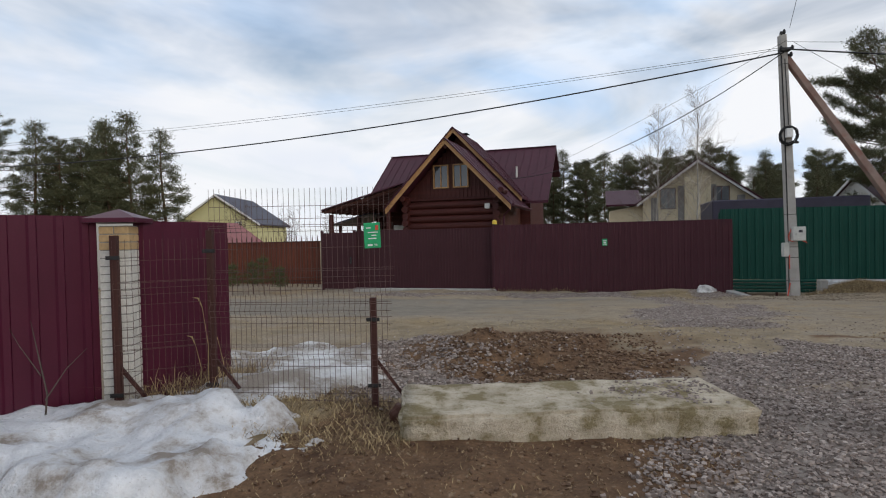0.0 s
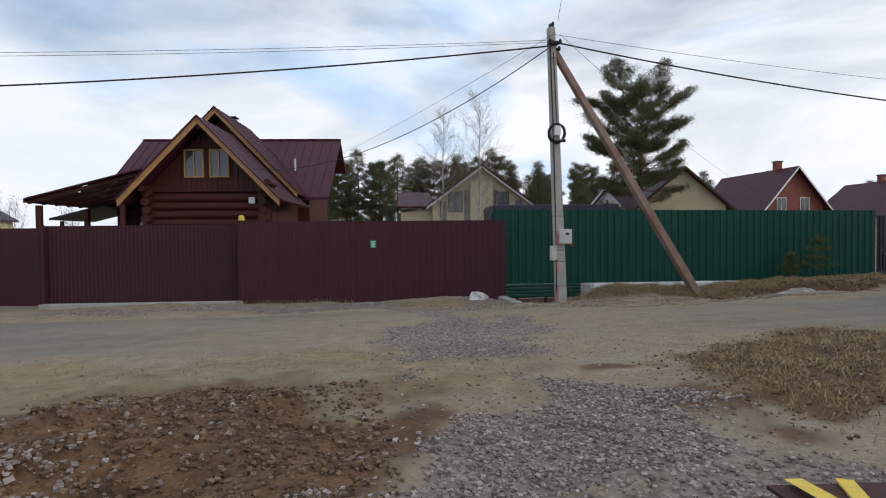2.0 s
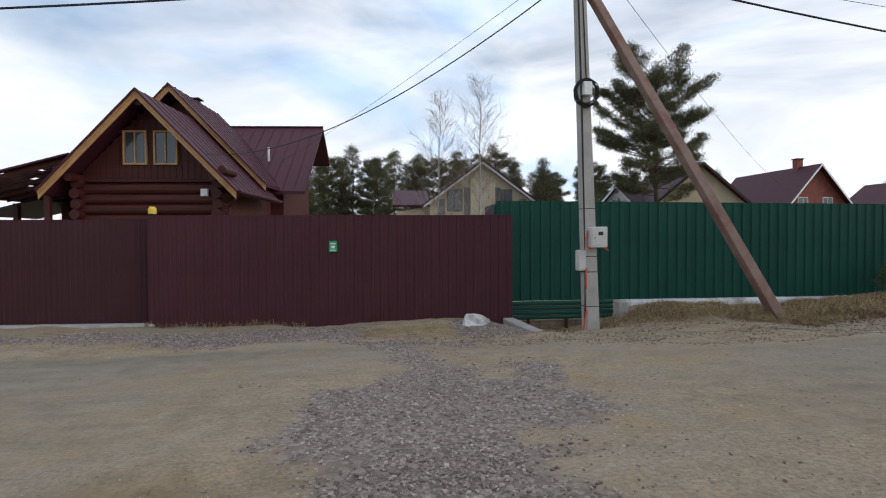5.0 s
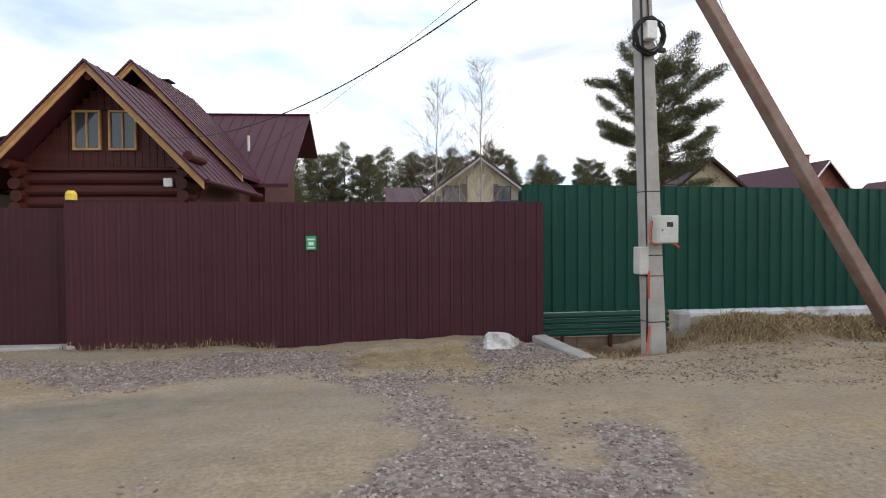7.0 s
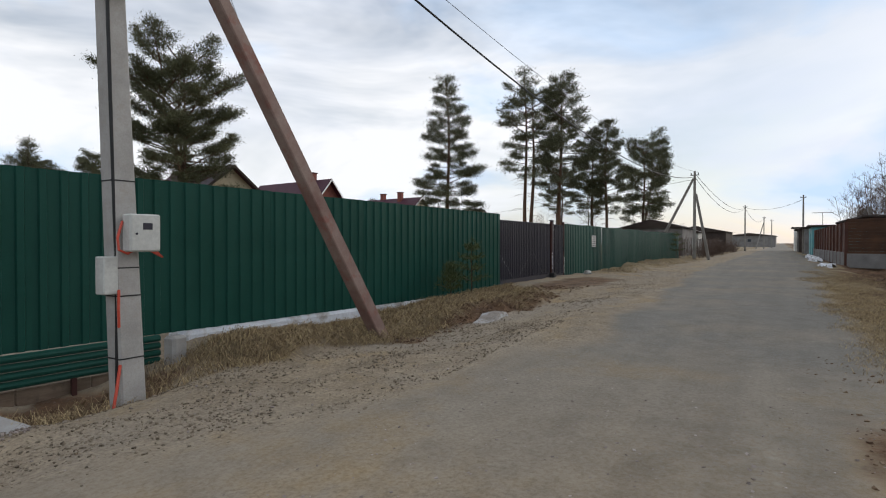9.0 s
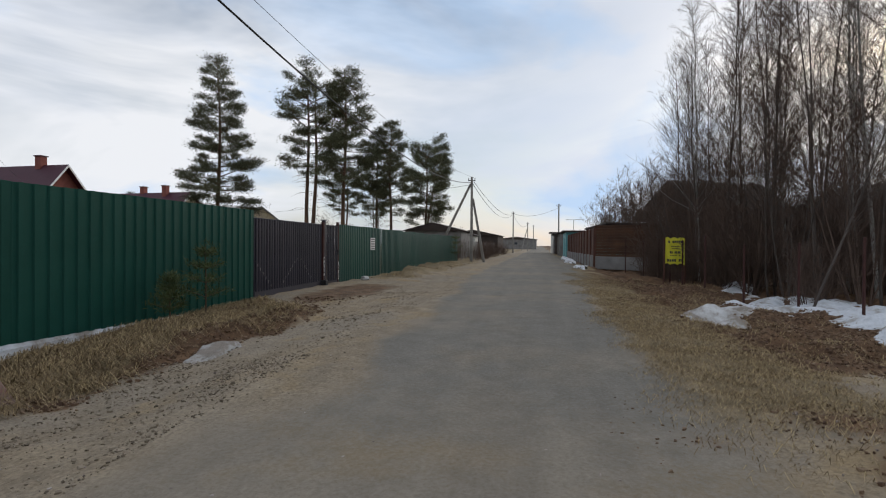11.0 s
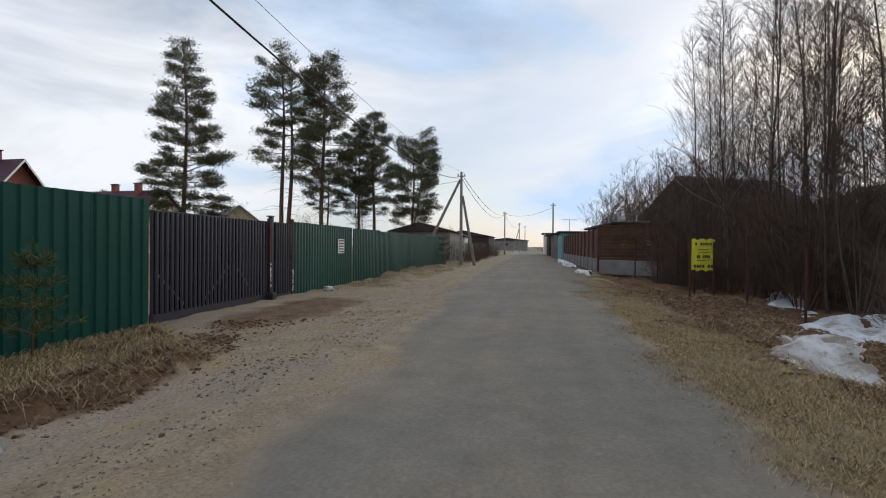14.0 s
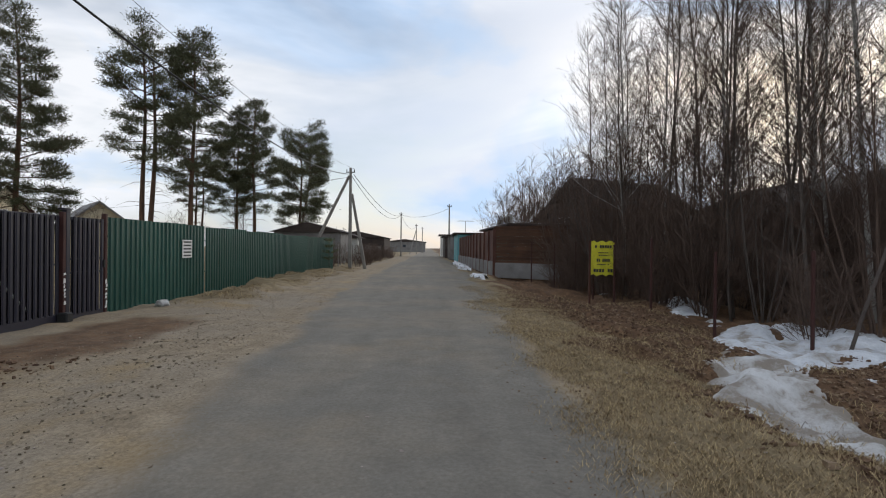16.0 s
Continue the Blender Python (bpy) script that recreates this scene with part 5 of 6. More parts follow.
for k in (-0.42, 0.42):
    pr = thing("banner_post", pose(30.66 + 0.12 * k, 5.85 - k, hz(30.4, 5.9) - 0.1), "dark steel post carrying the yellow banner", "post", "roadside posts")
    part("shaft", Soup().box((0.03, 0, 1.1), (0.06, 0.06, 2.3), 0.006), RUSTBROWN, pr)

# ---- right side: yard fence, garages, dark house ----
rf = thing("yard_fence", pose(42.2, 8.0, 0.1, 0, 0, 1), "rust-brown steel yard fence with close uprights", "fence", kind="structure")
for i in range(12):
    part("post", Soup().box((2.2 * i, 0, 1.2), (0.18, 0.18, 2.6), 0.01), RUSTBROWN, rf)
    part("panel", Soup().box((2.2 * i + 1.1, -0.03, 1.6), (2.0, 0.05, 1.7), 0.01), RUSTBROWN, rf)
    part("plinth", Soup().box((2.2 * i + 1.1, -0.02, 0.35), (2.0, 0.2, 0.8), 0.02), GREYWALL, rf)
bw = thing("board_wall", pose(39.6, 4.6, 0.1, 0, 0, 52), "wall of old orange boards behind a steel grille", "wall", kind="structure")
for i in range(11):
    part("board", Soup().box((2.15, 0.05, 0.75 + 0.18 * i), (4.3, 0.04, 0.17), 0.008), ORANGEWOOD, bw)
for i in range(16):
    part("bar", Soup().box((0.15 + 0.27 * i, -0.02, 1.4), (0.03, 0.03, 2.6), 0.004), RUSTBROWN, bw)
part("plinth", Soup().box((2.15, 0.0, 0.3), (4.4, 0.2, 0.8), 0.02), GREYWALL, bw)
solo("shed_roof", Soup().box((0, 0, 0), (12, 5, 0.14), 0.03), DARKWALL, "flat dark felt roof over the board shed", "roof", kind="structure", m=pose(48.5, 5.0, 2.85, 1, 0, 2))
for i in range(4):
    solo("chimney_pipe", Soup().tube([(0, 0, 0), (0, 0, 0.7)], 0.09, 8), GREYPOLE, "short stove pipe on the shed roof", "pipe", "stove pipes", m=pose(45.5 + 2.0 * i, 6.6, 2.9))
for i, (mt, w, hh, lb) in enumerate(((TEAL, 8, 2.9, "teal painted garage by the road"), (GREYWALL, 9, 3.0, "grey weathered garage by the road"), (DARKWALL, 10, 3.1, "dark board garage by the road"), (WHITEWALL, 8, 3.6, "whitewashed block garage at the road's end"))):
    x0 = 69 + 12 * i
    root = thing("garage", pose(x0, 8.6 + 0.3 * i, 0.1), lb, "garage", "garages along the road")
    part("wall", Soup().box((w / 2, -3, hh / 2), (w, 6, hh), 0.04), mt, root)
    part("roof", Soup().box((w / 2, -3, hh + 0.08), (w + 0.6, 6.8, 0.16), 0.03), DARKWALL, root)
    part("garage_door", Soup().box((w / 2, 0.02, 1.15), (2.6, 0.06, 2.2), 0.01), mt, root)
    part("side_window", Soup().box((-0.02, -2, 1.7), (0.05, 0.9, 0.8), 0.01), GLASS, root)
plain_house("dark_house", pose(48.2, 1.9, -0.3, 0, 0, -154), 6.5, 7.2, 4.3, 6.5, DARKWALL, DARKWALL, "dark timber house hidden behind bare trees", [(-1.2, 2.6, 4.0, 1.2), (1.6, 2.6, 4.0, 1.2)], 0.6, DARKWALL, WHITE)
plain_house("dark_barn", pose(37.0, -9.0, -0.3, 0, 0, -85), 8, 10, 3.6, 5.6, DARKWALL, DARKWALL, "dark board barn hidden behind bare trees", [], 0.5, DARKWALL)
df = thing("dark_fence", pose(46, 1.2, -0.2, 0, 0, -154), "dark board fence behind the brush", "fence", kind="structure")
for i in range(60):
    part("board", Soup().box((0.2 + 0.42 * i, 0, 1.15 + 0.05 * math.sin(i * 2.3)), (0.4, 0.03, 2.3), 0.006), DARKWALL, df)

# ---- left side, far along the road ----
for x, y, w, d, h, mt, lb in ((66, 22.5, 7, 6, 2.9, GREYWALL, "grey boarded shed beyond the green fence"), (76, 21.5, 3.5, 4, 2.6, ALU, "pale grey cabin beside the road"), (98, 22, 12, 8, 3.0, DARKWALL, "low dark barn beside the road"), (215, 20, 30, 14, 3.6, GREYWALL, "low far building at the road's end")):
    root = thing("shed", pose(x, y, 0.0), lb, "shed")
    part("wall", Soup().box((0, 0, h / 2), (w, d, h), 0.04), mt, root)
    part("roof", Soup().prism([(-d / 2 - 0.4, h), (d / 2 + 0.4, h), (0, h + 0.9)], -w / 2 - 0.3, w / 2 + 0.3), DARKWALL, root, at=pose(0, 0, 0, 0, 0, 90))
    part("window", Soup().box((-w / 2 - 0.01, 0, h * 0.6), (0.06, 1.0, 0.8), 0.01), GLASS, root)
wf = thing("wire_fence", pose(51, 17.8, 0), "thin grey post fence in dry weeds", "fence", kind="structure")
for i in range(22):
    part("post", Soup().box((1.6 * i, 0.1 * math.sin(i), 0.8), (0.07, 0.07, 1.9), 0.006), GREYPOLE, wf)
for z in (0.5, 1.0, 1.5):
    part("wire", Soup().tube([(0, 0, z), (34, 0, z)], 0.01, 4), GREYPOLE, wf)


# ---- trees ----
def mesh_of(name, verts, faces, mats, index=None):
    me = bpy.data.meshes.new(name)
    me.from_pydata(verts, [], faces)
    for mt in mats:
        me.materials.append(mt)
    me.update()
    return me


def tufts(name, points, dirs, size, per, mat, seed, wide=0.065, spread=None):
    """Needle tufts: round each point, a flattened spray of thin blades along its direction."""
    r = np.random.RandomState(seed)
    pts, ds = np.asarray(points), np.asarray(dirs)
    n = len(pts)
    P = np.repeat(pts, per, 0)
    if spread is None:
        off = r.normal(0, size * 0.42, (n * per, 3))
    else:
        rad = np.repeat(r.uniform(0.6, 1.35, (n, 1)) * spread, per, 0)
        off = r.normal(0, 0.5, (n * per, 3)) * rad * np.array([1.0, 1.0, 0.62])
    D = np.repeat(ds, per, 0) * 0.6 + r.normal(0, 0.6, (n * per, 3)) + np.array([0, 0, 0.2])
    if spread is not None:
        D = D + off / (np.linalg.norm(off, axis=1)[:, None] + 1e-6) * 0.6
    D /= np.linalg.norm(D, axis=1)[:, None] + 1e-9
    S = r.normal(0, 1, (n * per, 3))
    S = np.cross(D, S)
    S /= np.linalg.norm(S, axis=1)[:, None] + 1e-9
    L = size * r.uniform(0.6, 1.25, (n * per, 1))
    W = L * wide * r.uniform(0.7, 1.3, (n * per, 1))
    a, b, c, d = P + off - D * L * 0.2, P + off + D * L * 0.35 + S * W, P + off + D * L, P + off + D * L * 0.35 - S * W
    V = np.stack([a, b, c, d], 1).reshape(-1, 3)
    i = np.arange(n * per)[:, None] * 4
    F = i + np.array([[0, 1, 2, 3]])
    return mesh_of(name, V.tolist(), F.tolist(), [mat])


def pine_meshes(h, crown0, spread, seed, form="cone", limbs=60, stems=1, per=46, clump=0.42, dead=8):
    """A Scots pine: trunk, curved limbs with side shoots, and needle clumps at the shoots' ends. form: cone, high or broad."""
    r = random.Random(seed)
    wood, pts, dirs = Soup(), [], []

    def clumps(p, d):
        pts.append(tuple(p))
        dirs.append(tuple(d))

    for s in range(stems):
        fork = 0.34 if form == "broad" and s else 0.0
        az_s = r.uniform(0, 6.28)
        lean = Vector((r.uniform(-0.02, 0.02) * h, r.uniform(-0.02, 0.02) * h, 0))
        base = Vector((0.7 * s * math.cos(az_s), 0.7 * s * math.sin(az_s), -0.4)) if not fork else Vector((0, 0, -0.4))
        out = Vector((math.cos(az_s), math.sin(az_s), 0)) * (0.13 * h if fork else 0)
        hh = h * (1 - 0.08 * s)

        def axis_at(t):
            k = max(0.0, t - fork)
            return base + Vector((lean.x * t * t + 0.13 * math.sin(t * 5 + seed + s), lean.y * t + 0.11 * math.sin(t * 7 + s), (hh + 0.4) * t)) + out * min(1.0, 2.6 * k) * (0.4 + 0.6 * k)
        r0 = 0.0105 * h + 0.03
        steps = 14
        t0 = fork * 0.95
        wood.tube([axis_at(t0 + (1 - t0) * i / steps) for i in range(steps + 1)], [r0 * (1 - 0.88 * (t0 + (1 - t0) * i / steps)) * (0.8 if fork else 1) + 0.012 for i in range(steps + 1)], 8)
        nb = limbs // stems
        turn = r.uniform(0, 6.28)
        for i in range(nb):
            k = (i + r.uniform(0.1, 0.9)) / nb
            lo = max(crown0, fork + 0.06)
            t = lo + (0.985 - lo) * k
            if form == "cone":
                length = spread * (0.14 + 1.0 * (1 - k) ** 0.8) * min(1.0, 0.55 + 2.2 * k)
                rise = -0.12 + 0.62 * k
            elif form == "high":
                length = spread * (0.35 + 0.8 * math.sin(math.pi * min(1.0, 0.16 + 0.74 * k)))
                rise = 0.0 + 0.6 * k
            else:
                length = spread * (0.40 + 0.62 * math.sin(math.pi * min(1.0, 0.14 + 0.66 * k)))
                rise = 0.12 + 0.6 * k + r.uniform(-0.15, 0.15)
            length *= r.uniform(0.5, 1.15)
            turn += 2.4 + r.uniform(-0.5, 0.5)
            d = Vector((math.cos(turn), math.sin(turn), rise + r.uniform(-0.2, 0.2))).normalized()
            path, m = [axis_at(t)], 6
            dd = d
            for j in range(m):
                dd = (dd + Vector((r.uniform(-0.16, 0.16), r.uniform(-0.16, 0.16), -0.05 + 0.045 * j + r.uniform(-0.09, 0.09)))).normalized()
                path.append(path[-1] + dd * length / m)
            wood.tube(path, [0.012 + 0.013 * length * (1 - j / m) for j in range(m + 1)], 4, False)
            clumps(path[-1], dd)
            sh = int(length / 0.25)
            for j in range(sh):
                f = 0.34 + 0.62 * (j + r.random()) / max(1, sh)
                q = f * m
                a = min(int(q), m - 1)
                c = path[a].lerp(path[a + 1], q - a)
                side = Vector((-d.y, d.x, 0)) * (1 if j % 2 else -1)
                sd = (d * 0.75 + side * r.uniform(0.5, 1.0) + Vector((0, 0, r.uniform(-0.05, 0.35)))).normalized()
                sl = (0.25 + 0.42 * length * (1 - f)) * r.uniform(0.6, 1.25)
                e = c + sd * sl
                wood.tube([c, c.lerp(e, 0.55) + Vector((0, 0, -0.03)), e], [0.012, 0.009, 0.004], 3, False)
                clumps(e, sd)
                if sl > 0.55:
                    clumps(c.lerp(e, 0.55) + Vector((r.uniform(-0.1, 0.1), r.uniform(-0.1, 0.1), 0.05)), sd)
        for i in range(dead):
            t = crown0 * r.uniform(0.5, 1.05)
            az = r.uniform(0, 6.28)
            p = axis_at(t)
            ln = r.uniform(0.8, 2.0)
            q1 = p + Vector((math.cos(az), math.sin(az), 0.05)) * ln * 0.5
            q2 = p + Vector((math.cos(az + 0.3), math.sin(az + 0.3), -0.2)) * ln
            wood.tube([p, q1, q2], [0.026, 0.016, 0.005], 3, False)
            wood.tube([q1, q1 + Vector((math.cos(az - 0.7), math.sin(az - 0.7), -0.25)) * ln * 0.4], [0.012, 0.004], 3, False)
        for j in range(6):
            clumps(axis_at(1 - 0.018 * j), Vector((0, 0, 1)))
    crown = tufts("crown", pts, dirs, 0.19, per, NEEDLE, seed, 0.12, clump)
    return wood.mesh("trunk", BARK, True), crown


PINES = [
    pine_meshes(18.1, 0.15, 4.0, 11, "cone", 92, per=58, clump=0.42),
    pine_meshes(17.0, 0.48, 3.0, 12, "high", 48, 2, per=48, clump=0.42, dead=16),
    pine_meshes(16.6, 0.34, 2.4, 13, "high", 60, per=56, clump=0.44, dead=10),
    pine_meshes(16.4, 0.24, 5.6, 14, "broad", 81, 3, per=58, clump=0.48, dead=8),
    pine_meshes(12.3, 0.22, 3.3, 15, "broad", 64, 2, per=56, clump=0.46, dead=6),
    pine_meshes(13.0, 0.20, 2.4, 16, "cone", 78, per=50, clump=0.47, dead=6),
]


def pine(kind, x, y, scale, rz, label, z=None, group="pines", name="pine_tree"):
    wood, crown = PINES[kind]
    root = thing(name, pose(x, y, hz(x, y) if z is None else z, 0, 0, rz) @ Matrix.Diagonal((scale, scale, scale, 1)), label, "pine tree", group)
    part("trunk", wood, None, root, "grey-brown scaly trunk")
    part("crown", crown, None, root, "dark green needle crown")
    return root


pine(3, 30.0, 51.5, 0.97, 20, "broad spreading Scots pine behind the green fence")
pine(0, 51.7, 40.1, 1.0, 0, "tall conical pine with dense layered branches")
pine(1, 52.9, 32.1, 1.0, 30, "tall twin-stemmed pine with a sparse high crown")
pine(2, 53.2, 28.7, 1.0, 80, "tall slender pine with a ragged crown")
pine(2, 58.0, 27.2, 0.74, 140, "bushy pine with dark spreading branches")
pine(2, 57.0, 25.6, 0.78, 200, "tall slender pine with a ragged crown")
pine(4, 66.0, 23.9, 1.0, 10, "short bushy pine leaning over the fence")
pine(1, 64.0, 33.0, 0.62, 60, "small sparse pine among the taller ones")
for i, (x, y, h, k) in enumerate(((-54.4, 46.6, 15.9, 1), (-50.0, 47.3, 14.4, 5), (-47.5, 47.7, 13.2, 2), (-45.4, 48.2, 12.9, 2), (-43.2, 48.5, 14.2, 5), (-41.3, 46.8, 14.0, 5), (-39.2, 47.2, 14.6, 5), (-37.6, 49.9, 13.4, 5), (-47.0, 53, 12.0, 4), (-52, 52, 13, 5))):
    pine(k, x, y, h / (17.7, 17.7, 17.3, 17.5, 12.5, 13.0)[k], 37 * i, "pine in the grove beyond the maroon fence")
rt = random.Random(5)
for i in range(34):
    x = -4 + 1.75 * i + rt.uniform(-0.8, 0.8)
    y = 84 + 0.10 * abs(x - 10) + rt.uniform(-4, 8)
    k = rt.choice((5, 5, 5, 4))
    top = 14.6 - 0.055 * max(0, x - 4) * 1.5 + rt.uniform(-1.8, 0.8)
    pine(k, x, y, max(7.5, top) / (12.5 if k == 4 else 13.0), rt.uniform(0, 360), "pine in the wood behind the houses", 0.0, "wood edge")
for x, y, h in ((27.2, 72, 11.2), (25.4, 71, 9.3), (29, 74, 9.4), (33.7, 74, 9.6), (36.2, 77, 9.2), (45, 86, 10), (48, 84, 9), (62, 86, 12), (66, 90, 11), (74, 92, 11.5), (98, 88, 11), (103, 84, 10), (110, 90, 11)):
    pine(5, x, y, h / 13.0, x * 31, "dark pine between the far houses", 0.0, "wood edge")


def bare_meshes(h, seed, spread=0.28, nb=46, up=0.8, twigs=6, mat=None, r0=None, stems=1, fine=3, start=0.25, tw=0.007, sag=0.0):
    """A leafless tree: trunk, branches and fine twigs."""
    r = random.Random(seed)
    trunk, fv, ff = Soup(), [], []

    def sliver(p, d, length, w):
        s = d.orthogonal().normalized() * w
        t = d.cross(s)
        o = len(fv)
        mid = p + d * length * 0.5 + Vector((r.uniform(-1, 1), r.uniform(-1, 1), r.uniform(-0.3, 1))) * length * 0.06
        e = p + d * length
        for c, k in ((p, 1.0), (mid, 0.75)):
            fv.extend([tuple(c + s * k), tuple(c - s * 0.5 * k + t * 0.86 * k), tuple(c - s * 0.5 * k - t * 0.86 * k)])
        fv.append(tuple(e))
        for k in range(3):
            ff.append((o + k, o + (k + 1) % 3, o + 3 + (k + 1) % 3, o + 3 + k))
            ff.append((o + 3 + k, o + 3 + (k + 1) % 3, o + 6))

    for s in range(stems):
        az0 = r.uniform(0, 6.28)
        tilt = (0.04 if stems == 1 else r.uniform(0.1, 0.42))
        hh = h * r.uniform(0.75, 1.0) if stems > 1 else h
        rr = r0 or 0.008 * h
        base = Vector((0.12 * math.cos(az0), 0.12 * math.sin(az0), -0.3)) if stems > 1 else Vector((0, 0, -0.3))
        path = [base]
        for j in range(10):
            d = Vector((math.cos(az0) * tilt * (1.2 - j * 0.08) + r.uniform(-0.05, 0.05), math.sin(az0) * tilt * (1.2 - j * 0.08) + r.uniform(-0.07, 0.07), 1)).normalized()
            path.append(path[-1] + d * (hh + 0.3) / 10)
        trunk.tube(path, [rr * (1 - 0.92 * j / 10) + 0.006 for j in range(11)], 6)
        for i in range(nb // stems):
            t = start + (0.97 - start) * ((i + r.random()) / (nb // stems))
            q = t * 10
            a = min(int(q), 9)
            p = path[a].lerp(path[a + 1], q - a)
            az = r.uniform(0, 6.28)
            length = hh * spread * (1.15 - t) * r.uniform(0.6, 1.25) + 0.25
            d = Vector((math.cos(az), math.sin(az), up * r.uniform(0.5, 1.5))).normalized()
            bp = [p]
            for j in range(4):
                d = (d + Vector((r.uniform(-0.2, 0.2), r.uniform(-0.2, 0.2), r.uniform(-0.05, 0.2)))).normalized()
                bp.append(bp[-1] + d * length / 4)
            br = max(0.007, rr * 0.28 * (1.1 - t))
            trunk.tube(bp, [br * (1 - 0.8 * j / 4) + 0.003 for j in range(5)], 3, False)
            for k in range(twigs):
                f = 0.25 + 0.75 * r.random()
                q2 = f * 4
                a2 = min(int(q2), 3)
                c = bp[a2].lerp(bp[a2 + 1], q2 - a2)
                dd = (d + Vector((r.uniform(-0.9, 0.9), r.uniform(-0.9, 0.9), r.uniform(-0.3, 0.7)))).normalized()
                ln = length * r.uniform(0.25, 0.5) + 0.15
                sliver(c, dd, ln, tw)
                for _ in range(fine):
                    g = r.uniform(0.2, 0.9)
                    d3 = (dd + Vector((r.uniform(-0.8, 0.8), r.uniform(-0.8, 0.8), r.uniform(-0.4, 0.6) - 2 * sag))).normalized()
                    sliver(c + dd * ln * g, d3, ln * r.uniform(0.35, 0.7), tw * 0.6)
    return trunk.mesh("trunk", mat or TWIG2, True), mesh_of("crown", fv, ff, [TWIG])


BARE = [
    bare_meshes(14.0, 21, 0.19, 96, 1.15, 7, BIRCH, 0.058, fine=3, tw=0.0044, sag=0.3),
    bare_meshes(13.0, 22, 0.20, 80, 1.2, 6, TWIG2, 0.050, fine=3, tw=0.0044),
    bare_meshes(11.5, 23, 0.22, 76, 1.0, 6, TWIG2, 0.042, fine=3, tw=0.0044),
    bare_meshes(6.0, 24, 0.30, 88, 0.8, 7, TWIG, 0.022, stems=8, start=0.12, fine=4, tw=0.005),
    bare_meshes(4.2, 25, 0.36, 84, 0.6, 7, TWIG, 0.016, stems=9, start=0.1, fine=4, tw=0.005),
    bare_meshes(8.0, 26, 0.27, 96, 0.85, 7, TWIG2, 0.026, stems=7, start=0.12, fine=4, tw=0.0045),
    bare_meshes(2.2, 27, 0.4, 64, 0.5, 6, TWIG, 0.010, stems=10, start=0.05, tw=0.004),
    bare_meshes(10.5, 31, 0.30, 90, 0.95, 6, BIRCH, 0.055, fine=4, start=0.18, tw=0.004, sag=0.1),
]


def bare(kind, x, y, scale, rz, label, group, tilt=0.0, name="bare_tree", cat="tree", z=None):
    trunk, tw = BARE[kind]
    root = thing(name, pose(x, y, hz(x, y) if z is None else z, 0, tilt, rz) @ Matrix.Diagonal((scale, scale, scale, 1)), label, cat, group)
    part("trunk", trunk, None, root)
    part("crown", tw, None, root)
    return root


bare(7, 8.1, 40.6, 1.0, 0, "slender leafless birch behind the brown fence", "birches behind the fence", name="birch_tree")
bare(7, 10.7, 40.2, 1.10, 70, "taller slender leafless birch behind the brown fence", "birches behind the fence", name="birch_tree")
rb = random.Random(8)
spots = [(33.0, 4.2, 0), (34.8, 1.9, 0), (31.0, 1.4, 0), (29.0, 2.6, 1), (36.5, 2.8, 1), (27.6, 0.6, 0), (30.2, -0.6, 1), (26.2, 2.2, 1), (28.4, -2.2, 0), (25.0, -0.6, 2), (32.5, -1.8, 1), (24.0, 1.2, 1), (23.4, -2.4, 0), (26.4, -4.2, 1), (35.6, -2.0, 2), (38.5, 3.6, 2), (40.4, 1.2, 1), (29.6, 4.2, 2), (27.0, 3.6, 2), (24.8, 3.0, 2), (22.8, 0.4, 1), (31.8, 3.0, 1), (33.8, -4.2, 0), (29.8, -5.2, 1), (22.4, -4.4, 2), (33.2, 1.0, 1), (26.8, -1.2, 2), (37.8, 1.4, 2), (32.2, 4.6, 2), (28.0, 3.0, 1), (24.4, -2.0, 1), (35.4, 0.2, 1), (39.4, -0.8, 1), (23.2, 2.2, 2), (27.9, 1.6, 1), (30.0, 2.2, 2), (25.6, 1.0, 0), (36.0, 4.0, 1), (28.6, 0.4, 0)]
for x, y, k in spots:
    bare(k, x, y, rb.uniform(0.88, 1.12), rb.uniform(0, 360), ("tall leafless birch with pale trunk in the thicket", "tall leafless alder in the roadside thicket", "thin leafless tree in the roadside thicket")[k], "thicket trees", rb.uniform(-4, 4), "birch_tree" if k == 0 else "bare_tree")
for i in range(66):
    x = rb.uniform(22.5, 41)
    y = rb.uniform(-3.5, 5.0) - max(0, 26 - x) * 0.35
    k = rb.choice((3, 3, 4, 4, 6, 6))
    bare(k, x, y, rb.uniform(0.75, 1.1), rb.uniform(0, 360), "tangled leafless brown shrub in the thicket", "thicket shrubs", 0, "bare_shrub", "shrub")
for x, y in ((26.0, 3.4), (29.4, 3.2), (33.6, 4.8), (35.6, 4.4), (37.6, 4.6), (38.8, 2.2)):
    bare(5, x, y, rb.uniform(0.7, 1.0), rb.uniform(0, 360), "tall leafless willow shrub in the thicket", "thicket shrubs", 0, "bare_shrub", "shrub")
for x, y, k, s in ((45, 3, 5, 0.95), (48, 3.8, 5, 1.0), (51, 3.2, 5, 0.95), (54, 4.0, 5, 0.9), (57, 3.4, 5, 0.8), (43, 1.5, 5, 1.05), (41.5, 3.2, 5, 0.95), (46.5, 1.0, 5, 1.0), (44, 6.0, 3, 1.0), (46.5, 5.4, 3, 1.15), (49, 5.5, 5, 0.75), (52.5, 5.2, 3, 1.1), (42.5, 4.4, 5, 0.9), (56, 6, 3, 1.0)):
    bare(k, x, y, s, x * 50, "rounded leafless shrub above the yard fence", "thicket shrubs", 0, "bare_shrub", "shrub")
bare(2, 21.9, 4.5, 0.75, 100, "leaning leafless tree at the edge of the snow", "thicket trees", -24)
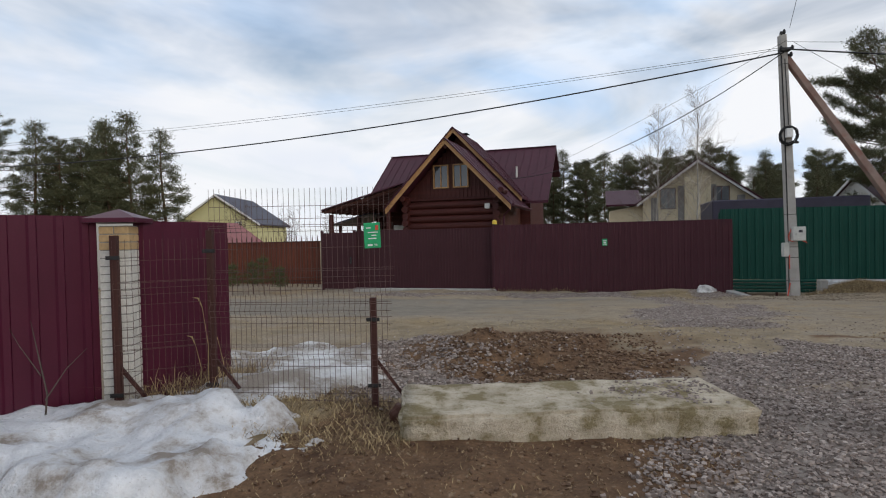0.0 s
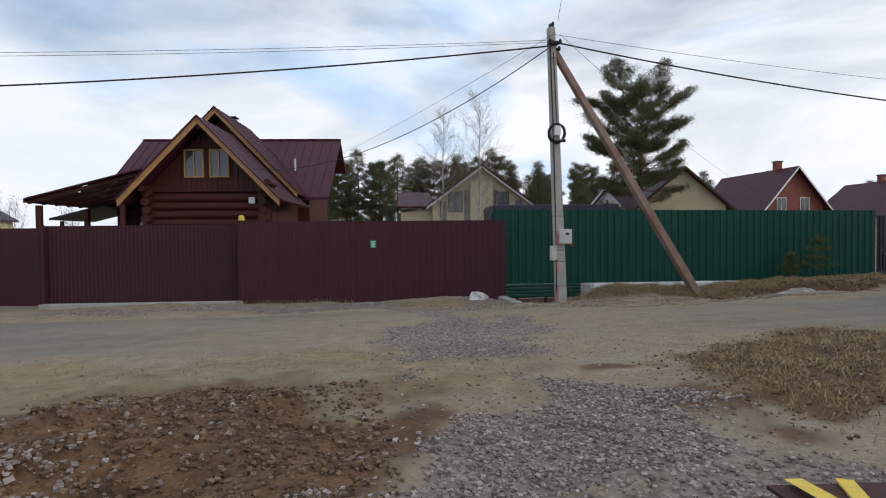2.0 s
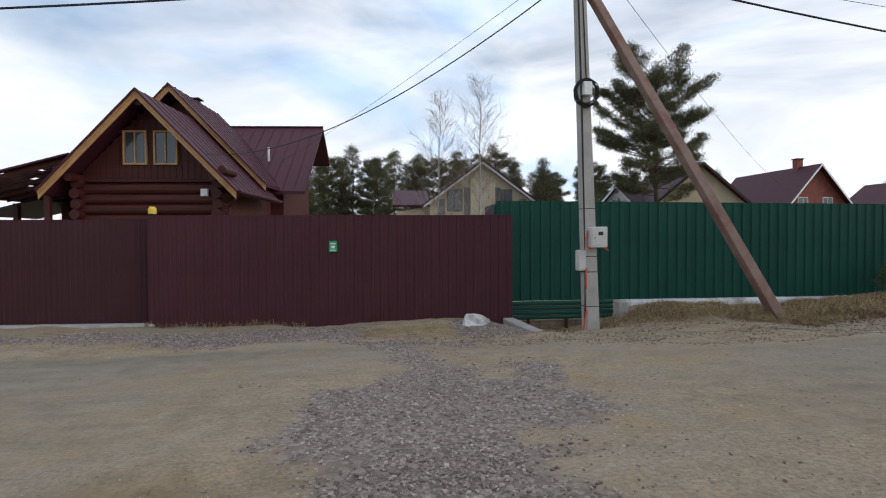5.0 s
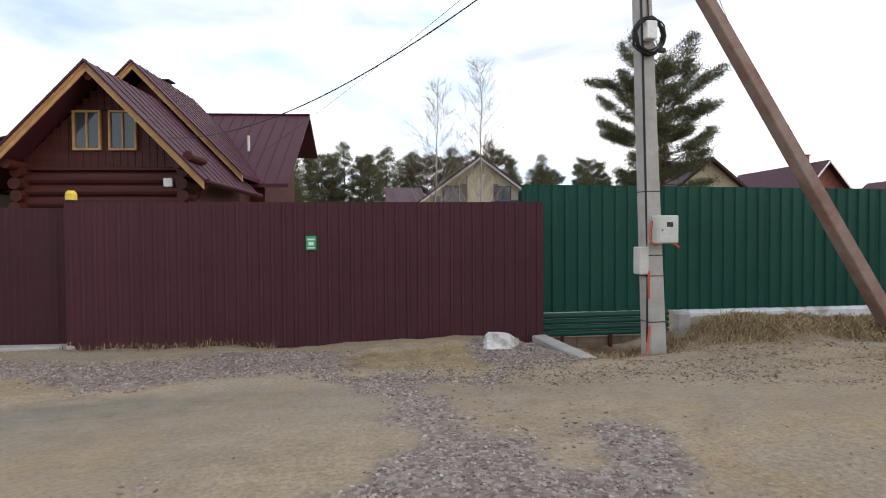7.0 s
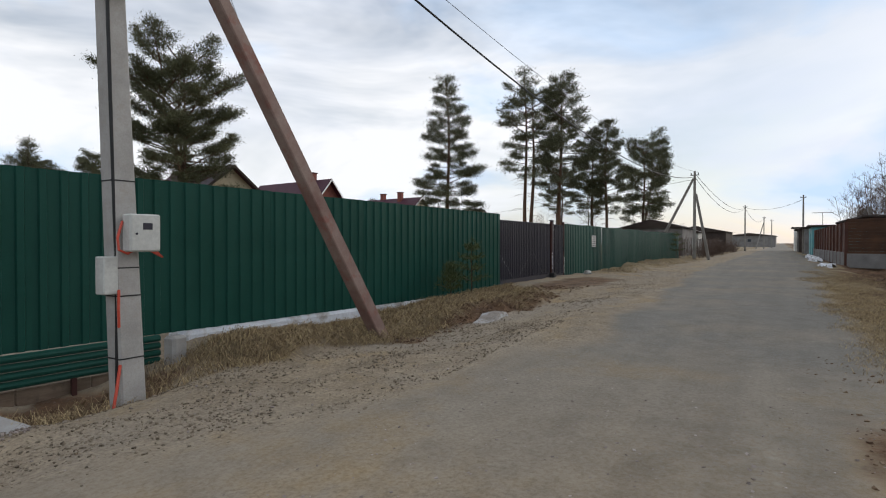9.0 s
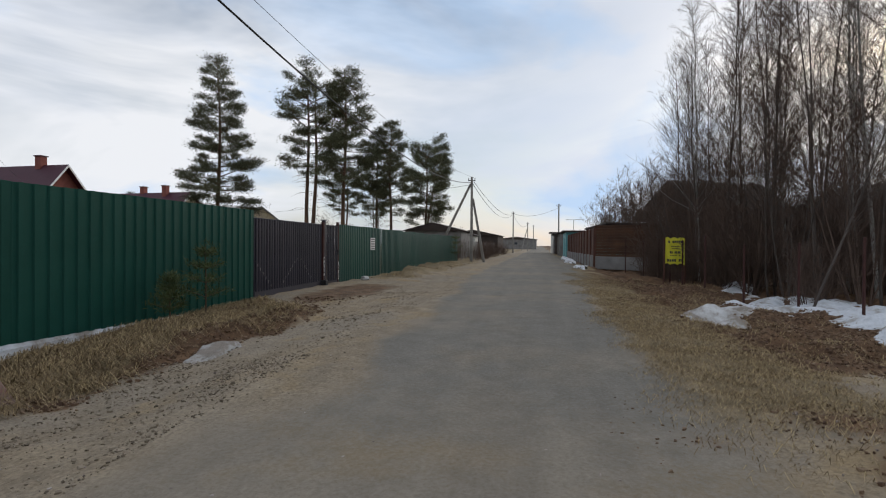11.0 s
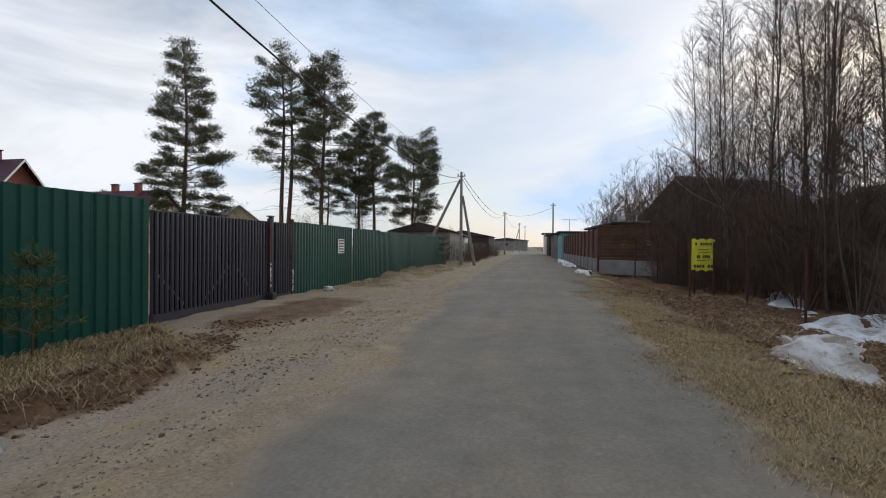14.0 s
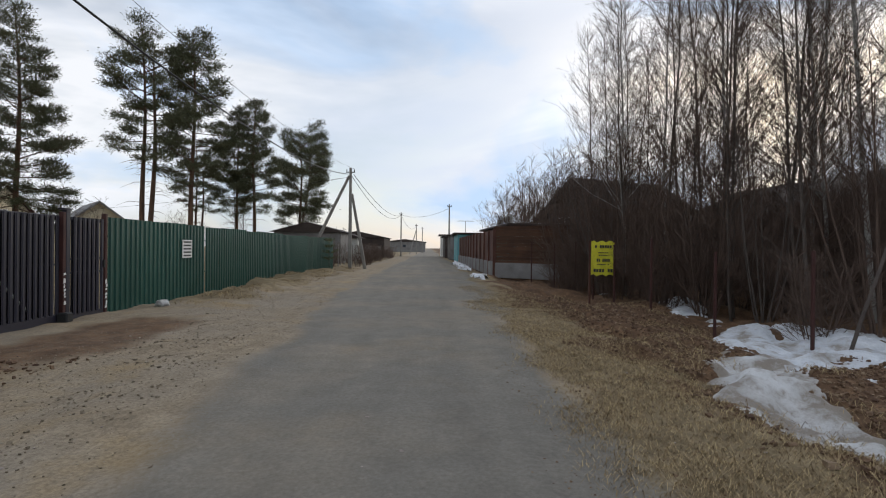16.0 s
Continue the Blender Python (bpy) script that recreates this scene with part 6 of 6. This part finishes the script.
for i in range(10):
    bare(6, 27 + rb.uniform(0, 10), 5.0 + rb.uniform(-0.6, 0.9), rb.uniform(0.6, 1.0), rb.uniform(0, 360), "low leafless brush beside the ditch", "thicket shrubs", 0, "bare_shrub", "shrub")
for i, (x, y, h) in enumerate(((62, 29, 12.5), (68, 30, 9), (75, 40, 7), (56, 46, 8), (90, 24, 5), (94, 27, 5), (100, 26, 5.5), (86, 25, 4.5), (-30, 62, 7), (-26, 66, 6.5), (-22, 70, 6), (-34, 58, 7.5), (-18, 60, 5.5), (78, 28, 5), (5, 82, 6), (1, 84, 6), (70, 47, 8))):
    bare(1 if h > 8 else 5, x, y, h / (12.5 if h > 8 else 9.0), 77 * i, "leafless tree in the distance", "distant bare trees", z=0.0)
for i in range(30):
    bare(6, 51 + i * 1.4, 18.2 + rb.uniform(-1.6, 1.0), rb.uniform(0.45, 0.9), rb.uniform(0, 360), "dry brown weeds along the road fence", "roadside weeds", 0, "dry_weed", "weed")
tw = thing("bare_sapling", pose(-3.98, 3.75, 0.1), "thin leafless sapling in front of the maroon fence", "sapling")
part("stem", Soup().tube([(0, 0, -0.1), (0.03, 0.02, 0.3), (-0.02, 0.0, 0.62), (-0.06, -0.02, 0.9)], [0.009, 0.007, 0.005, 0.002], 5), TWIG2, tw)
part("stem", Soup().tube([(0.02, 0.01, 0.25), (0.18, 0.06, 0.5), (0.34, 0.1, 0.66)], [0.006, 0.004, 0.002], 5), TWIG2, tw)
part("stem", Soup().tube([(0.0, 0.0, 0.45), (-0.14, -0.05, 0.7), (-0.2, -0.08, 0.85)], [0.005, 0.003, 0.002], 5), TWIG2, tw)
for x, y, h in ((-3.3, 4.95, 0.95), (-3.2, 5.05, 0.6), (-3.42, 5.0, 0.55)):
    tw = thing("dead_stalk", pose(x, y, 0.0), "dead dry weed stalk beside the maroon panel", "weed", "dead stalks")
    part("stem", Soup().tube([(0, 0, 0), (0.02, 0, h * 0.6), (-0.05, 0.02, h)], [0.004, 0.004, 0.002], 4), STRAW, tw)
    part("head", Soup().tube([(-0.05, 0.02, h), (-0.09, 0.02, h + 0.09), (-0.15, 0.02, h + 0.1)], [0.004, 0.009, 0.002], 4), STRAW, tw)


def sapling(x, y, h, seed, label, z):
    r = random.Random(seed)
    wood, pts, dirs = Soup(), [], []
    wood.tube([(0, 0, -0.1), (0.02, 0, h * 0.5), (0, 0.01, h)], [0.018, 0.012, 0.004], 5)
    for i in range(4):
        zz = h * (0.3 + 0.19 * i)
        for k in range(5):
            az = k * 1.257 + i
            l = h * 0.36 * (1 - 0.2 * i) * r.uniform(0.6, 1.1)
            e = Vector((math.cos(az) * l, math.sin(az) * l, zz + l * 0.35))
            wood.tube([(0, 0, zz), tuple(e)], [0.008, 0.004], 3, False)
            for j in range(5):
                f = 0.35 + 0.16 * j
                pts.append((e.x * f, e.y * f, zz + (e.z - zz) * f))
                dirs.append((math.cos(az) * 0.8, math.sin(az) * 0.8, 0.5))
    for j in range(4):
        pts.append((0, 0, h * (0.85 + 0.05 * j)))
        dirs.append((0, 0, 1))
    root = thing("pine_sapling", pose(x, y, z, 0, 0, seed * 30), label, "sapling", "pine saplings")
    part("trunk", wood, BARK, root)
    part("crown", tufts("crown", pts, dirs, 0.10, 16, SAPLING, seed), None, root)


sapling(16.1, 17.75, 1.45, 1, "young pine sapling on the bank by the green fence", hz(16.1, 17.75))
sapling(15.0, 17.7, 0.85, 2, "small yellowing pine sapling on the bank", hz(15, 17.7))
sapling(46.5, 17.6, 2.0, 4, "young pine sapling by the old green fence", hz(46.5, 17.6))
for k, (x, y, h) in enumerate(((-10.0, 18.6, 1.4), (-10.6, 18.9, 1.2), (-9.5, 18.9, 1.0), (-11.2, 18.5, 1.1))):
    sapling(x, y, h, 5 + k, "low spreading young conifer by the orange fence", hz(x, y))


# ---- gravel, grass, snow ----
def scatter_stones(name, xs, ys, sizes, mat, label, seed, flat=0.7, lift=0.25):
    r = np.random.RandomState(seed)
    n = len(xs)
    cube = np.array([(a, b, c) for a in (-1, 1) for b in (-1, 1) for c in (-1, 1)], float)
    quads = np.array([(0, 1, 3, 2), (4, 6, 7, 5), (0, 4, 5, 1), (2, 3, 7, 6), (0, 2, 6, 4), (1, 5, 7, 3)])
    V = cube[None] * r.uniform(0.45, 1.0, (n, 8, 3)) * (sizes[:, None, None] * np.stack([r.uniform(0.7, 1.2, n), r.uniform(0.6, 1.0, n), flat * r.uniform(0.6, 1.0, n)], 1)[:, None])
    az, tl = r.uniform(0, 6.28, n), r.normal(0, 0.5, n)
    ct, stt = np.cos(tl)[:, None], np.sin(tl)[:, None]
    y2, z2 = V[:, :, 1] * ct - V[:, :, 2] * stt, V[:, :, 1] * stt + V[:, :, 2] * ct
    ca, sa = np.cos(az)[:, None], np.sin(az)[:, None]
    X = V[:, :, 0] * ca - y2 * sa + xs[:, None]
    Y = V[:, :, 0] * sa + y2 * ca + ys[:, None]
    Z = z2 + (height(xs, ys) + sizes * lift)[:, None]
    W = np.stack([X, Y, Z], -1).reshape(-1, 3)
    F = (np.arange(n)[:, None, None] * 8 + quads[None]).reshape(-1, 4)
    return solo(name, mesh_of(name, W.tolist(), F.tolist(), [mat]), None, label, "gravel", kind="stuff")


def pick(n, x0, x1, y0, y1, weight, seed):
    r = np.random.RandomState(seed)
    x, y = r.uniform(x0, x1, n), r.uniform(y0, y1, n)
    k = r.uniform(0, 1, n) < weight(x, y)
    return x[k], y[k]


def island_mat(name, stops, rough=0.9):
    mt, nodes, links, b = shader(name)
    rnd = nodes.new("ShaderNodeNewGeometry").outputs["Random Per Island"]
    links.new(ramp_node(nodes, links, rnd, stops), b.inputs["Base Color"])
    b.inputs["Roughness"].default_value = rough
    b.inputs["Specular IOR Level"].default_value = 0.25
    return mt


STONES = island_mat("crushed_stone_mix", [(0.0, (0.128, 0.100, 0.087)), (0.4, (0.238, 0.193, 0.168)), (0.8, (0.318, 0.264, 0.232)), (1.0, (0.43, 0.37, 0.33))])
CLODS = island_mat("earth_clods", [(0.0, (0.078, 0.044, 0.028)), (0.6, (0.155, 0.095, 0.057)), (1.0, (0.24, 0.17, 0.11))])
GRIT = island_mat("sandy_grit", [(0.0, (0.11, 0.085, 0.06)), (0.6, (0.22, 0.175, 0.125)), (1.0, (0.34, 0.28, 0.21))])
STRAWMIX = island_mat("dry_grass_mix", [(0.0, (0.10, 0.066, 0.036)), (0.5, (0.26, 0.185, 0.10)), (1.0, (0.52, 0.40, 0.22))])
rs = np.random.RandomState(4)
x, y = pick(52000, -0.2, 5.2, 0.5, 9.2, lambda x, y: gravel_at(x, y) ** 1.5, 31)
scatter_stones("crushed_gravel", x, y, rs.uniform(0.008, 0.023, len(x)), STONES, "grey crushed stone spread on the track", 1)
x, y = pick(26000, 1.2, 5.2, 8.5, 17, lambda x, y: gravel_at(x, y) ** 1.5, 32)
scatter_stones("crushed_gravel", x, y, rs.uniform(0.007, 0.021, len(x)), STONES, "grey crushed stone strip across the road", 2)
x, y = pick(9000, -3.2, 0.5, 4.8, 8.6, lambda x, y: np.maximum(gravel_at(x, y), 0.07 * earth_at(x, y)), 33)
scatter_stones("gravel_heap", x, y, rs.uniform(0.008, 0.028, len(x)), STONES, "grey crushed stone heaped beside the slab", 3)
x, y = pick(15000, -6, 6.6, 16.2, 19, gravel_at, 39)
scatter_stones("crushed_gravel", x, y, rs.uniform(0.008, 0.022, len(x)), STONES, "fine grey gravel before the brown fence", 12)
x, y = pick(9000, -1.2, 1.6, 4.5, 8.6, lambda x, y: earth_at(x, y), 34)
scatter_stones("earth_clods", x, y, rs.uniform(0.006, 0.035, len(x)) * rs.uniform(0.3, 1, len(x)), CLODS, "dark broken clods of wet earth", 4)
x, y = pick(15000, 4.6, 11.8, 5.4, 10.6, lambda x, y: earth_at(x, y), 35)
scatter_stones("earth_clods", x, y, rs.uniform(0.005, 0.028, len(x)) * rs.uniform(0.2, 1, len(x)), CLODS, "brown broken clods of bare earth", 5)
x, y = pick(34000, 13, 30, 4.8, 9.4, lambda x, y: earth_at(x, y), 36)
scatter_stones("earth_clods", x, y, rs.uniform(0.008, 0.045, len(x)) * rs.uniform(0.2, 1, len(x)), CLODS, "dark clods along the ditch", 6)
x, y = pick(9000, 10.5, 20, 15.6, 17.8, lambda x, y: earth_at(x, y), 64)
scatter_stones("earth_clods", x, y, rs.uniform(0.008, 0.05, len(x)) * rs.uniform(0.3, 1, len(x)), CLODS, "dark clods of earth down the bank face", 20)
x, y = pick(26000, 2.5, 13, 14.2, 17.2, lambda x, y: (1 - 0.9 * on_road(x, y)) * (1 - grass_at(x, y)) * smooth(-0.08, 0.22, fbm(x * 0.6 + 5, y * 1.5, 1.3, 3)), 66)
scatter_stones("earth_clods", x, y, rs.uniform(0.003, 0.022, len(x)) * rs.uniform(0.15, 1, len(x)), GRIT, "loose brown clods along the road edge", 22)
x, y = pick(9000, 10.5, 24, 9.4, 11.0, lambda x, y: 0.6 * smooth(0.0, 0.25, fbm(x, y, 1.4, 3)) * smooth(11.0, 10.2, y), 67)
scatter_stones("earth_clods", x, y, rs.uniform(0.004, 0.018, len(x)) * rs.uniform(0.2, 1, len(x)), CLODS, "dark crumbs scattered on the road edge", 23)
x, y = pick(3500, 8.2, 22, 14.4, 16.6, lambda x, y: (1 - on_road(x, y)) * smooth(-0.1, 0.25, fbm(x, y, 1.4, 3)), 61)
scatter_stones("earth_clods", x, y, rs.uniform(0.005, 0.03, len(x)) * rs.uniform(0.3, 1, len(x)), GRIT, "brown crumbs of earth below the bank", 17)
x, y = pick(5000, -6, 34, 8.5, 17, lambda x, y: (0.30 + 0.5 * (1 - on_road(x, y))) * (1 - 0.75 * smooth(9, 12, x)), 37)
scatter_stones("loose_pebbles", x, y, rs.uniform(0.004, 0.014, len(x)) * rs.uniform(0.5, 1.5, len(x)), STONES, "loose pebbles scattered over the road", 7)
x, y = pick(15000, 8, 34, 13.2, 17.4, lambda x, y: (1 - on_road(x, y)) * (1 - 0.8 * grass_at(x, y)) * smooth(0.05, 0.3, vnoise(x * 0.12, y * 1.9, 1.0) + 0.6 * fbm(x, y, 1.2, 3)), 63)
scatter_stones("earth_clods", x, y, rs.uniform(0.004, 0.022, len(x)) * rs.uniform(0.2, 1, len(x)) ** 2, GRIT, "brown crumbs of earth in rows along the shoulder", 19)
x, y = pick(14000, 5, 30, 13.6, 17, lambda x, y: (1 - on_road(x, y)) * (1 - 0.6 * grass_at(x, y)), 38)
scatter_stones("shoulder_grit", x, y, rs.uniform(0.003, 0.012, len(x)) * rs.uniform(0.2, 1, len(x)), GRIT, "grit and clods along the sandy shoulder", 8)


def grass(name, x, y, lo, hi, width, droop, label, seed, lean=(0, 0)):
    r = np.random.RandomState(seed)
    n = len(x)
    L = r.uniform(lo, hi, n)
    az = r.uniform(0, 6.28, n)
    dx, dy = np.cos(az) + lean[0], np.sin(az) + lean[1]
    z = height(x, y) - 0.01
    up = r.uniform(0.3, 1.0, n) * (1 - droop)
    sx, sy = -np.sin(az) * width, np.cos(az) * width
    p0 = np.stack([x, y, z], 1)
    p1 = p0 + np.stack([dx * L * 0.35, dy * L * 0.35, L * (0.25 + 0.5 * up)], 1)
    p2 = p1 + np.stack([dx * L * 0.45, dy * L * 0.45, L * (0.5 * up - 0.55 * droop)], 1)
    S = np.stack([sx, sy, 0 * sx], 1)
    V = np.stack([p0 - S, p0 + S, p1 - S * 0.8, p1 + S * 0.8, p2], 1).reshape(-1, 3)
    i = np.arange(n)[:, None] * 5
    F = [tuple(q) for q in (i + np.array([[0, 1, 3, 2]])).tolist()] + [tuple(q) for q in (i + np.array([[2, 3, 4]])).tolist()]
    return solo(name, mesh_of(name, V.tolist(), F, [STRAWMIX]), None, label, "grass", kind="stuff")


x, y = pick(60000, 8.0, 19.0, 15.4, 18.5, lambda x, y: grass_at(x, y) * (1 - 0.8 * earth_at(x, y)), 41)
grass("bank_grass", x, y, 0.14, 0.40, 0.0035, 0.78, "long dry drooping grass on the bank", 1, (0.0, -0.7))
x, y = pick(210000, 9.5, 34, 7.4, 10.7, lambda x, y: grass_at(x, y) * smooth(40, 14, x) * (0.55 + 0.45 * smooth(-0.15, 0.2, fbm(x, y, 1.7, 3))), 42)
grass("verge_grass", x, y, 0.06, 0.19, 0.0022, 0.88, "matted dry grass on the road verge", 2)
x, y = pick(22000, 13.5, 30, 5.2, 8.6, lambda x, y: earth_at(x, y) * smooth(-0.05, 0.25, fbm(x, y, 1.1, 3)), 65)
grass("ditch_grass", x, y, 0.08, 0.3, 0.003, 0.8, "flattened dead grass in the ditch", 21)
x, y = pick(9000, 26, 50, 15.9, 18.0, lambda x, y: grass_at(x, y) * smooth(-0.15, 0.2, fbm(x, y, 0.9, 3)), 43)
grass("bank_grass", x, y, 0.08, 0.28, 0.006, 0.75, "dry grass along the old green fence", 3)
x, y = pick(4200, -2.8, -0.7, 3.6, 5.4, lambda x, y: grass_at(x, y), 44)
grass("straw_tuft", x, y, 0.05, 0.2, 0.003, 0.75, "straw tuft round the fence post", 4)
x, y = pick(26000, 4.8, 11.8, 5.4, 10.4, lambda x, y: earth_at(x, y) * (0.4 + 0.6 * smooth(-0.1, 0.2, fbm(x, y, 1.5, 3))), 62)
grass("dead_grass", x, y, 0.05, 0.2, 0.003, 0.6, "dead trampled grass on the bare earth", 18)
x, y = pick(900, -4.0, -3.0, 4.3, 5.9, lambda x, y: 0 * x + 0.9, 45)
grass("straw_tuft", x, y, 0.15, 0.5, 0.003, 0.3, "straw along the maroon fence", 5)
x, y = pick(6000, 6.2, 8.6, 16.9, 18.6, lambda x, y: 0.25 + 0 * x, 51)
grass("bank_grass", x, y, 0.08, 0.3, 0.004, 0.5, "dry grass round the pole base", 9)
x, y = pick(6000, 4.0, 9.5, 7.5, 14.0, lambda x, y: 0.5 * (1 - gravel_at(x, y)), 52)
scatter_stones("loose_pebbles", x, y, rs.uniform(0.003, 0.013, len(x)) * rs.uniform(0.4, 1.3, len(x)), STONES, "loose pebbles on the sandy track", 16)
x, y = pick(9000, -5, 5.5, 8.2, 18.2, lambda x, y: grass_at(x, y) * 0.8, 46)
grass("short_grass", x, y, 0.03, 0.09, 0.004, 0.4, "short dead grass on the sand", 6)
x, y = pick(1500, -1.7, 1.6, 18.75, 19.5, lambda x, y: np.abs(y - 19.25 + 0.114 * x) < 0.15, 47)
grass("short_grass", x, y, 0.06, 0.25, 0.004, 0.3, "dry grass at the brown fence foot", 7)
x, y = pick(2600, -2.2, 2.2, 2.4, 4.8, lambda x, y: earth_at(x, y) * 0.8, 48)
grass("straw_litter", x, y, 0.03, 0.12, 0.002, 0.8, "scattered straw bits on the mud", 8)
x, y = pick(7000, -2.4, 2.2, 2.0, 4.9, lambda x, y: earth_at(x, y), 49)
scatter_stones("earth_clods", x, y, rs.uniform(0.004, 0.022, len(x)) * rs.uniform(0.3, 1, len(x)), CLODS, "crumbled brown mud before the slab", 14)
r2 = np.random.RandomState(50)
lx, ly = r2.normal(0.95, 0.3, 420), r2.normal(0.02, 0.2, 420)
ok = (np.abs(lx) < 1.3) & (np.abs(ly) < 0.38)
lx, ly = lx[ok], ly[ok]
ca, sa = math.cos(radians(12.5)), math.sin(radians(12.5))
sx, sy = 0.21 + lx * ca - ly * sa, 4.68 + lx * sa + ly * ca
top = scatter_stones("slab_gravel", sx, sy, r2.uniform(0.008, 0.02, len(sx)), STONES, "crushed stone scattered on the slab", 15)
co = np.array([v.co[:] for v in top.data.vertices]).reshape(-1, 8, 3)
co[:, :, 2] += (0.250 - 0.007 * lx - height(sx, sy))[:, None]
top.data.vertices.foreach_set("co", co.ravel())


def snow(cx, cy, rx, ry, h, seed, mat, label, rz=0.0, step=0.07):
    n, m = int(2.6 * rx / step), int(2.6 * ry / step)
    u, v = np.meshgrid(np.linspace(-1.3, 1.3, n), np.linspace(-1.3, 1.3, m))
    c, s = math.cos(radians(rz)), math.sin(radians(rz))
    X, Y = cx + u * rx * c - v * ry * s, cy + u * rx * s + v * ry * c
    f = 1 - np.hypot(u, v) + 0.95 * fbm(X + seed * 5, Y, 1.0 / max(0.5, min(rx, ry)), 6)
    k = smooth(0.0, 0.45, f)
    Z = height(X, Y) - 0.03 + k * (h * (0.75 + 0.9 * fbm(X, Y + seed, 1.4, 4)) + 0.03 + 0.05 * fbm(X, Y + seed, 5.0, 3))
    co = np.stack([X, Y, Z], -1).reshape(-1, 3)
    i = (np.arange(m - 1)[:, None] * n + np.arange(n - 1)[None]).ravel()
    quads = np.stack([i, i + 1, i + n + 1, i + n], -1)
    ok = (f > -0.02).ravel()
    quads = quads[ok[quads].all(1)]
    me = mesh_of("snow_patch", co.tolist(), quads.tolist(), [mat])
    me.polygons.foreach_set("use_smooth", [True] * len(me.polygons))
    return solo("snow_patch", me, None, label, "snow", "melting snow")


snow(-3.45, 3.4, 1.6, 0.9, 0.24, 1, SNOW, "melting dirty snow heap by the maroon fence", 10, 0.04)
snow(-3.0, 6.2, 0.95, 2.0, 0.10, 2, DIRTYSNOW, "old snow lying behind the mesh fence", 14, 0.05)
snow(19.6, 7.2, 3.0, 0.8, 0.09, 3, DIRTYSNOW, "melting snow along the ditch", -20, 0.05)
snow(22.2, 5.3, 3.6, 1.1, 0.14, 4, CLEANSNOW, "melting snow along the ditch", -20)
snow(20.5, 3.8, 4.6, 1.3, 0.12, 5, CLEANSNOW, "snow lying under the bare trees", -15)
snow(28.9, 3.9, 2.0, 0.7, 0.12, 6, CLEANSNOW, "snow lying under the bare trees", -12)
snow(33, 5.0, 1.0, 0.3, 0.08, 8, CLEANSNOW, "snow lying under the bare trees", 0)
snow(13.6, 15.9, 0.6, 0.20, 0.08, 7, DIRTYSNOW, "dirty snow remnant at the bank foot", 5, 0.04)
solo("snow_strip", Soup().box((0, 0, 0), (8.6, 0.5, 0.30), 0.08), CLEANSNOW, "snow lying behind the green fence foot", "snow", "melting snow", m=pose(13.2, 18.80, -0.10, 0, 0, -3))
snow(57, 9.0, 9.0, 0.5, 0.25, 11, SNOW, "snow ridge along the garages", 0, 0.2)
snow(40.5, 9.0, 2.0, 0.4, 0.15, 12, SNOW, "snow ridge along the yard fence", 0, 0.1)
